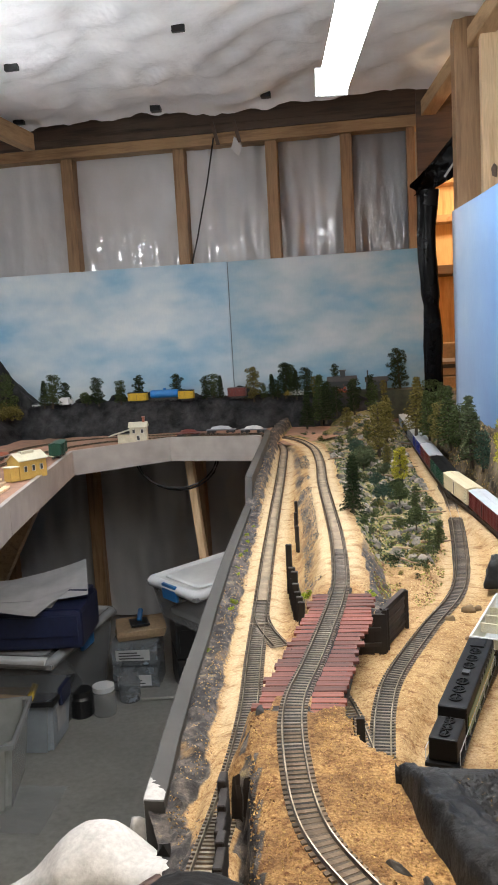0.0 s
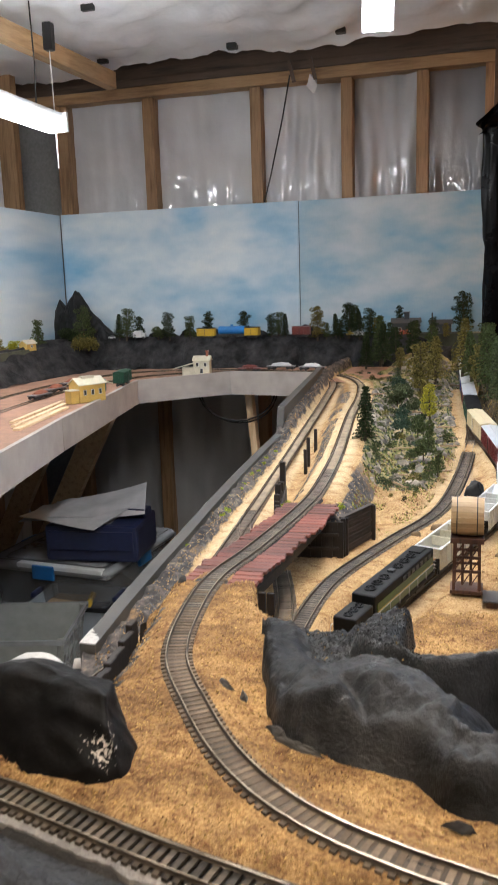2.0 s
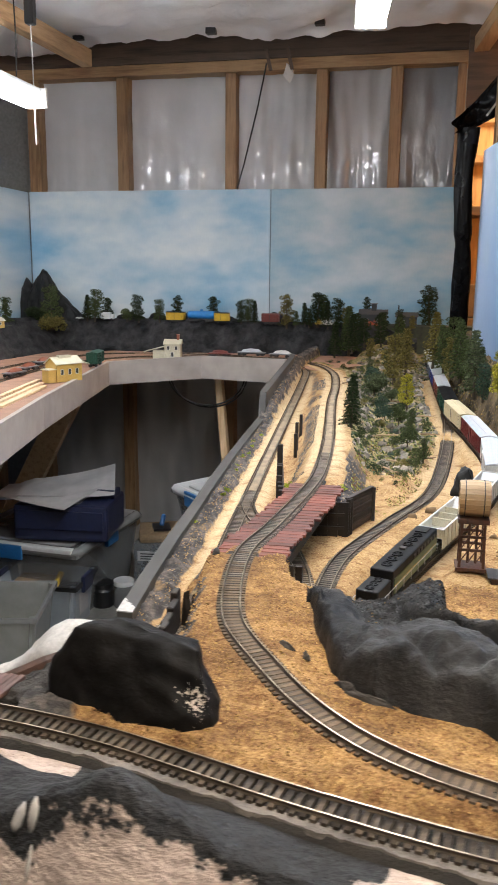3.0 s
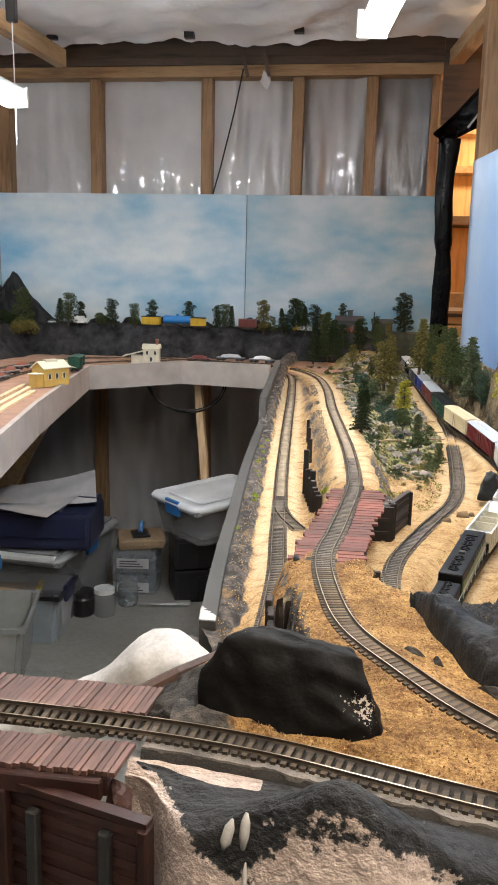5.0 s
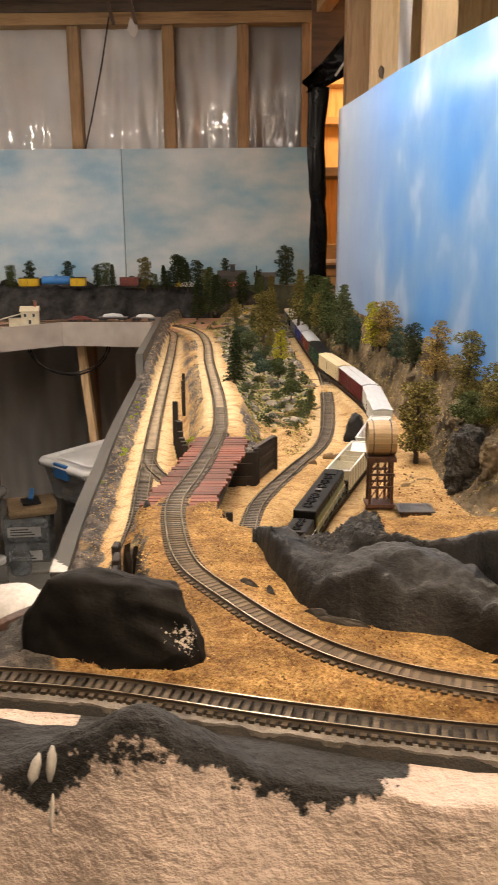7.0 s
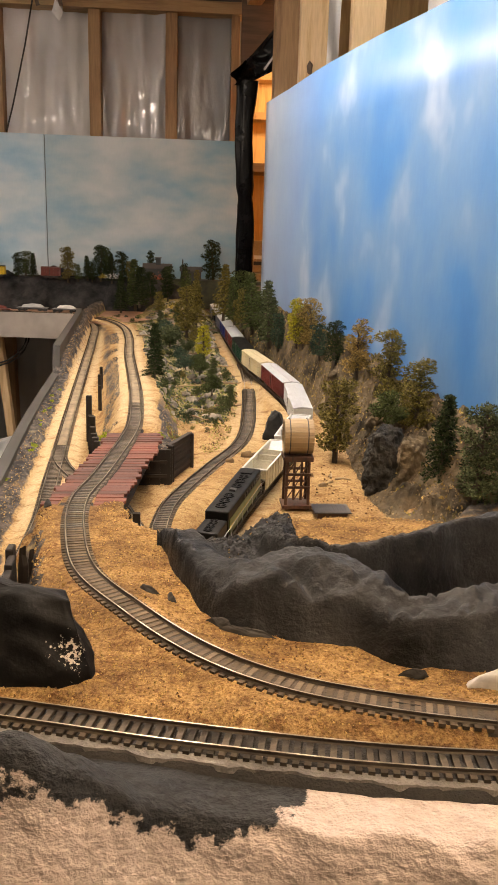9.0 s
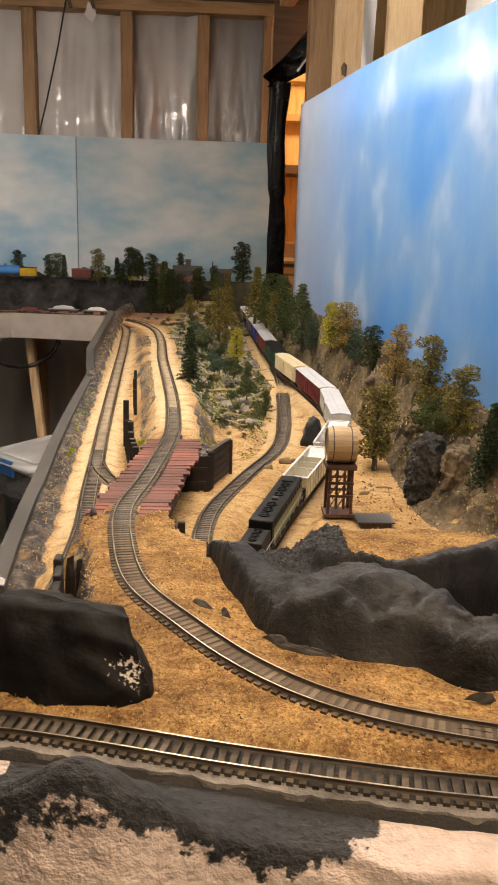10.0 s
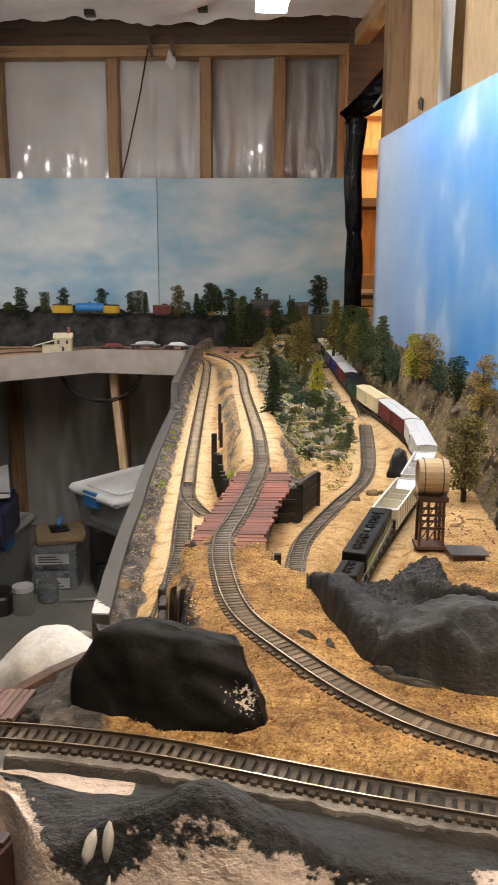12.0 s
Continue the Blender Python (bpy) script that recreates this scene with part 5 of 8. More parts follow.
wallp = thing("bridge_pier_wall", pose(-0.192, 0.230, 0.597, 0, 0, -14), "dark red-brown boarded pier wall below the bridge", "pier wall")
WALL_BOARD = finish("board", box(-0.027, 0.060, -0.0025, 0.0025, -0.0024, 0.0024, 0.0004), "brick_brown")
for k in range(38):
    shared("board", WALL_BOARD, wallp, pose(0.0, -0.001 * (k % 2), 0.008 + 0.0050 * k, -9, 0, -2))
for x in (-0.008, 0.038):
    part("post", bar((x, -0.006, 0.0), (x, -0.006, 0.19), 0.007, 0.006, (0, 1, 0), 0.001), "iron", wallp, "dark green-black post")
part("corner_post", bar((0.060, -0.002, 0.0), (0.060, -0.002, 0.197), 0.006, 0.010, (0, 1, 0), 0.001), "brick_brown", wallp)
part("corner_post", bar((-0.030, -0.002, 0.0), (-0.030, -0.002, 0.197), 0.008, 0.011, (0, 1, 0), 0.001), "brick_brown", wallp)
part("cap", bar((-0.034, -0.001, 0.200), (0.062, -0.001, 0.198), 0.007, 0.004), "brick_brown", wallp)
solo("pier_lump", hull_rock([(-0.165, 0.232, 0.785), (-0.145, 0.228, 0.785), (-0.15, 0.246, 0.79), (-0.162, 0.240, 0.805), (-0.148, 0.234, 0.803), (-0.155, 0.225, 0.795)], 2, 0.002, 90), "brick_brown", "lump of red-brown glue at the bridge end", "lump")

# ---- rocks ----
solo("rock", hull_rock([(-0.132, 0.306, 0.79), (-0.09, 0.291, 0.785), (-0.035, 0.286, 0.785), (-0.008, 0.296, 0.795), (-0.011, 0.335, 0.79), (-0.06, 0.375, 0.79), (-0.128, 0.365, 0.79),
                        (-0.126, 0.318, 0.832), (-0.112, 0.322, 0.853), (-0.085, 0.330, 0.859), (-0.052, 0.326, 0.854), (-0.024, 0.312, 0.850), (-0.019, 0.301, 0.838), (-0.036, 0.342, 0.843), (-0.095, 0.350, 0.852), (-0.026, 0.290, 0.82)], 4, 0.0040, 38, 1.0, 0.05), "rock_fleck", "big black painted rock with bare white flecks", "rock", smooth=True)
solo("rock_skirt", hull_rock([(-0.172, 0.304, 0.795), (-0.118, 0.299, 0.800), (-0.112, 0.372, 0.80), (-0.158, 0.372, 0.795), (-0.160, 0.312, 0.803), (-0.125, 0.308, 0.811), (-0.120, 0.360, 0.820), (-0.146, 0.358, 0.808)], 4, 0.004, 90, 4.0), "ballast", "dark grey plaster skirt beside the black rock", "rock", smooth=True)

ridge_foot = table([(0.0185, 0.498), (0.030, 0.452), (0.048, 0.391), (0.062, 0.367), (0.081, 0.341), (0.129, 0.336), (0.149, 0.331), (0.164, 0.315), (0.181, 0.304), (0.22, 0.301), (0.37, 0.295)])
ridge_y = table([(0.0185, 0.505), (0.030, 0.473), (0.045, 0.424), (0.060, 0.402), (0.081, 0.387), (0.115, 0.384), (0.134, 0.376), (0.150, 0.357), (0.165, 0.344), (0.182, 0.334), (0.20, 0.338), (0.26, 0.35), (0.37, 0.36)])
ridge_z = table([(0.0185, 0.821), (0.030, 0.831), (0.045, 0.833), (0.060, 0.834), (0.081, 0.840), (0.110, 0.848), (0.134, 0.850), (0.150, 0.847), (0.165, 0.844), (0.182, 0.842), (0.20, 0.844), (0.26, 0.852), (0.37, 0.866)])
ridge_face = table([(0.0185, 0.010), (0.030, 0.016), (0.045, 0.019), (0.062, 0.024), (0.081, 0.034), (0.10, 0.034), (0.125, 0.026), (0.15, 0.021), (0.17, 0.026), (0.20, 0.033), (0.37, 0.045)])
gravel_y = table([(0.0185, 0.505), (0.05, 0.492), (0.09, 0.512), (0.115, 0.540), (0.130, 0.538), (0.145, 0.47), (0.16, 0.40), (0.4, 0.40)])
RIDGE_B = [(0.100, 0.452, 0.836), (0.120, 0.430, 0.842), (0.142, 0.418, 0.842), (0.176, 0.424, 0.842), (0.215, 0.444, 0.843), (0.26, 0.470, 0.844), (0.36, 0.50, 0.852)]


def fold(x, y, ridge, front, back):
    """Height of a rock fold: steep before its ridge line, gentle behind it."""
    near = None
    for k, ((x0, y0, z0), (x1, y1, z1)) in enumerate(zip(ridge, ridge[1:])):
        dx, dy = x1 - x0, y1 - y0
        raw = ((x - x0) * dx + (y - y0) * dy) / (dx * dx + dy * dy)
        t = max(0.0, min(1.0, raw))
        px, py, pz = x0 + t * dx, y0 + t * dy, z0 + t * (z1 - z0)
        d = math.hypot(x - px, y - py)
        if near is None or d < near[0]:
            near = (d, pz, (y - py) * dx - (x - px) * dy < 0 or (k == 0 and raw < 0))
    d, pz, before = near
    return pz - front * max(0.0, d - 0.004) - 2.0 * min(d, 0.004) ** 2 / 0.004 if before else pz - back * d


CREST = [(x, ridge_y(x), ridge_z(x)) for x in (0.0185, 0.030, 0.045, 0.060, 0.081, 0.100, 0.115, 0.134, 0.150)]


def crest_gap(x, y):
    """Distance from the rock's crest line, and the crest's height there."""
    best = (9.0, 0.0)
    for (x0, y0, z0), (x1, y1, z1) in zip(CREST, CREST[1:]):
        dx, dy = x1 - x0, y1 - y0
        t = max(0.0, min(1.0, ((x - x0) * dx + (y - y0) * dy) / (dx * dx + dy * dy)))
        best = min(best, (math.hypot(x - x0 - t * dx, y - y0 - t * dy), z0 + t * (z1 - z0)))
    return best


def big_rock(u, v):
    x, y = 0.016 + 0.355 * u, 0.280 + 0.275 * v
    n = Vector((x, y, 0.3))
    x += 0.005 * noise.noise(n * 34)
    y += 0.006 * noise.noise(n * 30 + Vector((3, 1, 0)))
    yf, yc, zc = ridge_foot(x), ridge_y(x), ridge_z(x)
    if y < yc:
        d, s = y - yf, max(0.0, min(1.0, (y - yf) / max(0.004, yc - yf)))
        face = ridge_face(x) * step(-0.002, 0.009, d)
        z = 0.806 + face + (zc - 0.806 - ridge_face(x)) * s ** 0.8
        z -= max(0.0, -d - 0.001) * 3
        crease = abs(noise.noise(Vector((x * 30 + y * 22, y * 16 - x * 8, 5.5))))
        fine = abs(noise.noise(Vector((x * 70 - y * 40, y * 60, 2.5))))
        z += (0.013 * crease + 0.007 * fine - 0.006) * step(0.0, 0.25, s) * (1 - 0.7 * step(0.8, 1.0, s))
    else:
        d, pz = crest_gap(x, y)
        back = pz - 0.14 * min(d, 0.018) - 1.05 * max(0.0, d - 0.018)
        bed = 0.815 + 0.007 * step(0.075, 0.125, x) + 0.007 * math.exp(-((x - 0.118) / 0.010) ** 2 - ((y - 0.480) / 0.018) ** 2) - 1.9 * step(0.125, 0.155, x) * (y - yc)
        lumps = step(0.024, 0.032, d) * (1 - step(0.13, 0.16, x))
        bed += lumps * (0.0045 * abs(noise.noise(n * 105)) + 0.0025 * noise.noise(n * 220))
        z = max(back, bed) + 0.003 * math.exp(-((back - bed) / 0.006) ** 2) - max(0.0, y - gravel_y(x)) * 1.7
    z = max(z, fold(x, y, RIDGE_B, 3.6, 0.55))
    z += 0.0026 * noise.noise(n * 60) + 0.0026 * abs(noise.noise(n * 95)) + 0.0018 * noise.noise(n * 170)
    return (0.016 + 0.355 * u, 0.280 + 0.275 * v, max(z, 0.790))


solo("rock_ridge", grid(big_rock, 200, 150), "rock_grey", "long folded grey-black plaster rock ridge", "rock", smooth=True)


def plaster_bone():
    """A smooth cast rock, swelling to a hump and a knuckled end."""
    run = smooth_line([(-0.47, 0.455, 0.580), (-0.36, 0.475, 0.645), (-0.285, 0.488, 0.682), (-0.230, 0.500, 0.706), (-0.197, 0.505, 0.724), (-0.170, 0.500, 0.726), (-0.150, 0.490, 0.726), (-0.132, 0.478, 0.722)], 0.006)
    thick = table([(-0.47, 0.034), (-0.36, 0.030), (-0.285, 0.026), (-0.250, 0.027), (-0.222, 0.035), (-0.200, 0.041), (-0.185, 0.037), (-0.170, 0.029), (-0.155, 0.026), (-0.142, 0.026), (-0.131, 0.019)])
    def fn(u, v):
        k = u * (len(run) - 1)
        i = min(int(k), len(run) - 2)
        p = run[i].lerp(run[i + 1], k - i)
        d = heading(run, i)[1]
        a = d.cross(Vector((0, 0, 1))).normalized()
        b = a.cross(d).normalized()
        r = thick(p.x) * (0.15 + 0.85 * step(0.0, 0.03, 1 - u))
        c = math.tau * v
        q = p + a * math.cos(c) * r * 0.95 + b * math.sin(c) * r
        return q + (q - p).normalized() * (0.0040 * noise.noise(q * 34) + 0.0018 * noise.noise(q * 95))
    return grid(fn, 90, 40)


solo("plaster_rock", plaster_bone(), "plaster", "bare white plaster rock beside the bridge", "rock", smooth=True)
solo("hole", hull_rock([(-0.146, 0.478, 0.764), (-0.134, 0.478, 0.764), (-0.140, 0.488, 0.764), (-0.140, 0.480, 0.774), (-0.145, 0.484, 0.772), (-0.135, 0.484, 0.772)], 2, 0.001), "black_plastic", "black knot on the white plaster rock", "knot")
solo("plaster_tip", hull_rock([(-0.200, 0.545, 0.66), (-0.170, 0.545, 0.66), (-0.17, 0.57, 0.66), (-0.20, 0.575, 0.66), (-0.190, 0.568, 0.742), (-0.178, 0.571, 0.738), (-0.196, 0.575, 0.735)], 3, 0.004, 60, 3.0), "plaster", "chipped white plaster at the fascia's end", "plaster", smooth=True)
solo("plaster_patch", hull_rock([(0.185, 0.284, 0.80), (0.30, 0.27, 0.80), (0.30, 0.30, 0.80), (0.20, 0.30, 0.80), (0.20, 0.282, 0.818), (0.28, 0.275, 0.825), (0.24, 0.295, 0.825)], 3, 0.002, 50, 2.0), "plaster", "bare white plaster patch below the rock ridge", "plaster", smooth=True)
solo("black_boulder", hull_rock([(0.150, 1.085, 0.75), (0.188, 1.085, 0.75), (0.192, 1.125, 0.75), (0.160, 1.13, 0.75), (0.160, 1.092, 0.785), (0.180, 1.095, 0.797), (0.186, 1.115, 0.79), (0.168, 1.12, 0.795)], 3, 0.003, 60, 8.0), "rock_black", "glossy black boulder in the sand", "rock", smooth=True)


def flake(x, y, ln, wd, a, z=0.8115, material="flake_grey", label="thin slate-grey flake lying on the straw turf"):
    m = pose(x, y, z, 0, 0, a)
    pts = [m @ Vector(p) for p in ((-ln / 2, 0, -0.003), (ln / 2, 0.001, -0.003), (0, wd / 2, -0.003), (0.1 * ln, -wd / 2, -0.003), (-ln * 0.3, 0, 0.002), (ln * 0.3, 0, 0.0025), (0, 0.1 * wd, 0.003))]
    return solo("slate_flake", hull_rock(pts, 2, 0.001, 150, x * 90), material, label, "stone flake", "slate flakes")


for f in ((0.014, 0.412, 0.022, 0.007, -40), (0.030, 0.400, 0.014, 0.007, -60), (0.080, 0.348, 0.050, 0.006, -27), (0.062, 0.362, 0.025, 0.007, -35), (0.172, 0.296, 0.022, 0.006, -8), (0.075, 0.287, 0.045, 0.005, -22), (-0.088, 0.60, 0.016, 0.008, 70), (0.155, 0.262, 0.04, 0.005, -16)):
    flake(*f)
for x, y, s in ((0.098, 0.995, 0.013), (0.125, 1.03, 0.016), (0.137, 1.035, 0.010), (0.115, 0.93, 0.010), (0.205, 0.93, 0.009), (0.215, 0.885, 0.010)):
    solo("tan_stone", hull_rock([(x + s * a, y + s * b, 0.741 + s * c) for a, b, c in ((-0.7, -0.4, 0), (0.7, -0.5, 0), (0.6, 0.5, 0), (-0.6, 0.5, 0), (-0.4, -0.3, 0.5), (0.4, -0.2, 0.65), (0.2, 0.4, 0.5))], 2, s * 0.12, 120, s * 900), "rock_tan", "small tan stone on the sand", "stone", "tan stones", smooth=True)

# rubble cliff below the east backdrop
def east_cliff(u, v):
    y = 0.70 + 1.42 * u
    fx, sx = foot_x(y), sky_x(y)
    x = fx - 0.012 + (sx - fx + 0.008) * v
    lift = (0.050 + 0.040 * step(1.0, 1.35, y)) * step(0.02, 0.60, v) + 0.022 * v
    n = Vector((x * 26, y * 20, 3.0))
    ridged = 1 - abs(noise.noise(n)) * 2.0
    crag = 0.019 * ridged + 0.014 * noise.noise(n * 2.3) + 0.009 * noise.noise(n * 5.1) + 0.004 * noise.noise(n * 11) - 0.003
    fade = step(0.0, 0.22, v) * step(0.70, 0.78, y)
    z = 0.744 + 0.026 * step(1.1, 2.0, y) + lift * step(0.68, 0.80, y) + crag * fade - 0.004
    return (x + 0.006 * noise.noise(n * 1.7) * fade, y + 0.006 * noise.noise(n * 2.1 + Vector((9, 0, 0))) * fade, z)


solo("cliff_east", grid(east_cliff, 260, 56), "cliff_east", "rough tan and grey rubble cliff below the backdrop", "cliff", kind="structure")
for k, (x, y, w, h) in enumerate(((0.288, 0.862, 0.044, 0.078), (0.318, 0.845, 0.036, 0.070), (0.325, 1.05, 0.04, 0.080), (0.30, 1.30, 0.03, 0.085), (0.372, 0.80, 0.045, 0.045))):
    pts = [(x + w * a, y + w * b, 0.748 + h * c) for a, b, c in ((-0.55, -0.5, -0.1), (0.6, -0.5, -0.1), (0.7, 0.6, 0), (-0.5, 0.6, -0.1), (-0.52, -0.40, 0.55), (-0.42, -0.42, 0.93), (0.1, -0.35, 0.84), (0.55, 0.1, 1.0), (0.0, 0.4, 1.05), (-0.45, 0.3, 0.7))]
    solo("crag", hull_rock(pts, 5, 0.0052, 74, k * 3.3, 0.08), "crag" if k < 1 else "cliff_east", "rough blackened crag below the backdrop" if k < 1 else "rough tan-grey crag below the backdrop", "rock", "east crags")

# ---- goods train ----
def trucks(car, half, mat_name="iron"):
    for s in (-1, 1):
        bm = bmesh.new()
        for side in (-1, 1):
            add_box(bm, s * half - 0.013, s * half + 0.013, side * 0.0115 - 0.001, side * 0.0115 + 0.001, 0.003, 0.008)
        add_box(bm, s * half - 0.003, s * half + 0.003, -0.0115, 0.0115, 0.004, 0.0085)
        truck = part("truck", bm, mat_name, car, "black sprung truck")
        for dx in (-0.0085, 0.0085):
            w = bmesh.new()
            for side in (-1, 1):
                add_tube(w, [(s * half + dx, side * 0.0085 - 0.001, 0.0052), (s * half + dx, side * 0.0085 + 0.001, 0.0052)], 0.0052, 12)
            add_tube(w, [(s * half + dx, -0.0085, 0.0052), (s * half + dx, 0.0085, 0.0052)], 0.001, 6)
            part("wheelset", w, "iron", truck)


RIBS = {}


def boxcar(m, length, side, roof, label):
    car = thing("boxcar", m, label, "goods wagon", "goods train")
    h, w = length / 2, 0.0175
    body = box(-h, h, -w, w, 0.0125, 0.046, 0.0008)
    part("body", body, side, car)
    n = int(length / 0.0075)
    if side not in RIBS:
        RIBS[side] = finish("rib", box(-0.0005, 0.0005, -0.0005, 0.0005, 0.014, 0.045), side)
    for i in range(n):
        x = -h + 0.004 + (length - 0.008) * i / (n - 1)
        if abs(x) > 0.012:
            for s in (-1, 1):
                shared("rib", RIBS[side], car, pose(x, s * (w + 0.0004), 0))
    for i in range(5):
        for s in (-1, 1):
            shared("rib", RIBS[side], car, pose(s * (h + 0.0003), -w + 0.006 + i * 0.0058, 0))
    for s in (-1, 1):
        d = part("door", box(-0.0105, 0.0105, s * (w + 0.0012) - 0.0009, s * (w + 0.0012) + 0.0009, 0.0135, 0.0445, 0.0003), side, car)
        part("latch", box(-0.002, -0.001, s * (w + 0.0026) - 0.0005, s * (w + 0.0026) + 0.0005, 0.016, 0.042), "iron", d)
    rf = bmesh.new()
    ys = [-w - 0.0008, -w * 0.5, 0, w * 0.5, w + 0.0008]
    prof = [(y, 0.0462 + 0.0026 * (1 - (y / w) ** 2) if abs(y) < w else 0.0462) for y in ys]
    a = [rf.verts.new((-h - 0.0008, y, z)) for y, z in prof] + [rf.verts.new((-h - 0.0008, y, 0.0452)) for y in (ys[-1], ys[0])]
    b = [rf.verts.new((h + 0.0008, v.co.y, v.co.z)) for v in a]
    for k in range(len(a)):
        rf.faces.new((a[k], a[(k + 1) % len(a)], b[(k + 1) % len(a)], b[k]))
    rf.faces.new(a[::-1])
    rf.faces.new(b)
    part("roof", rf, roof, car, "metal sheet roof" if roof == "car_silver" else "")
    part("running_board", box(-h, h, -0.0022, 0.0022, 0.0484, 0.0494), roof, car)
    part("underframe", box(-h + 0.004, h - 0.004, -0.006, 0.006, 0.0085, 0.0124), "iron", car)
    lad = bmesh.new()
    for s in (-1, 1):
        for k in range(5):
            add_box(lad, s * (h - 0.006) - 0.0028, s * (h - 0.006) + 0.0028, w + 0.0012, w + 0.0018, 0.016 + k * 0.006, 0.0166 + k * 0.006)
            add_box(lad, s * (h - 0.006) - 0.0028, s * (h - 0.006) + 0.0028, -w - 0.0018, -w - 0.0012, 0.016 + k * 0.006, 0.0166 + k * 0.006)
    tagged(part("ladder", lad, "iron", car), kind="stuff")
    for s in (-1, 1):
        part("coupler", box(s * (h + 0.003) - 0.004, s * (h + 0.003) + 0.004, -0.0014, 0.0014, 0.008, 0.0108), "iron", car)
    trucks(car, h - 0.022)
    return car


def open_hopper(m, length, side, inside, label):
    car = thing("open_hopper", m, label, "goods wagon", "goods train")
    h, w = length / 2, 0.0170
    for s in (-1, 1):
        part("side_wall", box(-h, h, s * w - 0.0007, s * w + 0.0007, 0.012, 0.040, 0.0002), side, car)
        part("end_slope", bar((s * h, 0, 0.040), (s * (h - 0.034), 0, 0.014), 0.0325, 0.001, (0, 0, 1)), inside, car, "sloping grey floor sheet")
        part("end_wall", box(s * h - 0.0007, s * h + 0.0007, -w + 0.0008, w - 0.0008, 0.028, 0.040), side, car)
    part("floor_sheet", box(-h + 0.034, h - 0.034, -w + 0.001, w - 0.001, 0.012, 0.0135), inside, car)
    for x in (-h * 0.36, 0.0, h * 0.36):
        part("cross_brace", box(x - 0.0008, x + 0.0008, -w + 0.0008, w - 0.0008, 0.027, 0.0395), side, car)
    rim = bmesh.new()
    for s in (-1, 1):
        add_box(rim, -h - 0.001, h + 0.001, s * (w + 0.0006) - 0.0012, s * (w + 0.0006) + 0.0012, 0.0402, 0.0416)
        add_box(rim, s * h - 0.0012, s * h + 0.0012, -w + 0.0006, w - 0.0006, 0.0402, 0.0416)
    part("rim", rim, "car_white", car, "pale top rim")
    posts = bmesh.new()
    for i in range(10):
        x = -h + 0.004 + (length - 0.008) * i / 9
        for s in (-1, 1):
            add_box(posts, x - 0.0007, x + 0.0007, s * (w + 0.0013) - 0.0006, s * (w + 0.0013) + 0.0006, 0.0125, 0.040)
    tagged(part("side_posts", posts, side, car), kind="stuff")
    part("centre_sill", box(-h, h, -0.004, 0.004, 0.008, 0.0118), "iron", car)
    lad = bmesh.new()
    for k in range(5):
        add_box(lad, -h - 0.0018, -h - 0.001, -0.012, -0.006, 0.014 + k * 0.005, 0.0146 + k * 0.005)
    part("ladder", lad, "car_white", car, "white end ladder")
    trucks(car, h - 0.020)
    return car


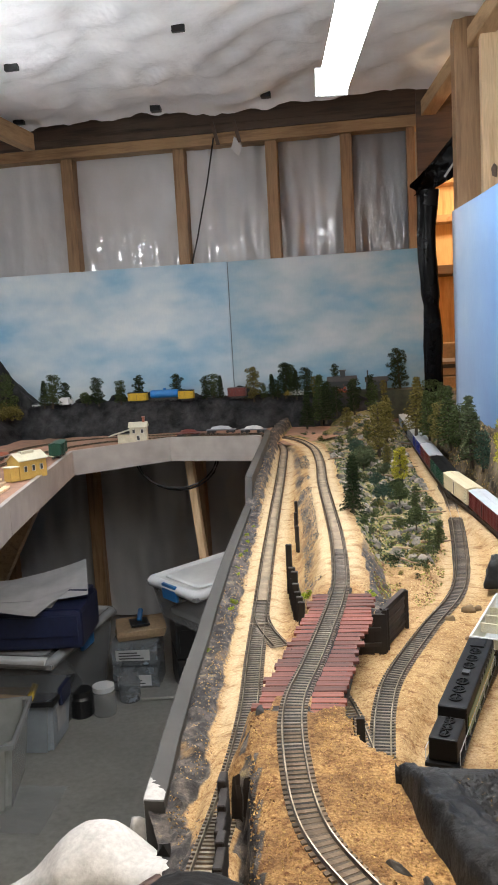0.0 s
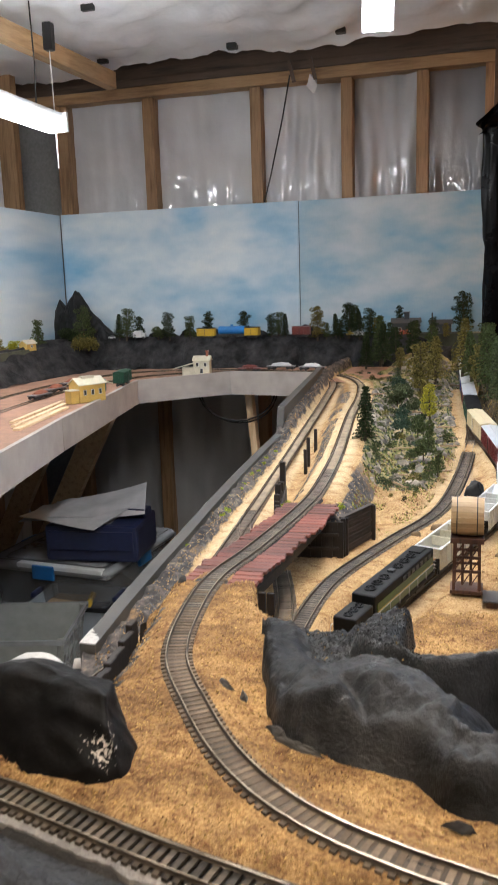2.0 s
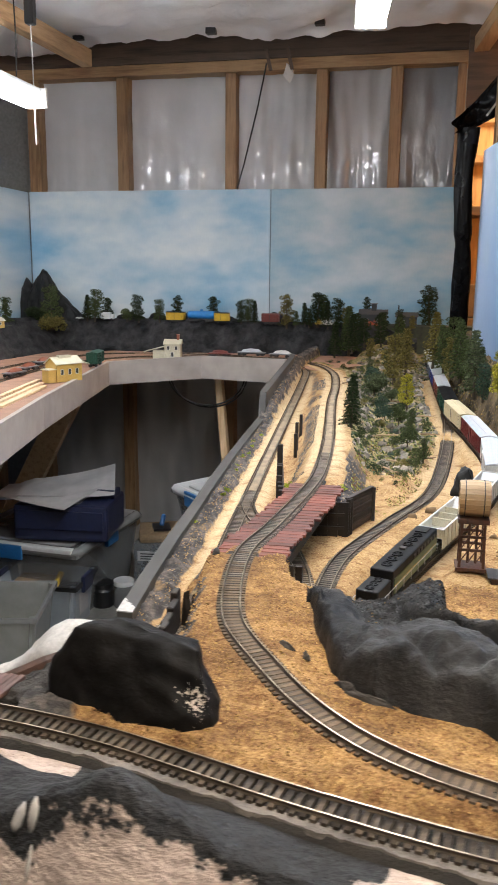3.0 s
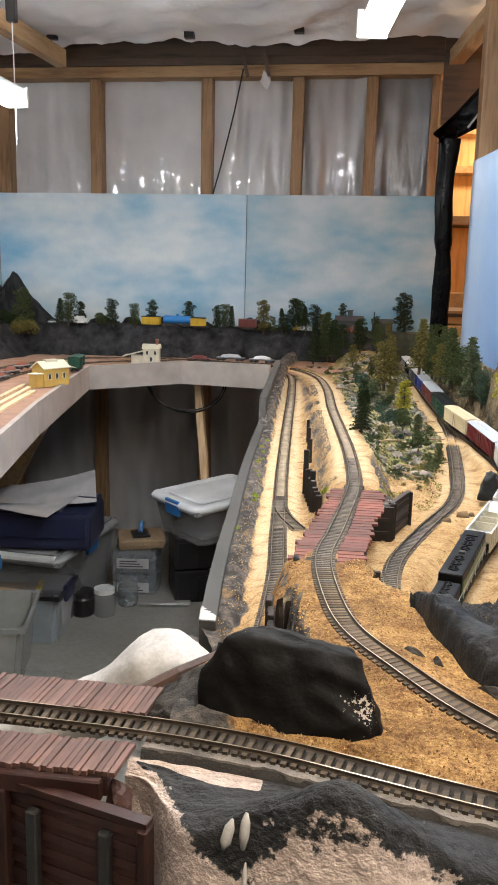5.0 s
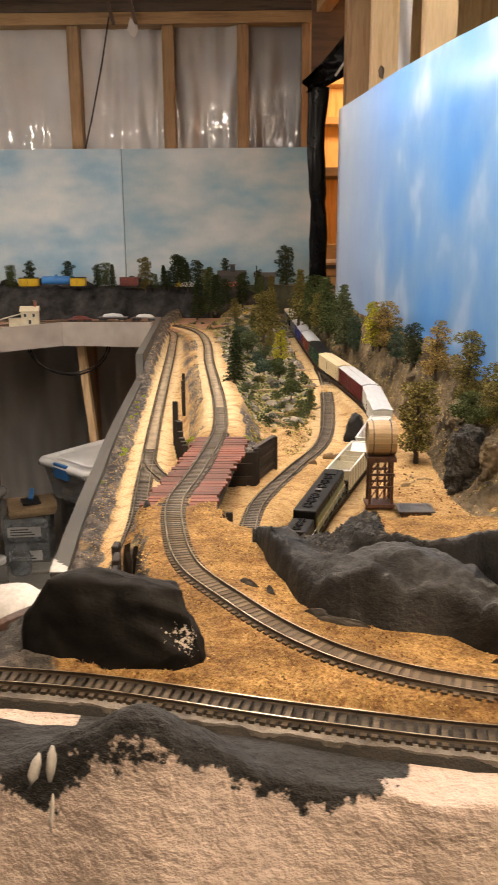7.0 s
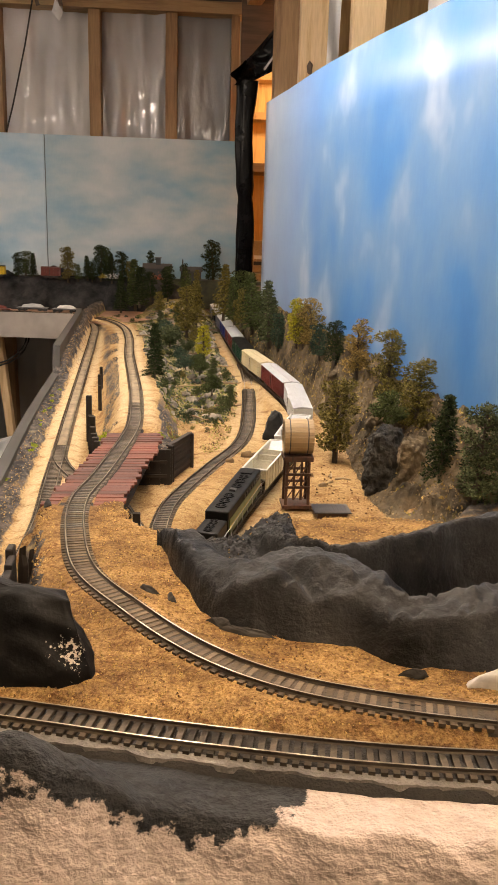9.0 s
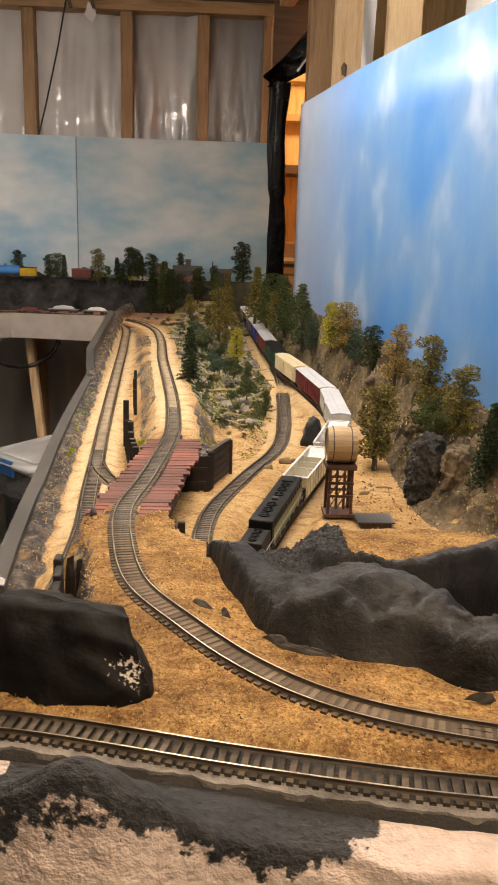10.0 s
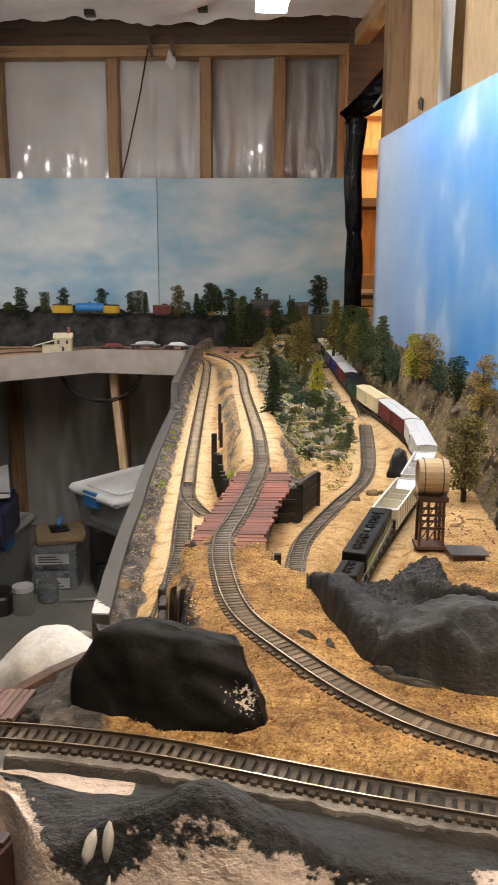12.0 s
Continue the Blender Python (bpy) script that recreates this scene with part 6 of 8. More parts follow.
def diesel(m, label):
    """A hood-type diesel; its front is at minus x."""
    car = thing("diesel_locomotive", m, label, "locomotive", "goods train")
    part("frame", box(-0.110, 0.110, -0.0165, 0.0165, 0.0105, 0.0145, 0.0006), "car_black", car)
    part("fuel_tank", box(-0.022, 0.026, -0.013, 0.013, 0.004, 0.0104, 0.002), "car_black", car)
    hood = box(-0.062, 0.108, -0.0148, 0.0148, 0.0148, 0.0465, 0.0022)
    body = part("long_hood", hood, "car_black", car, "black hood with green sides")
    for s in (-1, 1):
        part("side_panel", box(-0.058, 0.104, s * 0.0151 - 0.0005, s * 0.0151 + 0.0005, 0.017, 0.036), "car_loco_green", body, "green painted side panel")
        part("stripe", box(-0.058, 0.104, s * 0.0154 - 0.0004, s * 0.0154 + 0.0004, 0.0268, 0.0275), "car_yellow", body, "thin yellow stripe")
        g = bmesh.new()
        for k in range(7):
            add_box(g, 0.010 + k * 0.013, 0.018 + k * 0.013, s * 0.0152 - 0.0006, s * 0.0152 + 0.0006, 0.0375, 0.0425)
        part("grilles", g, "iron", body)
    nose = part("front_hood", box(-0.106, -0.064, -0.0138, 0.0138, 0.0148, 0.0375, 0.0022), "car_black", car, "lower dark grey front hood")
    def fan(x, y, z, r, parent):
        bm = bmesh.new()
        for k in range(20):
            a, b = math.tau * k / 20, math.tau * (k + 1) / 20
            for (r0, z0), (r1, z1) in (((r, 0), (r, 0.0014)), ((r, 0.0014), (r * 0.82, 0.0014)), ((r * 0.82, 0.0014), (r * 0.82, 0.0002)), ((r * 0.82, 0.0002), (0.0001, 0.0002))):
                bm.faces.new([bm.verts.new((x + q * math.cos(c), y + q * math.sin(c), z + w)) for q, w, c in ((r0, z0, a), (r0, z0, b), (r1, z1, b), (r1, z1, a))])
        for k in range(4):
            a = math.tau * k / 8
            add_bar(bm, (x - r * 0.8 * math.cos(a), y - r * 0.8 * math.sin(a), z + 0.0009), (x + r * 0.8 * math.cos(a), y + r * 0.8 * math.sin(a), z + 0.0009), 0.0007, 0.0006)
        part("roof_fan", bm, "car_black", parent, "round black roof fan")
    for x in (-0.097, -0.085, -0.073):
        fan(x, 0, 0.0376, 0.0056, nose)
    for x in (-0.044, -0.026, -0.008, 0.030, 0.049, 0.068):
        fan(x, 0, 0.0466, 0.0072, body)
    part("exhaust", box(0.008, 0.016, -0.004, 0.004, 0.0466, 0.0495, 0.0006), "iron", body)
    part("roof_hatch", box(0.080, 0.102, -0.008, 0.008, 0.0466, 0.0484, 0.0006), "car_black", body)
    for s in (-1, 1):
        rail = bmesh.new()
        for k in range(9):
            x = -0.106 + 0.0265 * k
            add_tube(rail, [(x, s * 0.0163, 0.0145), (x, s * 0.0163, 0.0265)], 0.0004, 5)
        add_tube(rail, [(-0.106, s * 0.0163, 0.0262), (0.106, s * 0.0163, 0.0262)], 0.0004, 5)
        part("handrail", rail, "car_silver", car, "thin metal handrail")
    trucks(car, 0.070)
    return car


rail_line = smooth_line(TRAIN, 0.002)


def on_rails(y_mid, length):
    """The pose of a wagon whose middle lies at y_mid, its ends on the rails."""
    i = min(range(len(rail_line)), key=lambda k: abs(rail_line[k].y - y_mid))
    n = int(length * 0.36 / 0.002)
    a, b = rail_line[max(0, i - n)], rail_line[min(len(rail_line) - 1, i + n)]
    d = b - a
    c = (a + b) / 2
    return pose(c.x, c.y, c.z, 0, -math.degrees(math.atan2(d.z, math.hypot(d.x, d.y))), math.degrees(math.atan2(d.y, d.x))) @ Matrix.Diagonal((1, 0.88, 0.9, 1))


diesel(on_rails(0.745, 0.22), "black and green hood diesel standing at the train's head")
open_hopper(on_rails(0.925, 0.15), 0.138, "car_ivory", "car_silver", "empty open hopper with ivory sides and grey inside")
open_hopper(on_rails(1.063, 0.15), 0.120, "car_white", "car_silver", "empty open hopper with white sides")
for y, ln, side, roof, words in ((1.225, 0.170, "white", "silver", "white boxcar with a pale metal roof"), (1.405, 0.170, "maroon", "silver", "dark maroon boxcar with a silver roof"), (1.582, 0.165, "cream", "cream", "cream ribbed boxcar with a cream roof"),
                                 (1.765, 0.185, "green", "black", "dark green boxcar with a black roof"), (1.965, 0.185, "red", "silver", "brown-red boxcar with a silver roof"), (2.155, 0.170, "blue", "silver", "deep blue boxcar with a silver roof"),
                                 (2.335, 0.165, "grey", "silver", "grey boxcar with a silver roof"), (2.505, 0.15, "black", "silver", "black boxcar with a grey roof"), (2.655, 0.13, "grey", "silver", "dusty grey boxcar far down the train")):
    boxcar(on_rails(y, ln), ln, "car_" + side, "car_" + roof, words)

# ---- water tower ----
tower = thing("water_tower", pose(0.168, 0.797, 0.753) @ Matrix.Diagonal((0.87, 0.87, 0.98, 1)), "timber trestle with a lying banded barrel tank", "water tower")
for sx in (-1, 1):
    for sy in (-1, 1):
        part("leg", bar((sx * 0.0155, sy * 0.0135, -0.010), (sx * 0.0145, sy * 0.0125, 0.050), 0.0038, 0.0038, (0, 1, 0)), "timber_brown", tower)
for x in (-0.005, 0.005):
    part("leg", bar((x, -0.0135, 0.002), (x, -0.0125, 0.050), 0.0032, 0.0032, (0, 1, 0)), "timber_brown", tower)
part("sill", box(-0.020, 0.020, -0.017, 0.017, -0.0085, -0.0045), "timber_brown", tower)
for z in (0.018, 0.034):
    for y in (-0.0158, 0.0158):
        part("cross_rail", box(-0.017, 0.017, y - 0.0012, y + 0.0012, z - 0.0015, z + 0.0015), "timber_brown", tower)
for (xa, xb) in ((-0.0155, -0.005), (-0.005, 0.005), (0.005, 0.0155)):
    for z0, z1 in ((0.003, 0.018), (0.018, 0.034), (0.034, 0.050)):
        part("brace", bar((xa, -0.0170, z0), (xb, -0.0170, z1), 0.0012, 0.0014, (0, 1, 0)), "timber_brown", tower)
part("platform", box(-0.020, 0.020, -0.018, 0.018, 0.050, 0.056, 0.0006), "timber_brown", tower)
barrel = part("barrel_head", tube([(-0.0175, 0, 0.0775), (0.0175, 0, 0.0775)], 0.0195, 28), "stave", tower, "round plank barrel head")
for k in range(22):
    a = math.tau * k / 22
    bm = bmesh.new()
    rings = []
    for i in range(7):
        x = -0.0195 + 0.039 * i / 6
        r = 0.0218 - 0.0012 * (x / 0.0195) ** 2
        rings.append([bm.verts.new((x, (r + dr) * math.cos(a + da), 0.0775 + (r + dr) * math.sin(a + da))) for dr, da in ((0, -0.137), (0, 0.137), (-0.002, 0.137), (-0.002, -0.137))])
    for p, q in zip(rings, rings[1:]):
        for j in range(4):
            bm.faces.new((p[j], p[(j + 1) % 4], q[(j + 1) % 4], q[j]))
    bm.faces.new(rings[0][::-1])
    bm.faces.new(rings[-1])
    part("stave", bm, "stave", tower)
for x in (-0.0125, 0.0115):
    bm = bmesh.new()
    for k in range(36):
        a, b = math.tau * k / 36, math.tau * (k + 1) / 36
        q = [(x - 0.0006, 0.0213), (x - 0.0006, 0.0224), (x + 0.0006, 0.0224), (x + 0.0006, 0.0213)]
        for (x0, r0), (x1, r1) in zip(q, q[1:]):
            bm.faces.new([bm.verts.new((xx, rr * math.cos(c), 0.0775 + rr * math.sin(c))) for xx, rr, c in ((x0, r0, a), (x1, r1, a), (x1, r1, b), (x0, r0, b))])
    part("hoop", bm, "iron", tower, "dark iron hoop")
shed = thing("shed_roof", pose(0.206, 0.770, 0.748), "low shed with a flat slate-grey roof", "shed")
part("wall", box(-0.017, 0.018, -0.013, 0.012, -0.010, 0.0), "timber_brown", shed)
part("roof", box(-0.021, 0.022, -0.017, 0.016, 0.0002, 0.0016, 0.0004), "car_roof", shed, "slate-grey roof sheet")
for k in range(9):
    part("roof_board", box(-0.0205 + k * 0.0047, -0.0165 + k * 0.0047, -0.017, 0.016, 0.0017, 0.0021), "car_roof", shed)

# ---- trees ----
def foam(bm, c, r, rng):
    """One irregular clump of foam leaf."""
    pts = [Vector((rng.gauss(0, 1), rng.gauss(0, 1), rng.gauss(0, 0.8))).normalized() * r * rng.uniform(0.6, 1.2) for _ in range(3)]
    a, b, d = pts
    v = [bm.verts.new(c + p) for p in (a, b, d, -a * 0.8, -b * 0.9, -d * 0.7)]
    for f in ((0, 1, 2), (0, 2, 4), (0, 4, 5), (0, 5, 1), (3, 2, 1), (3, 4, 2), (3, 5, 4), (3, 1, 5)):
        bm.faces.new([v[i] for i in f])


def sliver(verts, faces, c, d, ln, w, rng):
    """One needle-shaped scrap of foliage at c, pointing along d."""
    side = d.cross(Vector((rng.gauss(0, 1), rng.gauss(0, 1), rng.gauss(0, 1)))).normalized() * w
    up = d.cross(side).normalized() * w
    b = len(verts)
    verts += [tuple(c + side), tuple(c - side * 0.6 + up), tuple(c - side * 0.5 - up), tuple(c + d * ln)]
    faces += [(b, b + 2, b + 1), (b, b + 1, b + 3), (b + 1, b + 2, b + 3), (b + 2, b, b + 3)]


def tree_proto(tone, shape, seed):
    """A model tree one unit high: 'cone' for firs, 'round' for broadleaves, 'bush' and 'scrub' for shrubs."""
    rng = random.Random(seed)
    t = bpy.data.objects.new("tree", None)
    bm = bmesh.new()
    lean = rng.uniform(-0.03, 0.03)
    top = 0.9 if shape in ("cone", "round") else 0.5
    add_tube(bm, [(0, 0, -0.06), (lean * 0.3, 0, 0.3 * top), (lean, 0.01, 0.95 * top)], [0.026, 0.020, 0.005], 7)
    verts, faces = [], []

    def fuzz():
        return Vector((rng.gauss(0, 1), rng.gauss(0, 1), rng.gauss(0, 1))).normalized()

    def clump(c, r, n, flat=0.8):
        add_tube(bm, [(lean * c.z, 0, max(0.03, c.z - 0.10)), tuple(c)], [0.008, 0.003], 4)
        for _ in range(n):
            d = fuzz()
            p = c + Vector((d.x, d.y, d.z * flat)) * r * rng.uniform(0.30, 1.0) ** 0.5
            sliver(verts, faces, p, (d * 0.9 + fuzz() * 0.7 + Vector((0, 0, 0.15))).normalized(), r * rng.uniform(0.18, 0.42), r * rng.uniform(0.07, 0.14), rng)

    if shape == "cone":
        for k in range(16):
            z = 0.09 + 0.87 * (k / 15) ** 0.95
            tier = (0.225 * (1 - z) ** 0.80 + 0.016) * rng.uniform(0.82, 1.12)
            for b in range(7):
                a = math.tau * (b + 0.5 * (k % 2) + rng.uniform(-0.3, 0.3)) / 7
                reach = tier * rng.uniform(0.70, 1.15)
                out = Vector((math.cos(a), math.sin(a), 0))
                add_tube(bm, [(lean * z, 0, z), tuple(out * reach * 0.8 + Vector((lean * z, 0, z - reach * 0.15)))], [0.006, 0.002], 4)
                for _ in range(24):
                    q = rng.uniform(0.12, 1.0)
                    p = out * reach * q + Vector((lean * z, 0, z + 0.02 - 0.30 * reach * q * q)) + fuzz() * 0.018
                    sliver(verts, faces, p, (out * 0.8 + fuzz() * 0.8 + Vector((0, 0, 0.1))).normalized(), rng.uniform(0.020, 0.042), rng.uniform(0.006, 0.012), rng)
        for _ in range(40):
            sliver(verts, faces, Vector((lean, 0, rng.uniform(0.90, 0.98))) + fuzz() * 0.010, (fuzz() * 0.6 + Vector((0, 0, 1))).normalized(), 0.03, 0.007, rng)
    elif shape == "round":
        for k in range(24):
            z = 0.12 + 0.80 * (k / 23) + rng.uniform(-0.03, 0.03)
            wide = 0.165 * max(0.05, math.sin((0.17 + 0.74 * z) * math.pi)) ** 0.55
            a = k * 2.4 + rng.uniform(-0.5, 0.5)
            c = Vector((lean * z + wide * rng.uniform(0.35, 1.0) * math.cos(a), wide * rng.uniform(0.35, 1.0) * math.sin(a), z))
            clump(c, rng.uniform(0.062, 0.098) * (1.10 - 0.30 * z), 125)
        for k in range(5):
            clump(Vector((lean, 0, 0.22 + 0.16 * k)), 0.085, 60, 1.2)
        clump(Vector((lean, 0, 0.93)), 0.052, 80, 1.2)
    else:
        n, bits = (8, 130) if shape == "bush" else (5, 75)
        for k in range(n):
            a = k * 2.4 + rng.uniform(-0.6, 0.6)
            r = rng.uniform(0.06, 0.30)
            clump(Vector((r * math.cos(a), r * math.sin(a), rng.uniform(0.22, 0.72) - 0.4 * r)), rng.uniform(0.17, 0.27), bits)
    trunk = bpy.data.objects.new("trunk", finish("trunk", bm, "trunk"))
    me = bpy.data.meshes.new("crown")
    me.from_pydata(verts, [], faces)
    me.materials.append(M["leaf_" + tone])
    crown = bpy.data.objects.new("crown", me)
    for o in (trunk, crown):
        o.parent = t
    return t


PROTOS = {}


def tree(x, y, z, h, tone, shape="round", group="trees of the layout"):
    if shape == "bush" and h < 0.032:
        shape = "scrub"
    key = (tone, shape, random.randrange(2))
    if key not in PROTOS:
        PROTOS[key] = tree_proto(tone, shape, len(PROTOS) * 7 + 3)
    p = PROTOS[key]
    kind = {"cone": "fir", "round": "tree", "bush": "shrub", "scrub": "shrub"}[shape]
    ob = thing({"cone": "fir_tree", "round": "tree", "bush": "shrub", "scrub": "shrub"}[shape], pose(x, y, z, random.uniform(-3, 3), random.uniform(-3, 3), random.uniform(0, 360)),
               {"dark": "dark green", "mid": "mid green", "pale": "pale grey-green", "olive": "olive green", "ochre": "ochre yellow", "yellow": "golden yellow", "lime": "bright yellow-green", "blue": "bluish green"}[tone] + " foam model " + kind + " rooted in the scenery", kind, group)
    for o in p.children:
        c = new(o.name.split(".")[0], o.data)
        c.parent = ob
    wide = random.uniform(1.12, 1.32) * (1.0 if shape != "round" else 1.08)
    ob.scale = (h * wide, h * wide, h)
    return ob


for row in ((0.341, 0.800, 0.772, 0.108, "dark", "cone"), (0.366, 0.740, 0.764, 0.122, "pale", "round"), (0.350, 0.950, 0.800, 0.105, "olive", "round"), (0.325, 0.985, 0.800, 0.060, "mid", "bush"), (0.318, 0.930, 0.812, 0.036, "mid", "bush"), (0.340, 1.080, 0.812, 0.118, "olive", "round"),
            (0.317, 1.200, 0.835, 0.098, "ochre", "round"), (0.300, 1.330, 0.833, 0.083, "dark", "round"), (0.288, 1.420, 0.833, 0.068, "blue", "round"), (0.251, 1.000, 0.748, 0.120, "olive", "round"), (0.286, 1.500, 0.846, 0.100, "ochre", "round"),
            (0.259, 1.550, 0.840, 0.100, "yellow", "round"), (0.272, 1.535, 0.840, 0.085, "olive", "round")):
    tree(*row, "trees on the east cliff")
for row in ((0.222, 1.750, 0.815, 0.146, "pale", "cone"), (0.236, 1.82, 0.82, 0.10, "mid", "cone"), (0.198, 1.950, 0.825, 0.146, "mid", "cone"), (0.157, 2.06, 0.835, 0.120, "mid", "cone"), (0.132, 2.20, 0.832, 0.150, "olive", "cone"), (0.215, 1.90, 0.82, 0.115, "mid", "round"),
            (0.175, 2.02, 0.83, 0.105, "olive", "round"), (0.205, 2.30, 0.83, 0.13, "mid", "cone"), (0.235, 1.68, 0.815, 0.085, "blue", "round"), (0.19, 2.5, 0.83, 0.13, "mid", "round")):
    tree(*row, "trees behind the train")
for row in ((0.030, 2.060, 0.80, 0.135, "olive", "round"), (-0.027, 1.409, 0.790, 0.104, "dark", "cone"), (0.072, 1.748, 0.780, 0.082, "yellow", "round"), (0.082, 1.387, 0.765, 0.044, "mid", "bush"), (0.100, 1.260, 0.755, 0.030, "mid", "bush"), (-0.048, 2.230, 0.800, 0.050, "pale", "round"),
            (-0.131, 2.60, 0.83, 0.125, "dark", "cone"), (0.018, 1.689, 0.787, 0.035, "blue", "bush"), (0.045, 1.90, 0.79, 0.050, "olive", "round"), (0.030, 1.55, 0.787, 0.04, "blue", "bush"), (0.06, 1.55, 0.777, 0.05, "mid", "bush"), (-0.01, 1.85, 0.795, 0.06, "pale", "bush"), (0.055, 1.64, 0.78, 0.04, "dark", "bush"), (0.085, 1.50, 0.77, 0.05, "mid", "round"), (0.112, 1.30, 0.755, 0.045, "mid", "round"), (0.035, 1.80, 0.79, 0.035, "pale", "bush"), (0.0, 2.35, 0.80, 0.06, "mid", "round"), (0.055, 2.3, 0.80, 0.13, "olive", "cone"), (-0.06, 2.45, 0.82, 0.07, "olive", "round"), (0.0, 1.97, 0.795, 0.05, "pale", "bush"), (-0.03, 2.08, 0.80, 0.05, "blue", "bush")):
    tree(*row, "trees of the green slope")
rng = random.Random(77)
for _ in range(66):
    y = rng.uniform(1.15, 2.6)
    x = up_x(y) + 0.055 + rng.random() * max(0.02, (train_x(y) - 0.06 if y > 1.45 else right_x(y) - 0.045) - up_x(y) - 0.055)
    tree(x, y, ground(x, y)[0] - 0.001, rng.uniform(0.010, 0.026), rng.choice(("dark", "mid", "mid", "blue", "pale", "olive")), "bush", "low scrub of the green slope")
for row in ((-1.195, 2.865, 0.900, 0.098, "dark", "cone"), (-1.161, 2.86, 0.90, 0.123, "mid", "round"), (-1.125, 2.90, 0.90, 0.090, "dark", "round"), (-1.029, 2.862, 0.90, 0.058, "mid", "bush"), (-0.980, 2.86, 0.900, 0.103, "dark", "round"), (-0.895, 2.86, 0.90, 0.088, "mid", "round"),
            (-0.846, 2.935, 0.90, 0.100, "dark", "round"), (-0.700, 2.93, 0.90, 0.100, "dark", "round"), (-0.577, 2.88, 0.90, 0.088, "dark", "round"), (-0.556, 2.90, 0.90, 0.094, "mid", "round"), (-0.525, 2.88, 0.90, 0.085, "dark", "cone")):
    tree(*row, "trees on the upper shelf")
for row in ((-0.401, 2.87, 0.89, 0.125, "olive", "round"), (-0.333, 2.88, 0.897, 0.084, "dark", "cone"), (-0.286, 2.88, 0.898, 0.125, "dark", "round"), (-0.265, 2.90, 0.898, 0.115, "mid", "round"), (-0.245, 2.86, 0.891, 0.100, "dark", "cone"), (-0.209, 2.88, 0.889, 0.111, "dark", "round"), (-0.155, 2.75, 0.81, 0.165, "mid", "cone"),
            (-0.110, 2.955, 0.93, 0.075, "dark", "round"), (-0.202, 2.72, 0.80, 0.122, "dark", "cone"), (0.122, 2.945, 0.90, 0.150, "dark", "round"), (-1.318, 2.80, 0.875, 0.165, "mid", "round"), (-1.299, 2.77, 0.87, 0.090, "olive", "bush"), (-1.384, 2.82, 0.875, 0.108, "dark", "bush")):
    tree(*row, "trees on the upper shelf")
for row in ((-0.365, 2.86, 0.893, 0.060, "mid", "round"), (-0.315, 2.86, 0.893, 0.070, "dark", "round"), (-0.178, 2.87, 0.889, 0.080, "olive", "round"), (-0.135, 2.86, 0.889, 0.060, "dark", "round"), (-0.045, 2.86, 0.889, 0.065, "mid", "round"), (0.015, 2.87, 0.889, 0.075, "dark", "round"),
            (0.060, 2.86, 0.889, 0.055, "olive", "round"), (-0.10, 2.72, 0.84, 0.100, "dark", "round"), (-0.04, 2.70, 0.845, 0.115, "dark", "round"), (0.02, 2.72, 0.845, 0.100, "mid", "round")):
    tree(*row, "trees on the upper shelf")
for row in ((-1.40, 2.60, 0.885, 0.11, "mid", "round"), (-1.42, 2.35, 0.885, 0.07, "olive", "bush"), (-1.40, 2.1, 0.885, 0.09, "dark", "bush"), (-1.43, 2.48, 0.885, 0.05, "yellow", "bush"), (-1.44, 1.9, 0.885, 0.12, "mid", "round"), (-1.13, 1.75, 0.787, 0.03, "olive", "bush"), (-1.2, 1.95, 0.787, 0.035, "mid", "bush")):
    tree(*row, "plants on the west shelf")
for x, y, s in ((-0.189, 0.875, 0.013), (-0.187, 1.05, 0.015), (-0.184, 1.02, 0.013), (-0.208, 1.215, 0.013), (-0.199, 1.17, 0.012), (-0.212, 1.28, 0.013), (-0.207, 1.31, 0.012), (-0.214, 1.37, 0.013), (-0.223, 1.42, 0.013), (-0.218, 1.48, 0.012), (-0.093, 1.03, 0.019), (-0.091, 1.005, 0.018), (-0.098, 1.065, 0.021), (-0.102, 1.095, 0.018), (-0.076, 0.975, 0.020), (-0.090, 1.045, 0.016), (0.002, 0.960, 0.019)):
    tree(x, y, ground(x, y)[0] - 0.002, s * 0.85, "lime", "bush", "tufts along the bank")

# ---- yard buildings and stock ----
def gable(bm, x0, x1, y0, y1, z, rise, over):
    """A gable roof whose ridge runs along x."""
    ym = (y0 + y1) / 2
    a = [(y0 - over, z - over * 0.5), (ym, z + rise), (y1 + over, z - over * 0.5), (y1 + over, z - over * 0.5 + 0.002), (ym, z + rise + 0.0025), (y0 - over, z - over * 0.5 + 0.002)]
    va = [bm.verts.new((x0 - over, y, zz)) for y, zz in a]
    vb = [bm.verts.new((x1 + over, y, zz)) for y, zz in a]
    for k in range(6):
        bm.faces.new((va[k], va[(k + 1) % 6], vb[(k + 1) % 6], vb[k]))
    for q in ((0, 1, 4, 5), (1, 2, 3, 4)):
        bm.faces.new([va[i] for i in q][::-1])
        bm.faces.new([vb[i] for i in q])


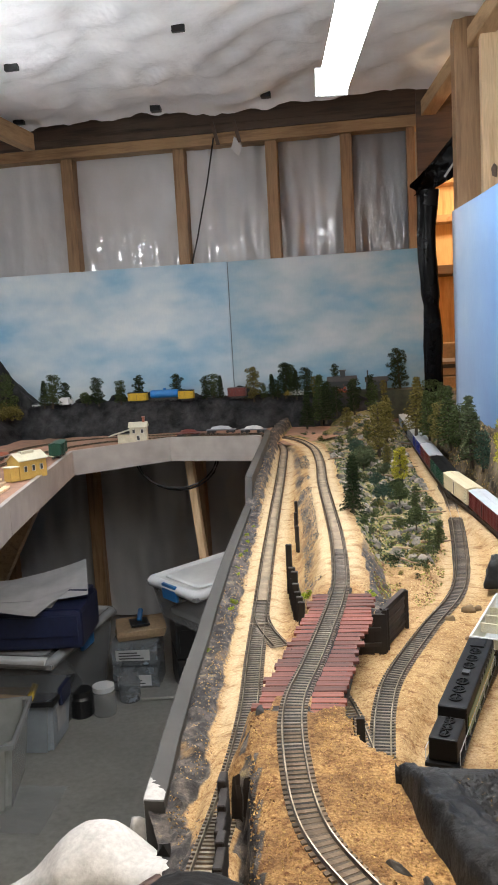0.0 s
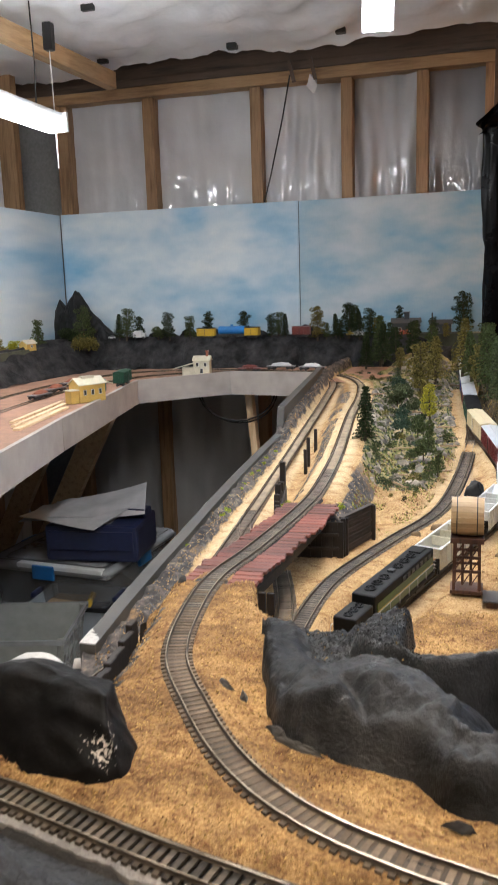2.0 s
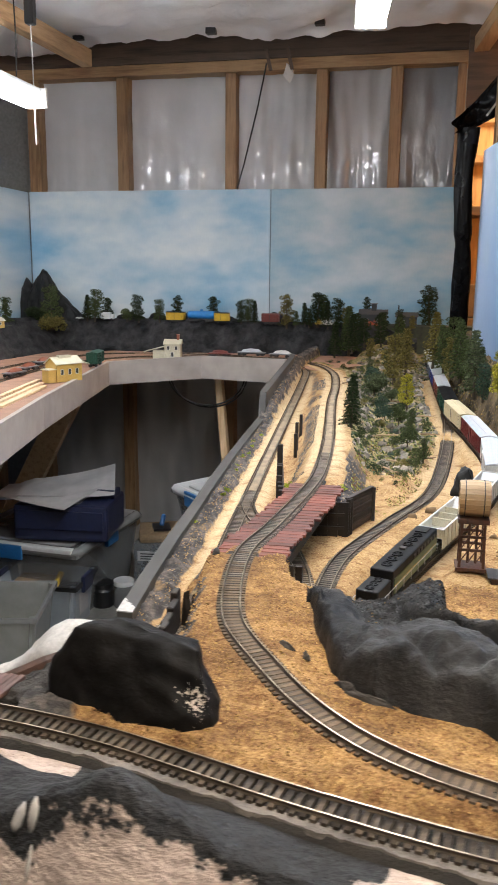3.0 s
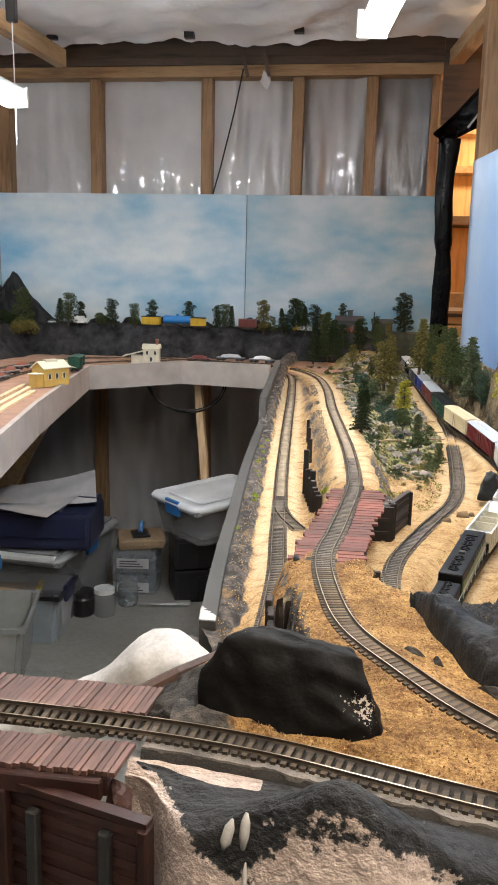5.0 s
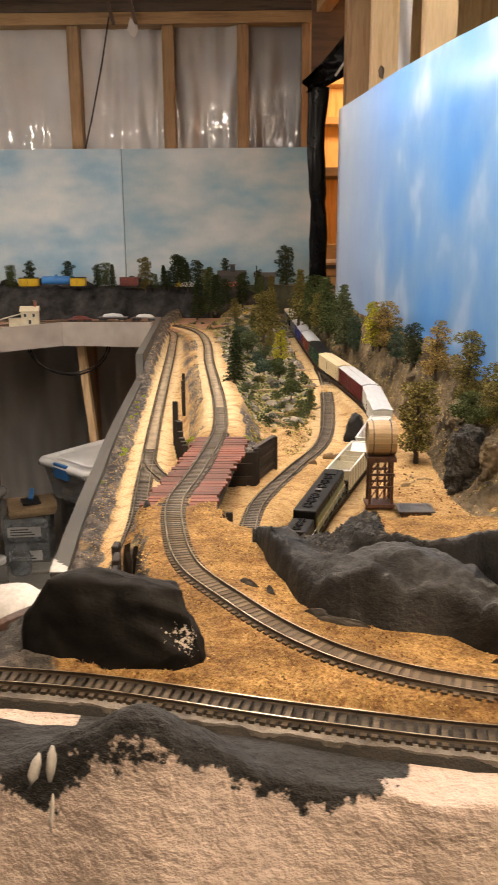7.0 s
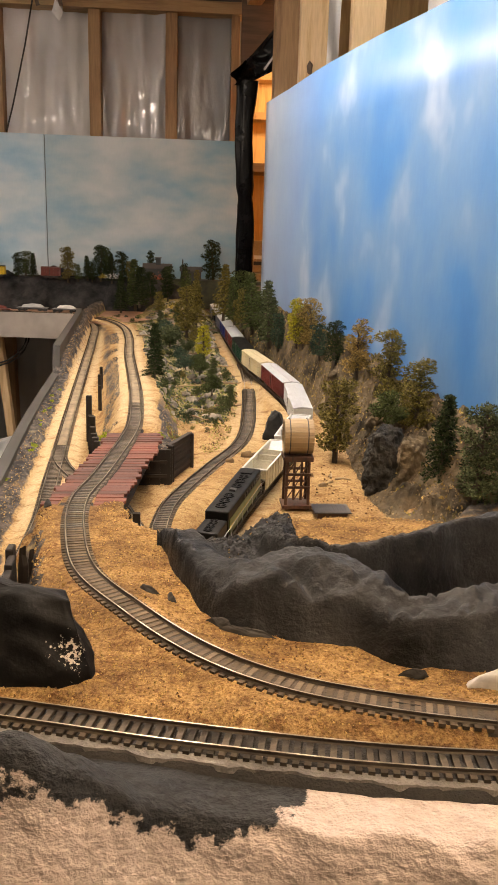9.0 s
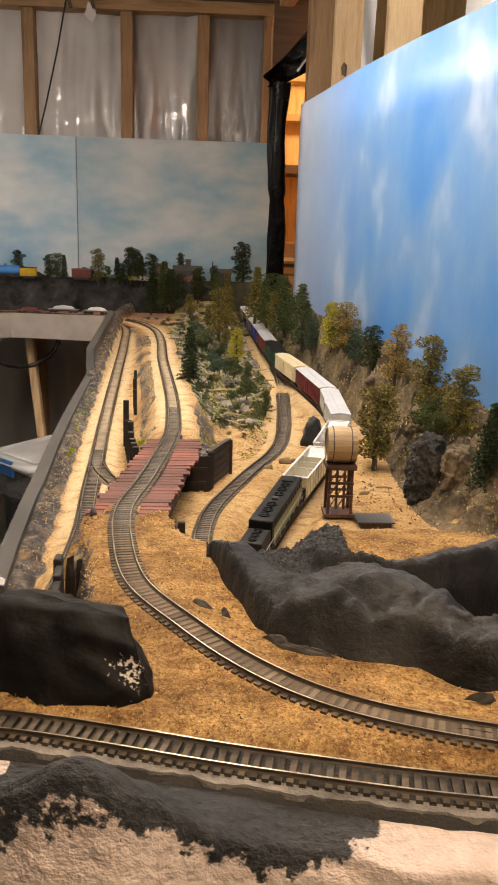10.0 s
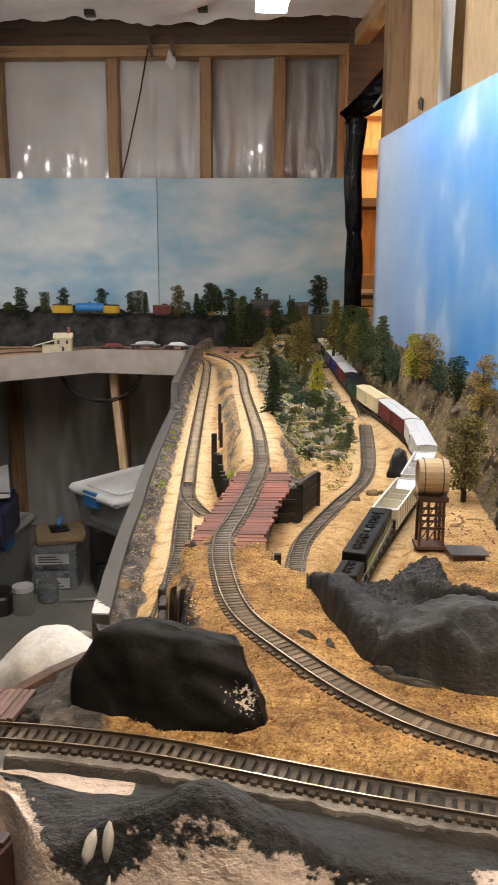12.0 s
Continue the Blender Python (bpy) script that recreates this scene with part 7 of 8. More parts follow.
def house(m, w, d, h, wall, roof, label, windows, extras=()):
    ob = thing("model_house", m, label, "model house", "model houses")
    part("wall", box(-w / 2, w / 2, -d / 2, d / 2, -0.004, h, 0.0004), wall, ob)
    for s in (-1, 1):
        gb = bmesh.new()
        v = [gb.verts.new(p) for p in ((s * w / 2, -d / 2, h), (s * w / 2, d / 2, h), (s * w / 2, 0, h + d * 0.32))]
        gb.faces.new(v)
        part("gable", gb, wall, ob)
    rf = bmesh.new()
    gable(rf, -w / 2, w / 2, -d / 2, d / 2, h, d * 0.32, 0.004)
    part("roof", rf, roof, ob)
    for x, z, ww, hh in windows:
        win = part("window", box(x - ww / 2, x + ww / 2, -d / 2 - 0.0012, -d / 2 + 0.0004, z, z + hh), "car_slate", ob, "dark model window")
        fr = bmesh.new()
        for a, b, c, e in ((x - ww / 2 - 0.0008, x - ww / 2, z, z + hh), (x + ww / 2, x + ww / 2 + 0.0008, z, z + hh), (x - ww / 2, x + ww / 2, z + hh, z + hh + 0.0008), (x - ww / 2, x + ww / 2, z - 0.0008, z)):
            add_box(fr, a, b, -d / 2 - 0.002, -d / 2, c, e)
        part("frame", fr, "car_white", win)
    for name, bm, material in extras:
        part(name, bm, material, ob)
    return ob


house(pose(-0.865, 1.93, 0.792, 0, 0, 62), 0.085, 0.050, 0.045, "car_gold", "car_ivory", "golden yellow depot with a pale roof and raised vent", ((-0.025, 0.016, 0.008, 0.014), (0.0, 0.016, 0.008, 0.014), (0.025, 0.016, 0.008, 0.014)),
      (("annex", box(-0.068, -0.043, -0.022, 0.006, -0.004, 0.030, 0.0004), "car_gold"), ("annex_roof", box(-0.071, -0.042, -0.025, 0.009, 0.0305, 0.033, 0.0004), "car_ivory"), ("roof_vent", box(-0.02, 0.02, -0.007, 0.007, 0.058, 0.066, 0.0006), "car_ivory"),
       ("awning", bar((0.070, 0, 0.040), (0.045, 0, 0.048), 0.05, 0.002), "car_ivory")))
house(pose(-0.760, 2.60, 0.790, 0, 0, 8), 0.056, 0.042, 0.050, "car_ivory", "car_ivory", "two-storey ivory station with a red chimney", ((-0.014, 0.030, 0.008, 0.012), (0.014, 0.030, 0.008, 0.012), (0.0, 0.006, 0.009, 0.015)),
      (("porch_roof", bar((-0.100, 0, 0.022), (-0.024, 0, 0.042), 0.056, 0.002), "car_ivory"), ("porch_wall", box(-0.070, -0.029, -0.016, 0.016, -0.004, 0.026), "car_ivory"), ("chimney", box(0.014, 0.022, -0.004, 0.004, 0.05, 0.080, 0.0005), "car_brick"), ("chimney_cap", box(0.0125, 0.0235, -0.0055, 0.0055, 0.080, 0.083), "car_brick")))
house(pose(-0.085, 2.935, 0.90, 0, 0, 0), 0.10, 0.045, 0.042, "car_slate", "car_roof", "weathered grey model barn on the upper shelf", ((-0.02, 0.012, 0.010, 0.012), (0.02, 0.012, 0.010, 0.012)), (("cupola", box(-0.006, 0.012, -0.008, 0.008, 0.05, 0.078, 0.0006), "car_slate"), ("cupola_roof", box(-0.009, 0.015, -0.011, 0.011, 0.078, 0.081), "car_roof")))
house(pose(0.038, 2.945, 0.90, 0, 0, 0), 0.075, 0.04, 0.035, "car_slate", "car_roof", "small dark model house with a chimney", ((-0.01, 0.01, 0.01, 0.01),), (("chimney", box(-0.033, -0.028, -0.003, 0.003, 0.03, 0.075), "car_slate"),))
house(pose(-1.385, 2.50, 0.89, 0, 0, 80), 0.05, 0.035, 0.022, "car_gold", "car_ivory", "tiny golden cottage on the west shelf", ((0.0, 0.008, 0.008, 0.008),))


def tank_wagon(m, length, r, material, label):
    car = thing("tank_wagon", m, label, "goods wagon", "yard wagons")
    part("tank", tube([(-length / 2, 0, 0.012 + r), (-length / 2 + 0.003, 0, 0.012 + r), (length / 2 - 0.003, 0, 0.012 + r), (length / 2, 0, 0.012 + r)], [r * 0.8, r, r, r * 0.8], 20), material, car, smooth=False)
    part("dome", tube([(0, 0, 0.012 + 1.8 * r), (0, 0, 0.018 + 2 * r)], r * 0.4, 12), material, car)
    part("frame", box(-length / 2, length / 2, -0.008, 0.008, 0.009, 0.0125), "iron", car)
    trucks(car, length / 2 - 0.02)
    return car


boxcar(pose(-0.868, 1.985, 0.79, 0, 0, 101), 0.105, "car_green", "car_green", "dark green boxcar standing beside the depot")
boxcar(pose(-0.915, 2.27, 0.79, 0, 0, 101), 0.105, "car_green", "car_green", "dark green boxcar near the fascia corner")
tank_wagon(pose(-0.732, 2.875, 0.902), 0.105, 0.015, "car_sky", "bright blue tank wagon on the upper shelf")
for x, ln, col, words in ((-0.833, 0.07, "yellow", "yellow short wagon on the upper shelf"), (-0.650, 0.055, "yellow", "yellow box wagon on the upper shelf"), (-0.462, 0.065, "red", "red box wagon on the upper shelf")):
    boxcar(pose(x, 2.87, 0.898) @ Matrix.Diagonal((1, 0.9, 0.85, 1)), ln, "car_" + col, "car_" + ("black" if col != "red" else "red"), words)


def flat_load(m, length, label, col):
    f = thing("flat_wagon", m, label, "goods wagon", "yard wagons")
    part("deck", box(-length / 2, length / 2, -0.014, 0.014, 0.010, 0.013, 0.0004), "car_red" if col == "red" else "car_grey", f)
    part("load", hull_rock([(-length * 0.4, -0.01, 0.0132), (length * 0.4, -0.01, 0.0132), (length * 0.42, 0.01, 0.0132), (-length * 0.4, 0.01, 0.0132), (-length * 0.3, 0, 0.022), (length * 0.3, 0.002, 0.024), (0, 0, 0.0265)], 2, 0.002, 90, length * 50), "car_" + col, f)
    trucks(f, length / 2 - 0.016)


flat_load(pose(-0.375, 2.63, 0.80, 0, 0, -12), 0.09, "flat wagon with a pale load beside the fascia", "white")
flat_load(pose(-0.49, 2.66, 0.80, 0, 0, -5), 0.10, "flat wagon with a silver load in the yard", "silver")
flat_load(pose(-0.60, 2.64, 0.795, 0, 0, 4), 0.08, "dark red flat wagon in the yard", "red")
truck = thing("model_truck", pose(-1.11, 2.872, 0.902), "tiny white model truck on the upper shelf", "model truck")
part("cab", box(0.012, 0.024, -0.008, 0.008, 0.004, 0.022, 0.001), "car_white", truck)
part("cargo_box", box(-0.026, 0.0105, -0.009, 0.009, 0.004, 0.030, 0.0008), "car_white", truck)
for x in (-0.018, 0.017):
    part("wheel", tube([(x, -0.009, 0.004), (x, 0.009, 0.004)], 0.004, 12), "black_plastic", truck)
pickup = thing("model_car", pose(-1.225, 2.862, 0.902), "tiny white model car on the upper shelf", "model car")
part("body", box(-0.015, 0.015, -0.007, 0.007, 0.003, 0.009, 0.001), "car_white", pickup)
part("cabin", box(-0.008, 0.006, -0.006, 0.006, 0.009, 0.014, 0.001), "car_slate", pickup)
for x in (-0.009, 0.009):
    part("wheel", tube([(x, -0.0075, 0.003), (x, 0.0075, 0.003)], 0.003, 10), "black_plastic", pickup)
hill_top = table([(-1.53, 0.90), (-1.505, 1.02), (-1.478, 1.060), (-1.455, 1.034), (-1.43, 1.072), (-1.408, 1.098), (-1.388, 1.092), (-1.365, 1.048), (-1.33, 1.0), (-1.29, 0.955), (-1.25, 0.92), (-1.21, 0.895)])


def peak_fn(u, v):
    x = -1.53 + 0.32 * u
    top = hill_top(x) - 0.893
    n = Vector((x * 30, v * 4, 1.7))
    return (x + 0.005 * noise.noise(n), 2.930 + 0.07 * (v - 0.5) + 0.010 * noise.noise(n * 1.9), 0.893 + max(0.0, top * math.sin(math.pi * v) ** 0.7 + 0.010 * noise.noise(n * 1.4) * step(0.0, 0.06, top)))


solo("black_hill", grid(peak_fn, 60, 24), "rock_black", "twin-peaked black painted hill before the backdrop", "hill", "black hills")
for x, w, h in ((-0.455, 0.10, 0.052), (-0.80, 0.10, 0.045), (-0.67, 0.12, 0.045), (-1.05, 0.12, 0.04), (-0.94, 0.08, 0.04)):
    y = 2.955
    solo("black_hill", hull_rock([(x - w * 0.55, y, 0.895), (x + w * 0.8, y, 0.895), (x + w * 0.6, y + 0.04, 0.895), (x - w * 0.5, y + 0.04, 0.895), (x - 0.1 * w, y + 0.02, 0.895 + h), (x - 0.3 * w, y + 0.02, 0.895 + h * 0.8), (x + 0.25 * w, y + 0.02, 0.895 + h * 0.6), (x - 0.45 * w, y + 0.015, 0.895 + h * 0.5)], 3, 0.006, 45, x * 9), "rock_black", "black painted hill before the backdrop", "hill", "black hills")
for x, y, col, s in ((-0.255, 2.84, "white", 0.016), (-0.23, 2.845, "white", 0.013), (-0.275, 2.842, "yellow", 0.012), (-0.09, 2.85, "orange", 0.016), (-0.07, 2.852, "orange", 0.014), (-0.025, 2.62, "yellow", 0.012)):
    bm = bmesh.new()
    rng = random.Random(int(x * 1000))
    for _ in range(60):
        d = Vector((rng.gauss(0, 0.6), rng.gauss(0, 0.5), abs(rng.gauss(0, 0.6)))) * s
        foam(bm, d, s * 0.16, rng)
    me = finish("flower_bush", bm, "car_" + col)
    ob = tagged(new("flower_bush", me), {"white": "white", "yellow": "yellow", "orange": "orange-red"}[col] + " flowering foam bush on the shelf edge", "bush", "flower bushes")
    ob.location = (x, y, ground(x, y)[0] if y < 2.8 else 0.905)

for k, (p, q, w) in enumerate((((-0.800, 1.46, 0.790), (-0.857, 1.79, 0.790), 0.016), ((-0.832, 1.50, 0.790), (-0.893, 1.85, 0.790), 0.012), ((-0.868, 1.55, 0.790), (-0.928, 1.90, 0.790), 0.012))):
    solo("yard_plank", bar(p, q, w, 0.006, bevel=0.0006), "stud_light", "pale bare wood strip laid on the yard", "plank", "yard planks")
for k, (x, y) in enumerate(((-1.03, 1.96), (-1.06, 2.10), (-1.09, 2.26))):
    flat_load(pose(x, y, 0.79, 0, 0, 84), 0.085, "flat wagon with a rusty brown load", "brick")

# ---- under the layout ----
for p, q, w in (((-1.06, 2.50, 0.74), (-1.50, 2.60, 0.0), 0.085), ((-1.22, 2.45, 0.74), (-1.66, 2.60, 0.05), 0.075)):
    solo("bench_leg", bar(p, q, w, 0.035, (0, 1, 0), 0.002), "beam", "slanting timber brace of the benchwork", "bench leg", "bench legs")
solo("bench_leg", bar((-0.60, 2.62, 0.745), (-0.545, 2.66, 0.0), 0.026, 0.035, (0, 1, 0), 0.002), "stud_light", "thin pale timber leg of the benchwork", "bench leg", "bench legs")
for x in (-0.19, 0.2):
    for y in (0.5, 1.1, 1.7, 2.3):
        solo("bench_leg", box(max(x, edge_x(y) + 0.02), max(x, edge_x(y) + 0.02) + 0.04, y, y + 0.04, 0.0, 0.655, 0.002), "beam", "square timber leg of the benchwork", "bench leg", "bench legs")
loop = [(-0.78 + 0.0, 2.60, 0.735)] + [(-0.64 + 0.14 * math.cos(math.pi + math.pi * k / 12), 2.60, 0.735 - 0.11 * math.sin(math.pi * k / 12)) for k in range(13)]
cab = thing("hanging_cable", pose(0, 0, 0), "loop of black cable hanging below the yard", "cable")
part("strand", tube(loop, 0.003, 6), "cable", cab)
part("strand", tube([(x + 0.006, y + 0.01, z - 0.008 * math.sin(max(0.0, (0.735 - z) / 0.11) * 1.5)) for x, y, z in loop], 0.003, 6), "cable", cab)


def pan(a, b, r, levels):
    """A closed shape with round corners; each level grows by an offset at a height."""
    bm = bmesh.new()
    rows = []
    for off, z in levels:
        ring = []
        for cx, cy, q in ((1, 1, 0), (-1, 1, 1), (-1, -1, 2), (1, -1, 3)):
            for k in range(7):
                ang = math.pi / 2 * (q + k / 6)
                ring.append(bm.verts.new((cx * (a - r) + (r + off) * math.cos(ang), cy * (b - r) + (r + off) * math.sin(ang), z)))
        rows.append(ring)
    for lo, hi in zip(rows, rows[1:]):
        for i in range(len(lo)):
            bm.faces.new((lo[i], lo[(i + 1) % len(lo)], hi[(i + 1) % len(lo)], hi[i]))
    bm.faces.new(rows[0][::-1])
    bm.faces.new(rows[-1])
    return bm


def tub(m, w, d, h, material, label, lid=None, latch=None, rim=True):
    """A tapered plastic tub; lid and latches where they are on it."""
    t = thing("storage_tub", m, label, "storage tub", "storage tubs")
    bm = bmesh.new()
    k = 0.88
    lv = [[bm.verts.new((sx * w / 2 * s, sy * d / 2 * s, z)) for sx, sy in ((-1, -1), (1, -1), (1, 1), (-1, 1))] for s, z in ((k, 0.002), (1.0, h), (0.985, h), (k - 0.015, 0.006))]
    for a, b in zip(lv, lv[1:]):
        for i in range(4):
            bm.faces.new((a[i], a[(i + 1) % 4], b[(i + 1) % 4], b[i]))
    bm.faces.new(lv[0][::-1])
    bm.faces.new(lv[3])
    bmesh.ops.bevel(bm, geom=[e for e in bm.edges if abs(e.verts[0].co.z - e.verts[1].co.z) > h * 0.5], offset=0.014, segments=3, affect="EDGES")
    part("body", bm, material, t)
    if rim:
        rb = bmesh.new()
        for a, b, c, e in ((-w / 2 - 0.006, w / 2 + 0.006, -d / 2 - 0.007, -d / 2), (-w / 2 - 0.006, w / 2 + 0.006, d / 2, d / 2 + 0.007), (-w / 2 - 0.007, -w / 2, -d / 2, d / 2), (w / 2, w / 2 + 0.007, -d / 2, d / 2)):
            add_box(rb, a, b, c, e, h - 0.012, h + 0.001)
        part("rim", rb, {"navy": "black_plastic"}.get(latch, "lid_clear"), t)
    if lid:
        ld = part("lid", pan(w / 2 + 0.010, d / 2 + 0.010, 0.034, ((0.0, h - 0.008), (0.003, h + 0.006), (-0.004, h + 0.014), (-0.014, h + 0.017), (-0.022, h + 0.0165), (-0.030, h + 0.010))), lid, t, "flat plastic lid with a rounded rim", True)
        part("lid_rise", pan(w / 2 - 0.034, d / 2 - 0.034, 0.024, ((0.0, h + 0.0105), (-0.004, h + 0.0155), (-0.012, h + 0.0165))), lid, ld, "", True)
    if latch:
        for s in (-1, 1):
            part("latch", box(s * (w / 2 + 0.006) - 0.006, s * (w / 2 + 0.006) + 0.006, -0.04, 0.04, h - 0.035, h + 0.016, 0.004), latch, t, "coloured clip handle")
        part("latch", box(-0.04, 0.04, -d / 2 - 0.018, -d / 2 - 0.008, h - 0.03, h + 0.016, 0.004), latch, t, "coloured clip handle")
    return t


clear_r = tub(pose(-0.50, 2.473, 0.238, 0, -3, 46), 0.33, 0.27, 0.125, "tub_clear", "clear tub with a white lid and blue clips on crates", "lid", "blue_clip")
part("folded_cloth", box(-0.12, 0.13, -0.09, 0.10, 0.008, 0.030, 0.008), "paper", clear_r, "white folded cloth inside")
cr = thing("black_crates", pose(-0.53, 2.50, 0.0, 0, 0, 20), "stack of two black plastic crates on the floor", "crate")
for z in (0.0, 0.118):
    part("crate", box(-0.13, 0.13, -0.10, 0.10, z + 0.001, z + 0.114, 0.006), "black_plastic", cr)
    for k in range(4):
        part("rib", box(-0.12 + k * 0.065, -0.08 + k * 0.065, -0.104, -0.1005, z + 0.02, z + 0.095, 0.001), "black_plastic", cr)
stacked = tub(pose(-1.10, 2.29, 0.0, 0, 0, -5), 0.44, 0.46, 0.235, "tub_clear", "smoky clear tub with a white-rimmed lid, on the floor", "lid_clear", "blue_clip")
part("lid_rim", box(-0.10, 0.21, -0.244, -0.215, 0.2375, 0.253, 0.005), "lid", stacked, "white lid edge")
part("clutter", hull_rock([(-0.17, -0.17, 0.01), (0.16, -0.17, 0.01), (0.16, 0.17, 0.01), (-0.17, 0.17, 0.01), (-0.1, -0.1, 0.13), (0.12, -0.05, 0.10), (0.05, 0.12, 0.15)], 3, 0.012, 18, 2.0), "black_plastic", stacked, "dark clutter inside")
nb = thing("navy_case", pose(-0.975, 2.20, 0.258, 0, 0, 6), "navy blue plastic case on the stacked tubs", "case")
part("body", box(-0.16, 0.14, -0.11, 0.11, 0.0, 0.115, 0.014), "navy", nb)
part("flap", box(-0.15, 0.13, -0.118, -0.1115, 0.04, 0.10, 0.002), "navy", nb)
for k, (x, y, a, c) in enumerate(((-0.06, 0.0, 8, 0.10), (-0.03, -0.02, -12, 0.12), (0.02, 0.02, 20, 0.09))):
    sheet = thing("paper_sheet", pose(-1.02 + x, 2.20 + y, 0.378 + 0.008 * k, 0, 0, a), "loose white sheet of paper on the navy case", "paper", "loose papers")
    part("sheet", thicken(grid(lambda u, v: (-0.15 + 0.30 * u, -c + 2 * c * v, 0.006 * math.sin(u * 4 + k) + 0.03 * k * u * v), 10, 8), (0, 0, 0.0012)), "paper", sheet)
solo("dark_gadget", box(-0.90, -0.835, 2.20, 2.26, 0.374, 0.402, 0.006), "navy", "small dark blue gadget on the papers", "gadget")
crate = tub(pose(-1.015, 2.065, 0.0, 0, 0, 3), 0.26, 0.18, 0.155, "tub_blue", "open smoky tub with a navy rim, full of tools", None, "navy")
part("yellow_tool", bar((0.03, -0.02, 0.11), (0.05, 0.01, 0.165), 0.018, 0.012, bevel=0.002), "yellow_plastic", crate, "yellow plastic tool")
part("card_pad", box(-0.10, 0.02, -0.06, 0.06, 0.02, 0.135, 0.003), "card", crate, "brown card inside")
part("card_pad", box(0.03, 0.09, -0.05, 0.07, 0.02, 0.11, 0.003), "navy", crate)
part("sticker", box(0.1265, 0.1280, -0.05, 0.02, 0.05, 0.12), "paper", crate, "white sticker")
tub(pose(-1.06, 1.78, 0.0, 0, 0, 14), 0.34, 0.26, 0.185, "tub_milky", "clear tub without a lid near the aisle", None)


def jar(m, r, h, body, lid, label):
    j = thing("jar", m, label, "jar", "jars on the floor")
    part("glass", tube([(0, 0, 0.001), (0, 0, 0.006), (0, 0, h * 0.88), (0, 0, h)], [r * 0.92, r, r, r * 0.86], 24), body, j)
    part("lid", tube([(0, 0, h + 0.001), (0, 0, h + 0.016)], r * 0.92, 24), lid, j, "screw lid")
    return j


jar(pose(-0.823, 2.235, 0.0), 0.036, 0.075, "tub_clear", "lid", "clear plastic jar with a white lid")
jar(pose(-0.772, 2.33, 0.0), 0.034, 0.07, "tub_grey", "tub_clear", "smoky plastic jar beside the tubs")
jar(pose(-0.893, 2.225, 0.0), 0.038, 0.065, "black_plastic", "black_plastic", "black plastic pot on the floor")
st = thing("clear_boxes", pose(-0.775, 2.46, 0.0, 0, 0, 6), "two stacked clear boxes with pale labels", "box")
for z in (0.0, 0.085):
    part("box", box(-0.075, 0.075, -0.07, 0.07, z + 0.001, z + 0.08, 0.005), "tub_grey", st)
    part("label", box(-0.06, 0.05, -0.0735, -0.072, z + 0.02, z + 0.055), "paper", st, "pale printed label")
    for k in range(3):
        part("print", box(-0.05, 0.03 - 0.01 * k, -0.0742, -0.0736, z + 0.026 + k * 0.009, z + 0.030 + k * 0.009), "car_slate", st)
cd = thing("card_tray", pose(-0.765, 2.46, 0.168, 0, 0, 24), "open brown card tray with a dark insert", "tray")
part("tray", hull_rock([(-0.085, -0.055, 0.0), (0.08, -0.06, 0.0), (0.09, 0.05, 0.0), (-0.07, 0.07, 0.0), (-0.09, -0.06, 0.03), (0.085, -0.065, 0.03), (0.095, 0.055, 0.045), (-0.075, 0.075, 0.04)], 1, 0.001), "card", cd)
part("insert", box(-0.03, 0.03, -0.035, 0.035, 0.036, 0.043), "black_plastic", cd)
part("blue_tool", bar((0.0, 0.0, 0.045), (0.012, 0.03, 0.075), 0.016, 0.012, bevel=0.003), "blue_clip", cd, "small blue tool")
solo("floor_board", hull_rock([(-0.785, 2.42, 0.0005), (-0.585, 2.46, 0.0005), (-0.555, 2.345, 0.0005), (-0.738, 2.31, 0.0005), (-0.785, 2.42, 0.012), (-0.585, 2.46, 0.012), (-0.555, 2.345, 0.012), (-0.738, 2.31, 0.012)], 1, 0.0), "floor", "pale board lying on the floor", "board")
solo("clear_film", grid(lambda u, v: (-0.98 + 0.2 * u, 1.62 + 0.2 * v, 0.004 + 0.02 * abs(noise.noise(Vector((u * 3, v * 3, 1))))), 16, 16), "tub_clear", "crumpled clear film on the floor", "film", smooth=True)
solo("wood_scrap", bar((-0.80, 1.28, 0.008), (-0.74, 1.40, 0.008), 0.022, 0.012, bevel=0.001), "header", "dark wooden offcut on the floor", "wood scrap")

# ---- loose ground cover ----
def scatter(name, n, place, size, material, label, seed):
    rng = random.Random(seed)
    verts, faces = [], []
    tries = 0
    while len(verts) < n * 4 and tries < n * 6:
        tries += 1
        p = place(rng)
        if p is None:
            continue
        s = rng.uniform(*size)
        c = Vector(p)
        b = len(verts)
        for q in ((1, 0, -0.4), (-0.5, 0.87, -0.4), (-0.5, -0.87, -0.4), (0, 0, 0.8)):
            verts.append(tuple(c + Vector([v + rng.uniform(-0.4, 0.4) for v in q]) * s))
        faces += [(b, b + 1, b + 2), (b, b + 3, b + 1), (b + 1, b + 3, b + 2), (b + 2, b + 3, b)]
    me = bpy.data.meshes.new(name)
    me.from_pydata(verts, [], faces)
    me.materials.append(M[material])
    return tagged(new(name, me), label, "ground cover", kind="stuff")


M["straw_bit"] = mat("straw_bits", (0.52, 0.34, 0.13), (0.28, 0.16, 0.055), 0.9, big=60, fine=500, bump=0, island=0.5, spec=0.2)
M["sand_bit"] = mat("sand_bits", (0.62, 0.45, 0.25), (0.42, 0.28, 0.14), 0.9, big=60, fine=500, bump=0, island=0.4, spec=0.2)
M["dead_log"] = wood("dead_log", (0.30, 0.20, 0.115), (0.13, 0.085, 0.05), 0.8, axis="x", piece=0.4, scale=30)
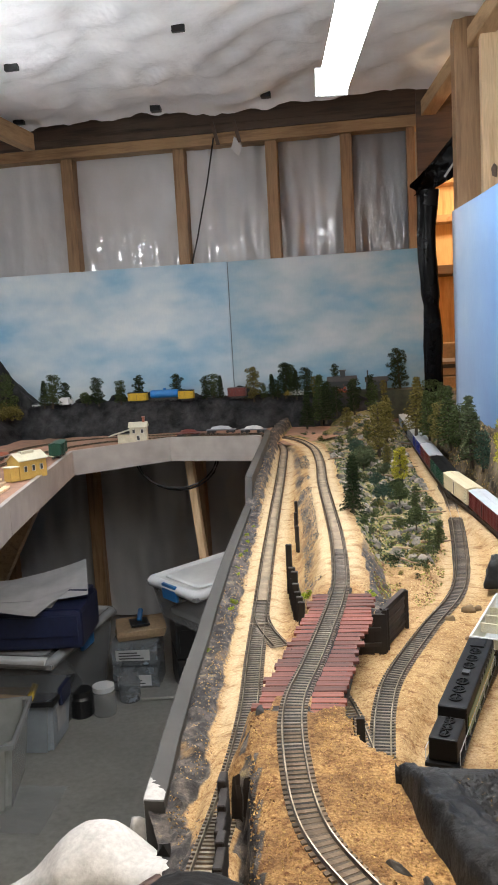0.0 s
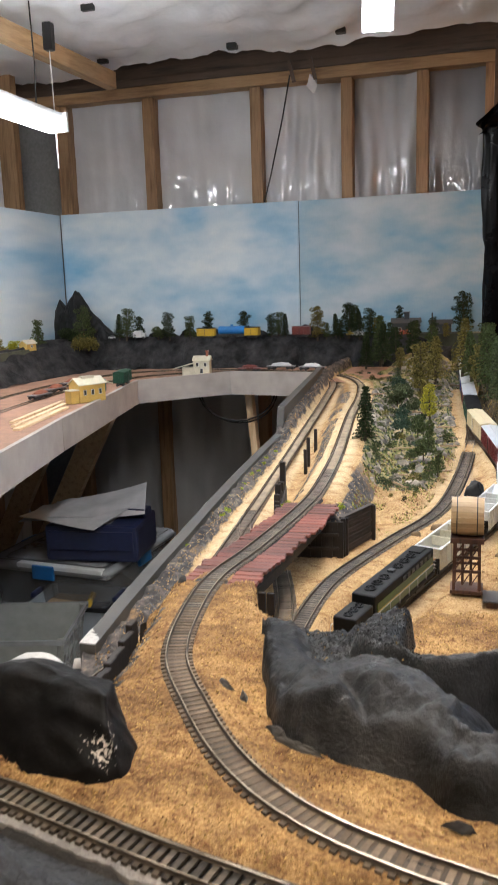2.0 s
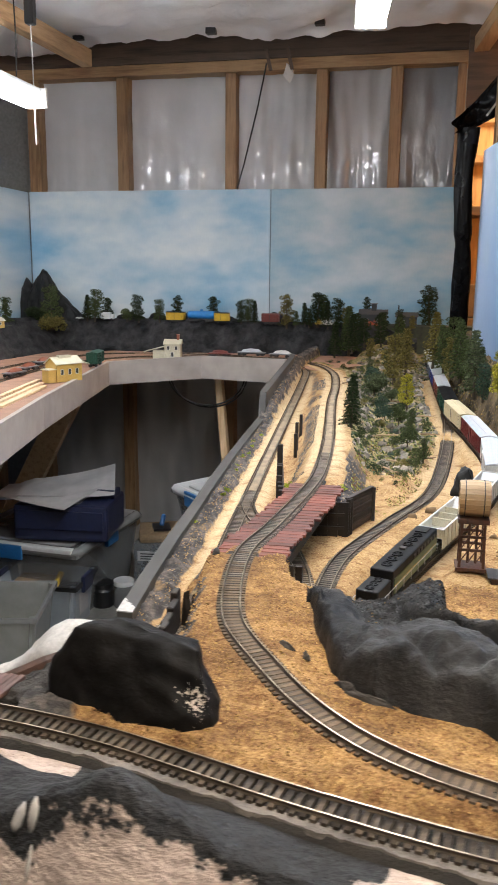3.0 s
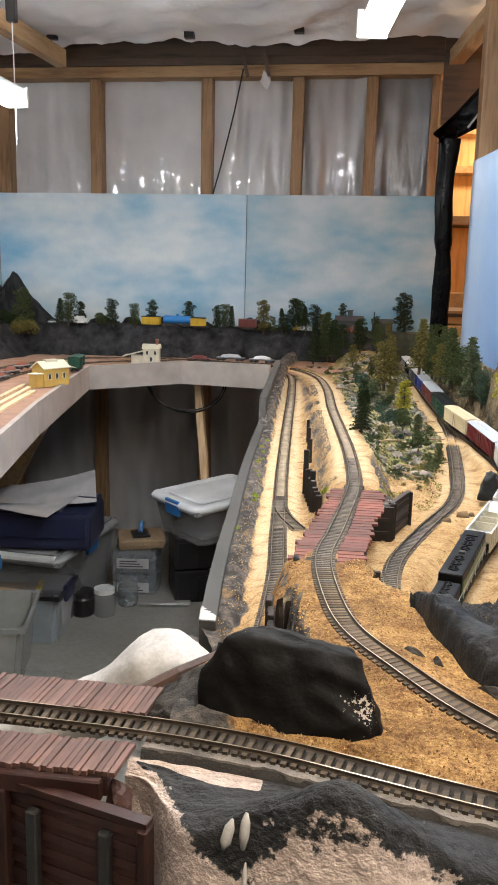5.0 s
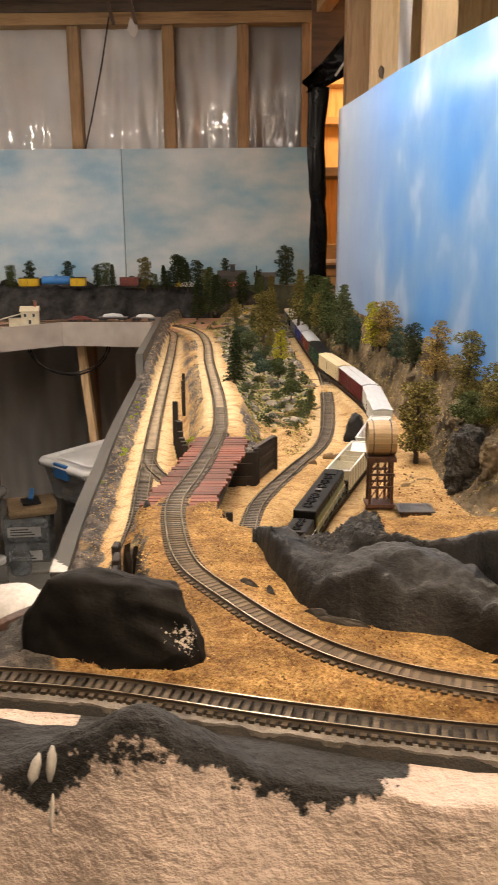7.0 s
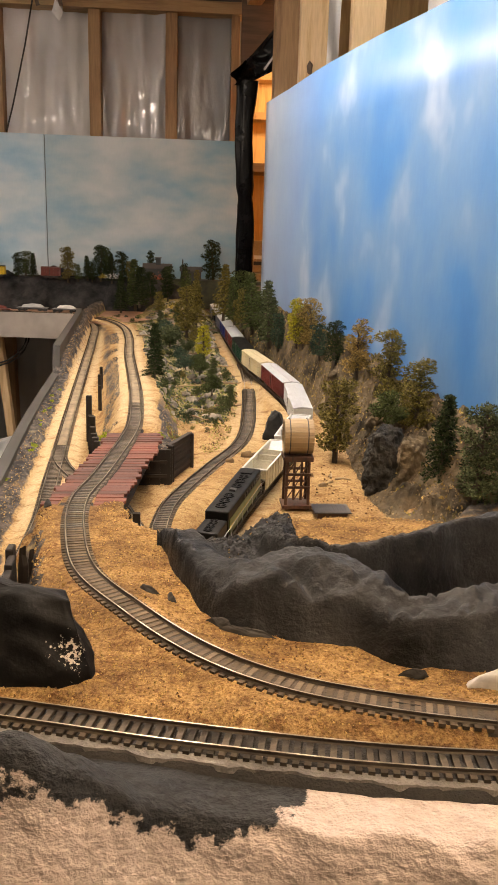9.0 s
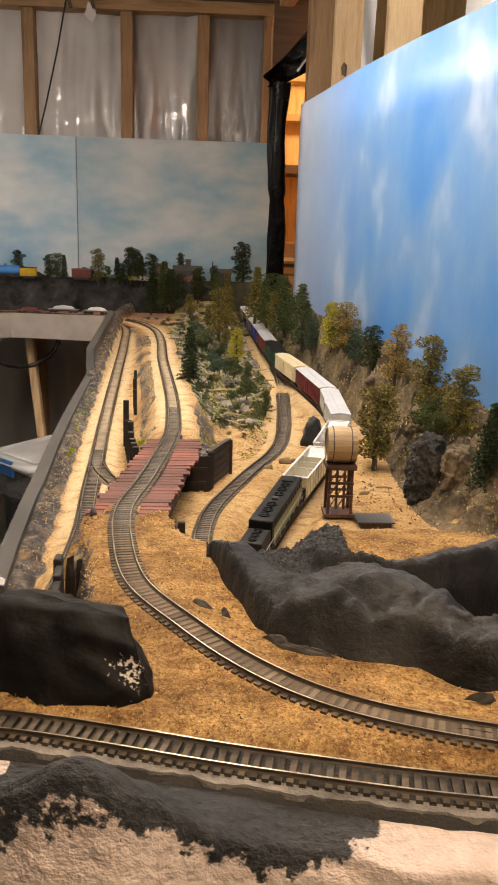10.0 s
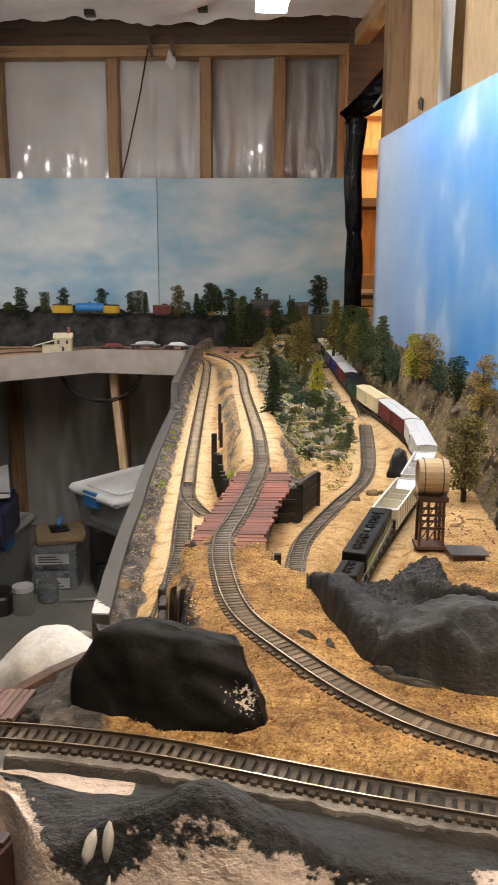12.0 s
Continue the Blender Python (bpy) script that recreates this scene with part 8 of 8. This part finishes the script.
M["grass_bit"] = mat("yellow_green_turf", (0.33, 0.31, 0.075), (0.13, 0.14, 0.04), 0.9, big=40, fine=500, bump=0.2, island=0.5, spec=0.1)
M["rubble_bit"] = mat("rubble_bits", (0.29, 0.245, 0.195), (0.085, 0.082, 0.080), 0.9, big=50, fine=500, bump=0.2, island=0.5, spec=0.2)
M["bank_bit"] = mat("bank_bits", (0.17, 0.165, 0.16), (0.06, 0.06, 0.062), 0.85, big=50, fine=500, bump=0.2, island=0.6, spec=0.3)


def off_track(x, y):
    if abs(y - near_y(x)) < 0.017:
        return False
    return all(math.hypot(x - q[0], y - q[1]) > 0.0175 for q in CLOSE)


CLOSE = [tuple(p) for line in (UP, LEFT, RIGHT, TRAIN) for p in smooth_line(line, 0.012)]


def straw_place(rng):
    x, y = rng.uniform(-0.13, 0.30), rng.uniform(0.24, 0.66)
    z, s, g, r = ground(x, y)
    return (x, y, z) if s > 0.75 and y > near_y(x) + 0.017 and off_track(x, y) else None


def sand_place(rng):
    x, y = rng.uniform(-0.2, 0.30), rng.uniform(0.6, 1.7)
    if x < edge_x(y) + 0.02:
        return None
    z, s, g, r = ground(x, y)
    return (x, y, z) if s < 0.4 and g < 0.4 and off_track(x, y) else None


def green_place(rng):
    x, y = rng.uniform(-0.10, 0.14), rng.uniform(1.05, 2.7)
    z, s, g, r = ground(x, y)
    return (x, y, z) if g > 0.4 else None


def bank_place(rng):
    y = rng.uniform(0.45, 2.2)
    x = edge_x(y) + 0.017 + (0.020 + 0.008 * step(0.50, 0.62, y)) * rng.random() ** 1.2
    if noise.noise(Vector((x * 45, y * 28, 9))) < rng.uniform(-0.5, 0.35):
        return None
    return (x, y, ground(x, y)[0])


scatter("straw_cover", 15000, straw_place, (0.0004, 0.0012), "straw_bit", "coarse straw-coloured turf grains", 5)
scatter("sand_cover", 7000, sand_place, (0.0005, 0.0012), "sand_bit", "coarse tan sand grains", 6)
def scree_place(rng):
    u, v = rng.random() ** 1.5, rng.random()
    x, y, z = east_cliff(u, v)
    if noise.noise(Vector((x * 26, y * 26, 3))) < -0.12:
        return None
    return (x, y, max(z, ground(x, y)[0]))


def strip_place(rng):
    y = rng.uniform(1.02, 2.1)
    x = up_x(y) - 0.026 - 0.024 * rng.random()
    if noise.noise(Vector((x * 22, y * 9, 5))) < -0.12:
        return None
    return (x, y, ground(x, y)[0])


def clod_place(rng):
    p = straw_place(rng)
    if p is None or noise.noise(Vector((p[0] * 24, p[1] * 24, 11))) < 0.12:
        return None
    return p


def tower_place(rng):
    x, y = rng.gauss(0.232, 0.022), rng.gauss(0.86, 0.055)
    return (x, y, ground(x, y)[0]) if off_track(x, y) else None


M["scree_bit"] = mat("tan_scree", (0.27, 0.20, 0.115), (0.085, 0.062, 0.036), 0.9, big=50, fine=500, bump=0.2, island=0.5, spec=0.2)
M["soil_bit"] = mat("brown_soil_bits", (0.20, 0.10, 0.045), (0.08, 0.042, 0.022), 0.9, big=50, fine=500, bump=0.2, island=0.4, spec=0.2)
scatter("cliff_scree", 9000, scree_place, (0.0007, 0.0023), "scree_bit", "tan rubble and dry turf on the cliff foot", 21)
scatter("bank_strip", 2600, strip_place, (0.0005, 0.0018), "bank_bit", "grey rubble strip along the embankment", 22)
scatter("soil_clods", 1500, clod_place, (0.0004, 0.0013), "soil_bit", "brown soil crumbs in patches on the turf", 23)
scatter("tower_debris", 130, tower_place, (0.0008, 0.0026), "soil_bit", "brown bark debris beside the water tower", 24)
def low_slope_place(rng):
    x, y = rng.uniform(0.0, 0.15), rng.uniform(1.0, 1.52)
    z, s, g, r = ground(x, y)
    if x < up_x(y) + 0.045 or x > right_x(y) - 0.022 or noise.noise(Vector((x * 30, y * 22, 4))) < -0.05:
        return None
    return (x, y, z)


scatter("slope_grass", 2600, low_slope_place, (0.0006, 0.0022), "grass_bit", "yellow-green turf patches at the slope's foot", 27)
scatter("slope_litter", 1500, low_slope_place, (0.0006, 0.0024), "soil_bit", "brown bark litter at the slope's foot", 28)
scatter("slope_rubble", 2600, green_place, (0.0008, 0.0036), "rubble_bit", "pale rubble stones on the green slope", 7)
scatter("slope_moss", 4200, green_place, (0.001, 0.0045), "leaf_mid", "green foam clumps on the slope", 8)
scatter("slope_moss_blue", 1900, green_place, (0.001, 0.004), "leaf_blue", "bluish foam clumps on the slope", 9)
def gravel_place(rng):
    x, y = rng.uniform(0.035, 0.145), rng.uniform(0.40, 0.55)
    if y < ridge_y(x) or crest_gap(x, y)[0] < 0.027 or y > gravel_y(x):
        return None
    return big_rock((x - 0.016) / 0.355, (y - 0.280) / 0.275)


M["gravel_bit"] = mat("dark_gravel", (0.045, 0.044, 0.043), (0.012, 0.012, 0.012), 0.7, big=60, fine=500, bump=0, island=0.6, spec=0.3)
scatter("ridge_gravel", 2600, gravel_place, (0.0004, 0.0013), "gravel_bit", "dark gravel heaped behind the rock ridge", 15)
scatter("ridge_straw", 90, gravel_place, (0.0005, 0.0012), "straw_bit", "straw grains caught on the gravel", 16)
scatter("bank_straw", 2000, bank_place, (0.0004, 0.0012), "straw_bit", "straw grains strewn along the fascia bank", 18)
scatter("bank_rubble", 2600, bank_place, (0.0004, 0.0013), "bank_bit", "dark grey rubble along the fascia bank", 10)
rng = random.Random(31)
sr = bmesh.new()
for _ in range(700):
    p = None
    while p is None:
        p = green_place(rng)
    s = 0.003 + 0.0105 * rng.random() ** 2
    m = pose(p[0], p[1], p[2], rng.uniform(0, 90), rng.uniform(0, 90), rng.uniform(0, 360))
    before = len(sr.verts)
    bmesh.ops.create_icosphere(sr, subdivisions=1, radius=s, matrix=m)
    sr.verts.ensure_lookup_table()
    for v in sr.verts[before:]:
        v.co += Vector((noise.noise(v.co * 170), noise.noise(v.co * 190 + Vector((5, 0, 0))), noise.noise(v.co * 180) - 0.4)) * s * 0.55
tagged(solo("slope_rock", sr, "rubble_bit", "tumbled pale and grey rocks on the green slope", "rocks"), kind="stuff")
# fallen logs among the rocks
for k in range(30):
    p = None
    while p is None:
        p = green_place(rng)
    a, ln = rng.uniform(-1.0, 0.6), rng.uniform(0.025, 0.060)
    q = Vector((math.cos(a), math.sin(a), 0)) * ln * 0.5
    mid = Vector(p) + Vector((0, 0, 0.007))
    r = rng.uniform(0.0012, 0.0024)
    solo("fallen_log", tube([mid - q, mid - q * 0.3 + Vector((0, 0, 0.001)), mid + q * 0.4, mid + q + Vector((0, 0, 0.002))], [r, r * 0.95, r * 0.8, r * 0.55], 7), "dead_log", "bare brown fallen log lying on the rubble", "log", "fallen logs", smooth=True)


def scrub_place(rng):
    u, v = rng.random(), rng.uniform(0.1, 0.98)
    return east_cliff(u, v)


scatter("cliff_scrub", 4200, scrub_place, (0.0008, 0.0030), "leaf_ochre", "dry ochre scrub on the rubble cliff", 12)
scatter("cliff_moss", 1500, scrub_place, (0.0008, 0.0030), "leaf_olive", "olive moss on the rubble cliff", 13)
for k, (x, y, ln, a) in enumerate(((0.03, 1.50, 0.07, 20), (0.06, 1.30, 0.05, -30), (0.02, 1.62, 0.05, 60), (0.225, 0.885, 0.012, 40), (0.245, 0.90, 0.022, -20), (0.232, 0.92, 0.016, 80))):
    z = ground(x, y)[0] + 0.004
    m = pose(x, y, z, 0, 0, a)
    solo("fallen_log", tube([m @ Vector((-ln / 2, 0, 0)), m @ Vector((0, 0.001, 0.002)), m @ Vector((ln / 2, 0, 0.001))], [0.0018, 0.0016, 0.001], 6), "stave", "thin bleached log lying on the scenery", "log", "fallen logs")
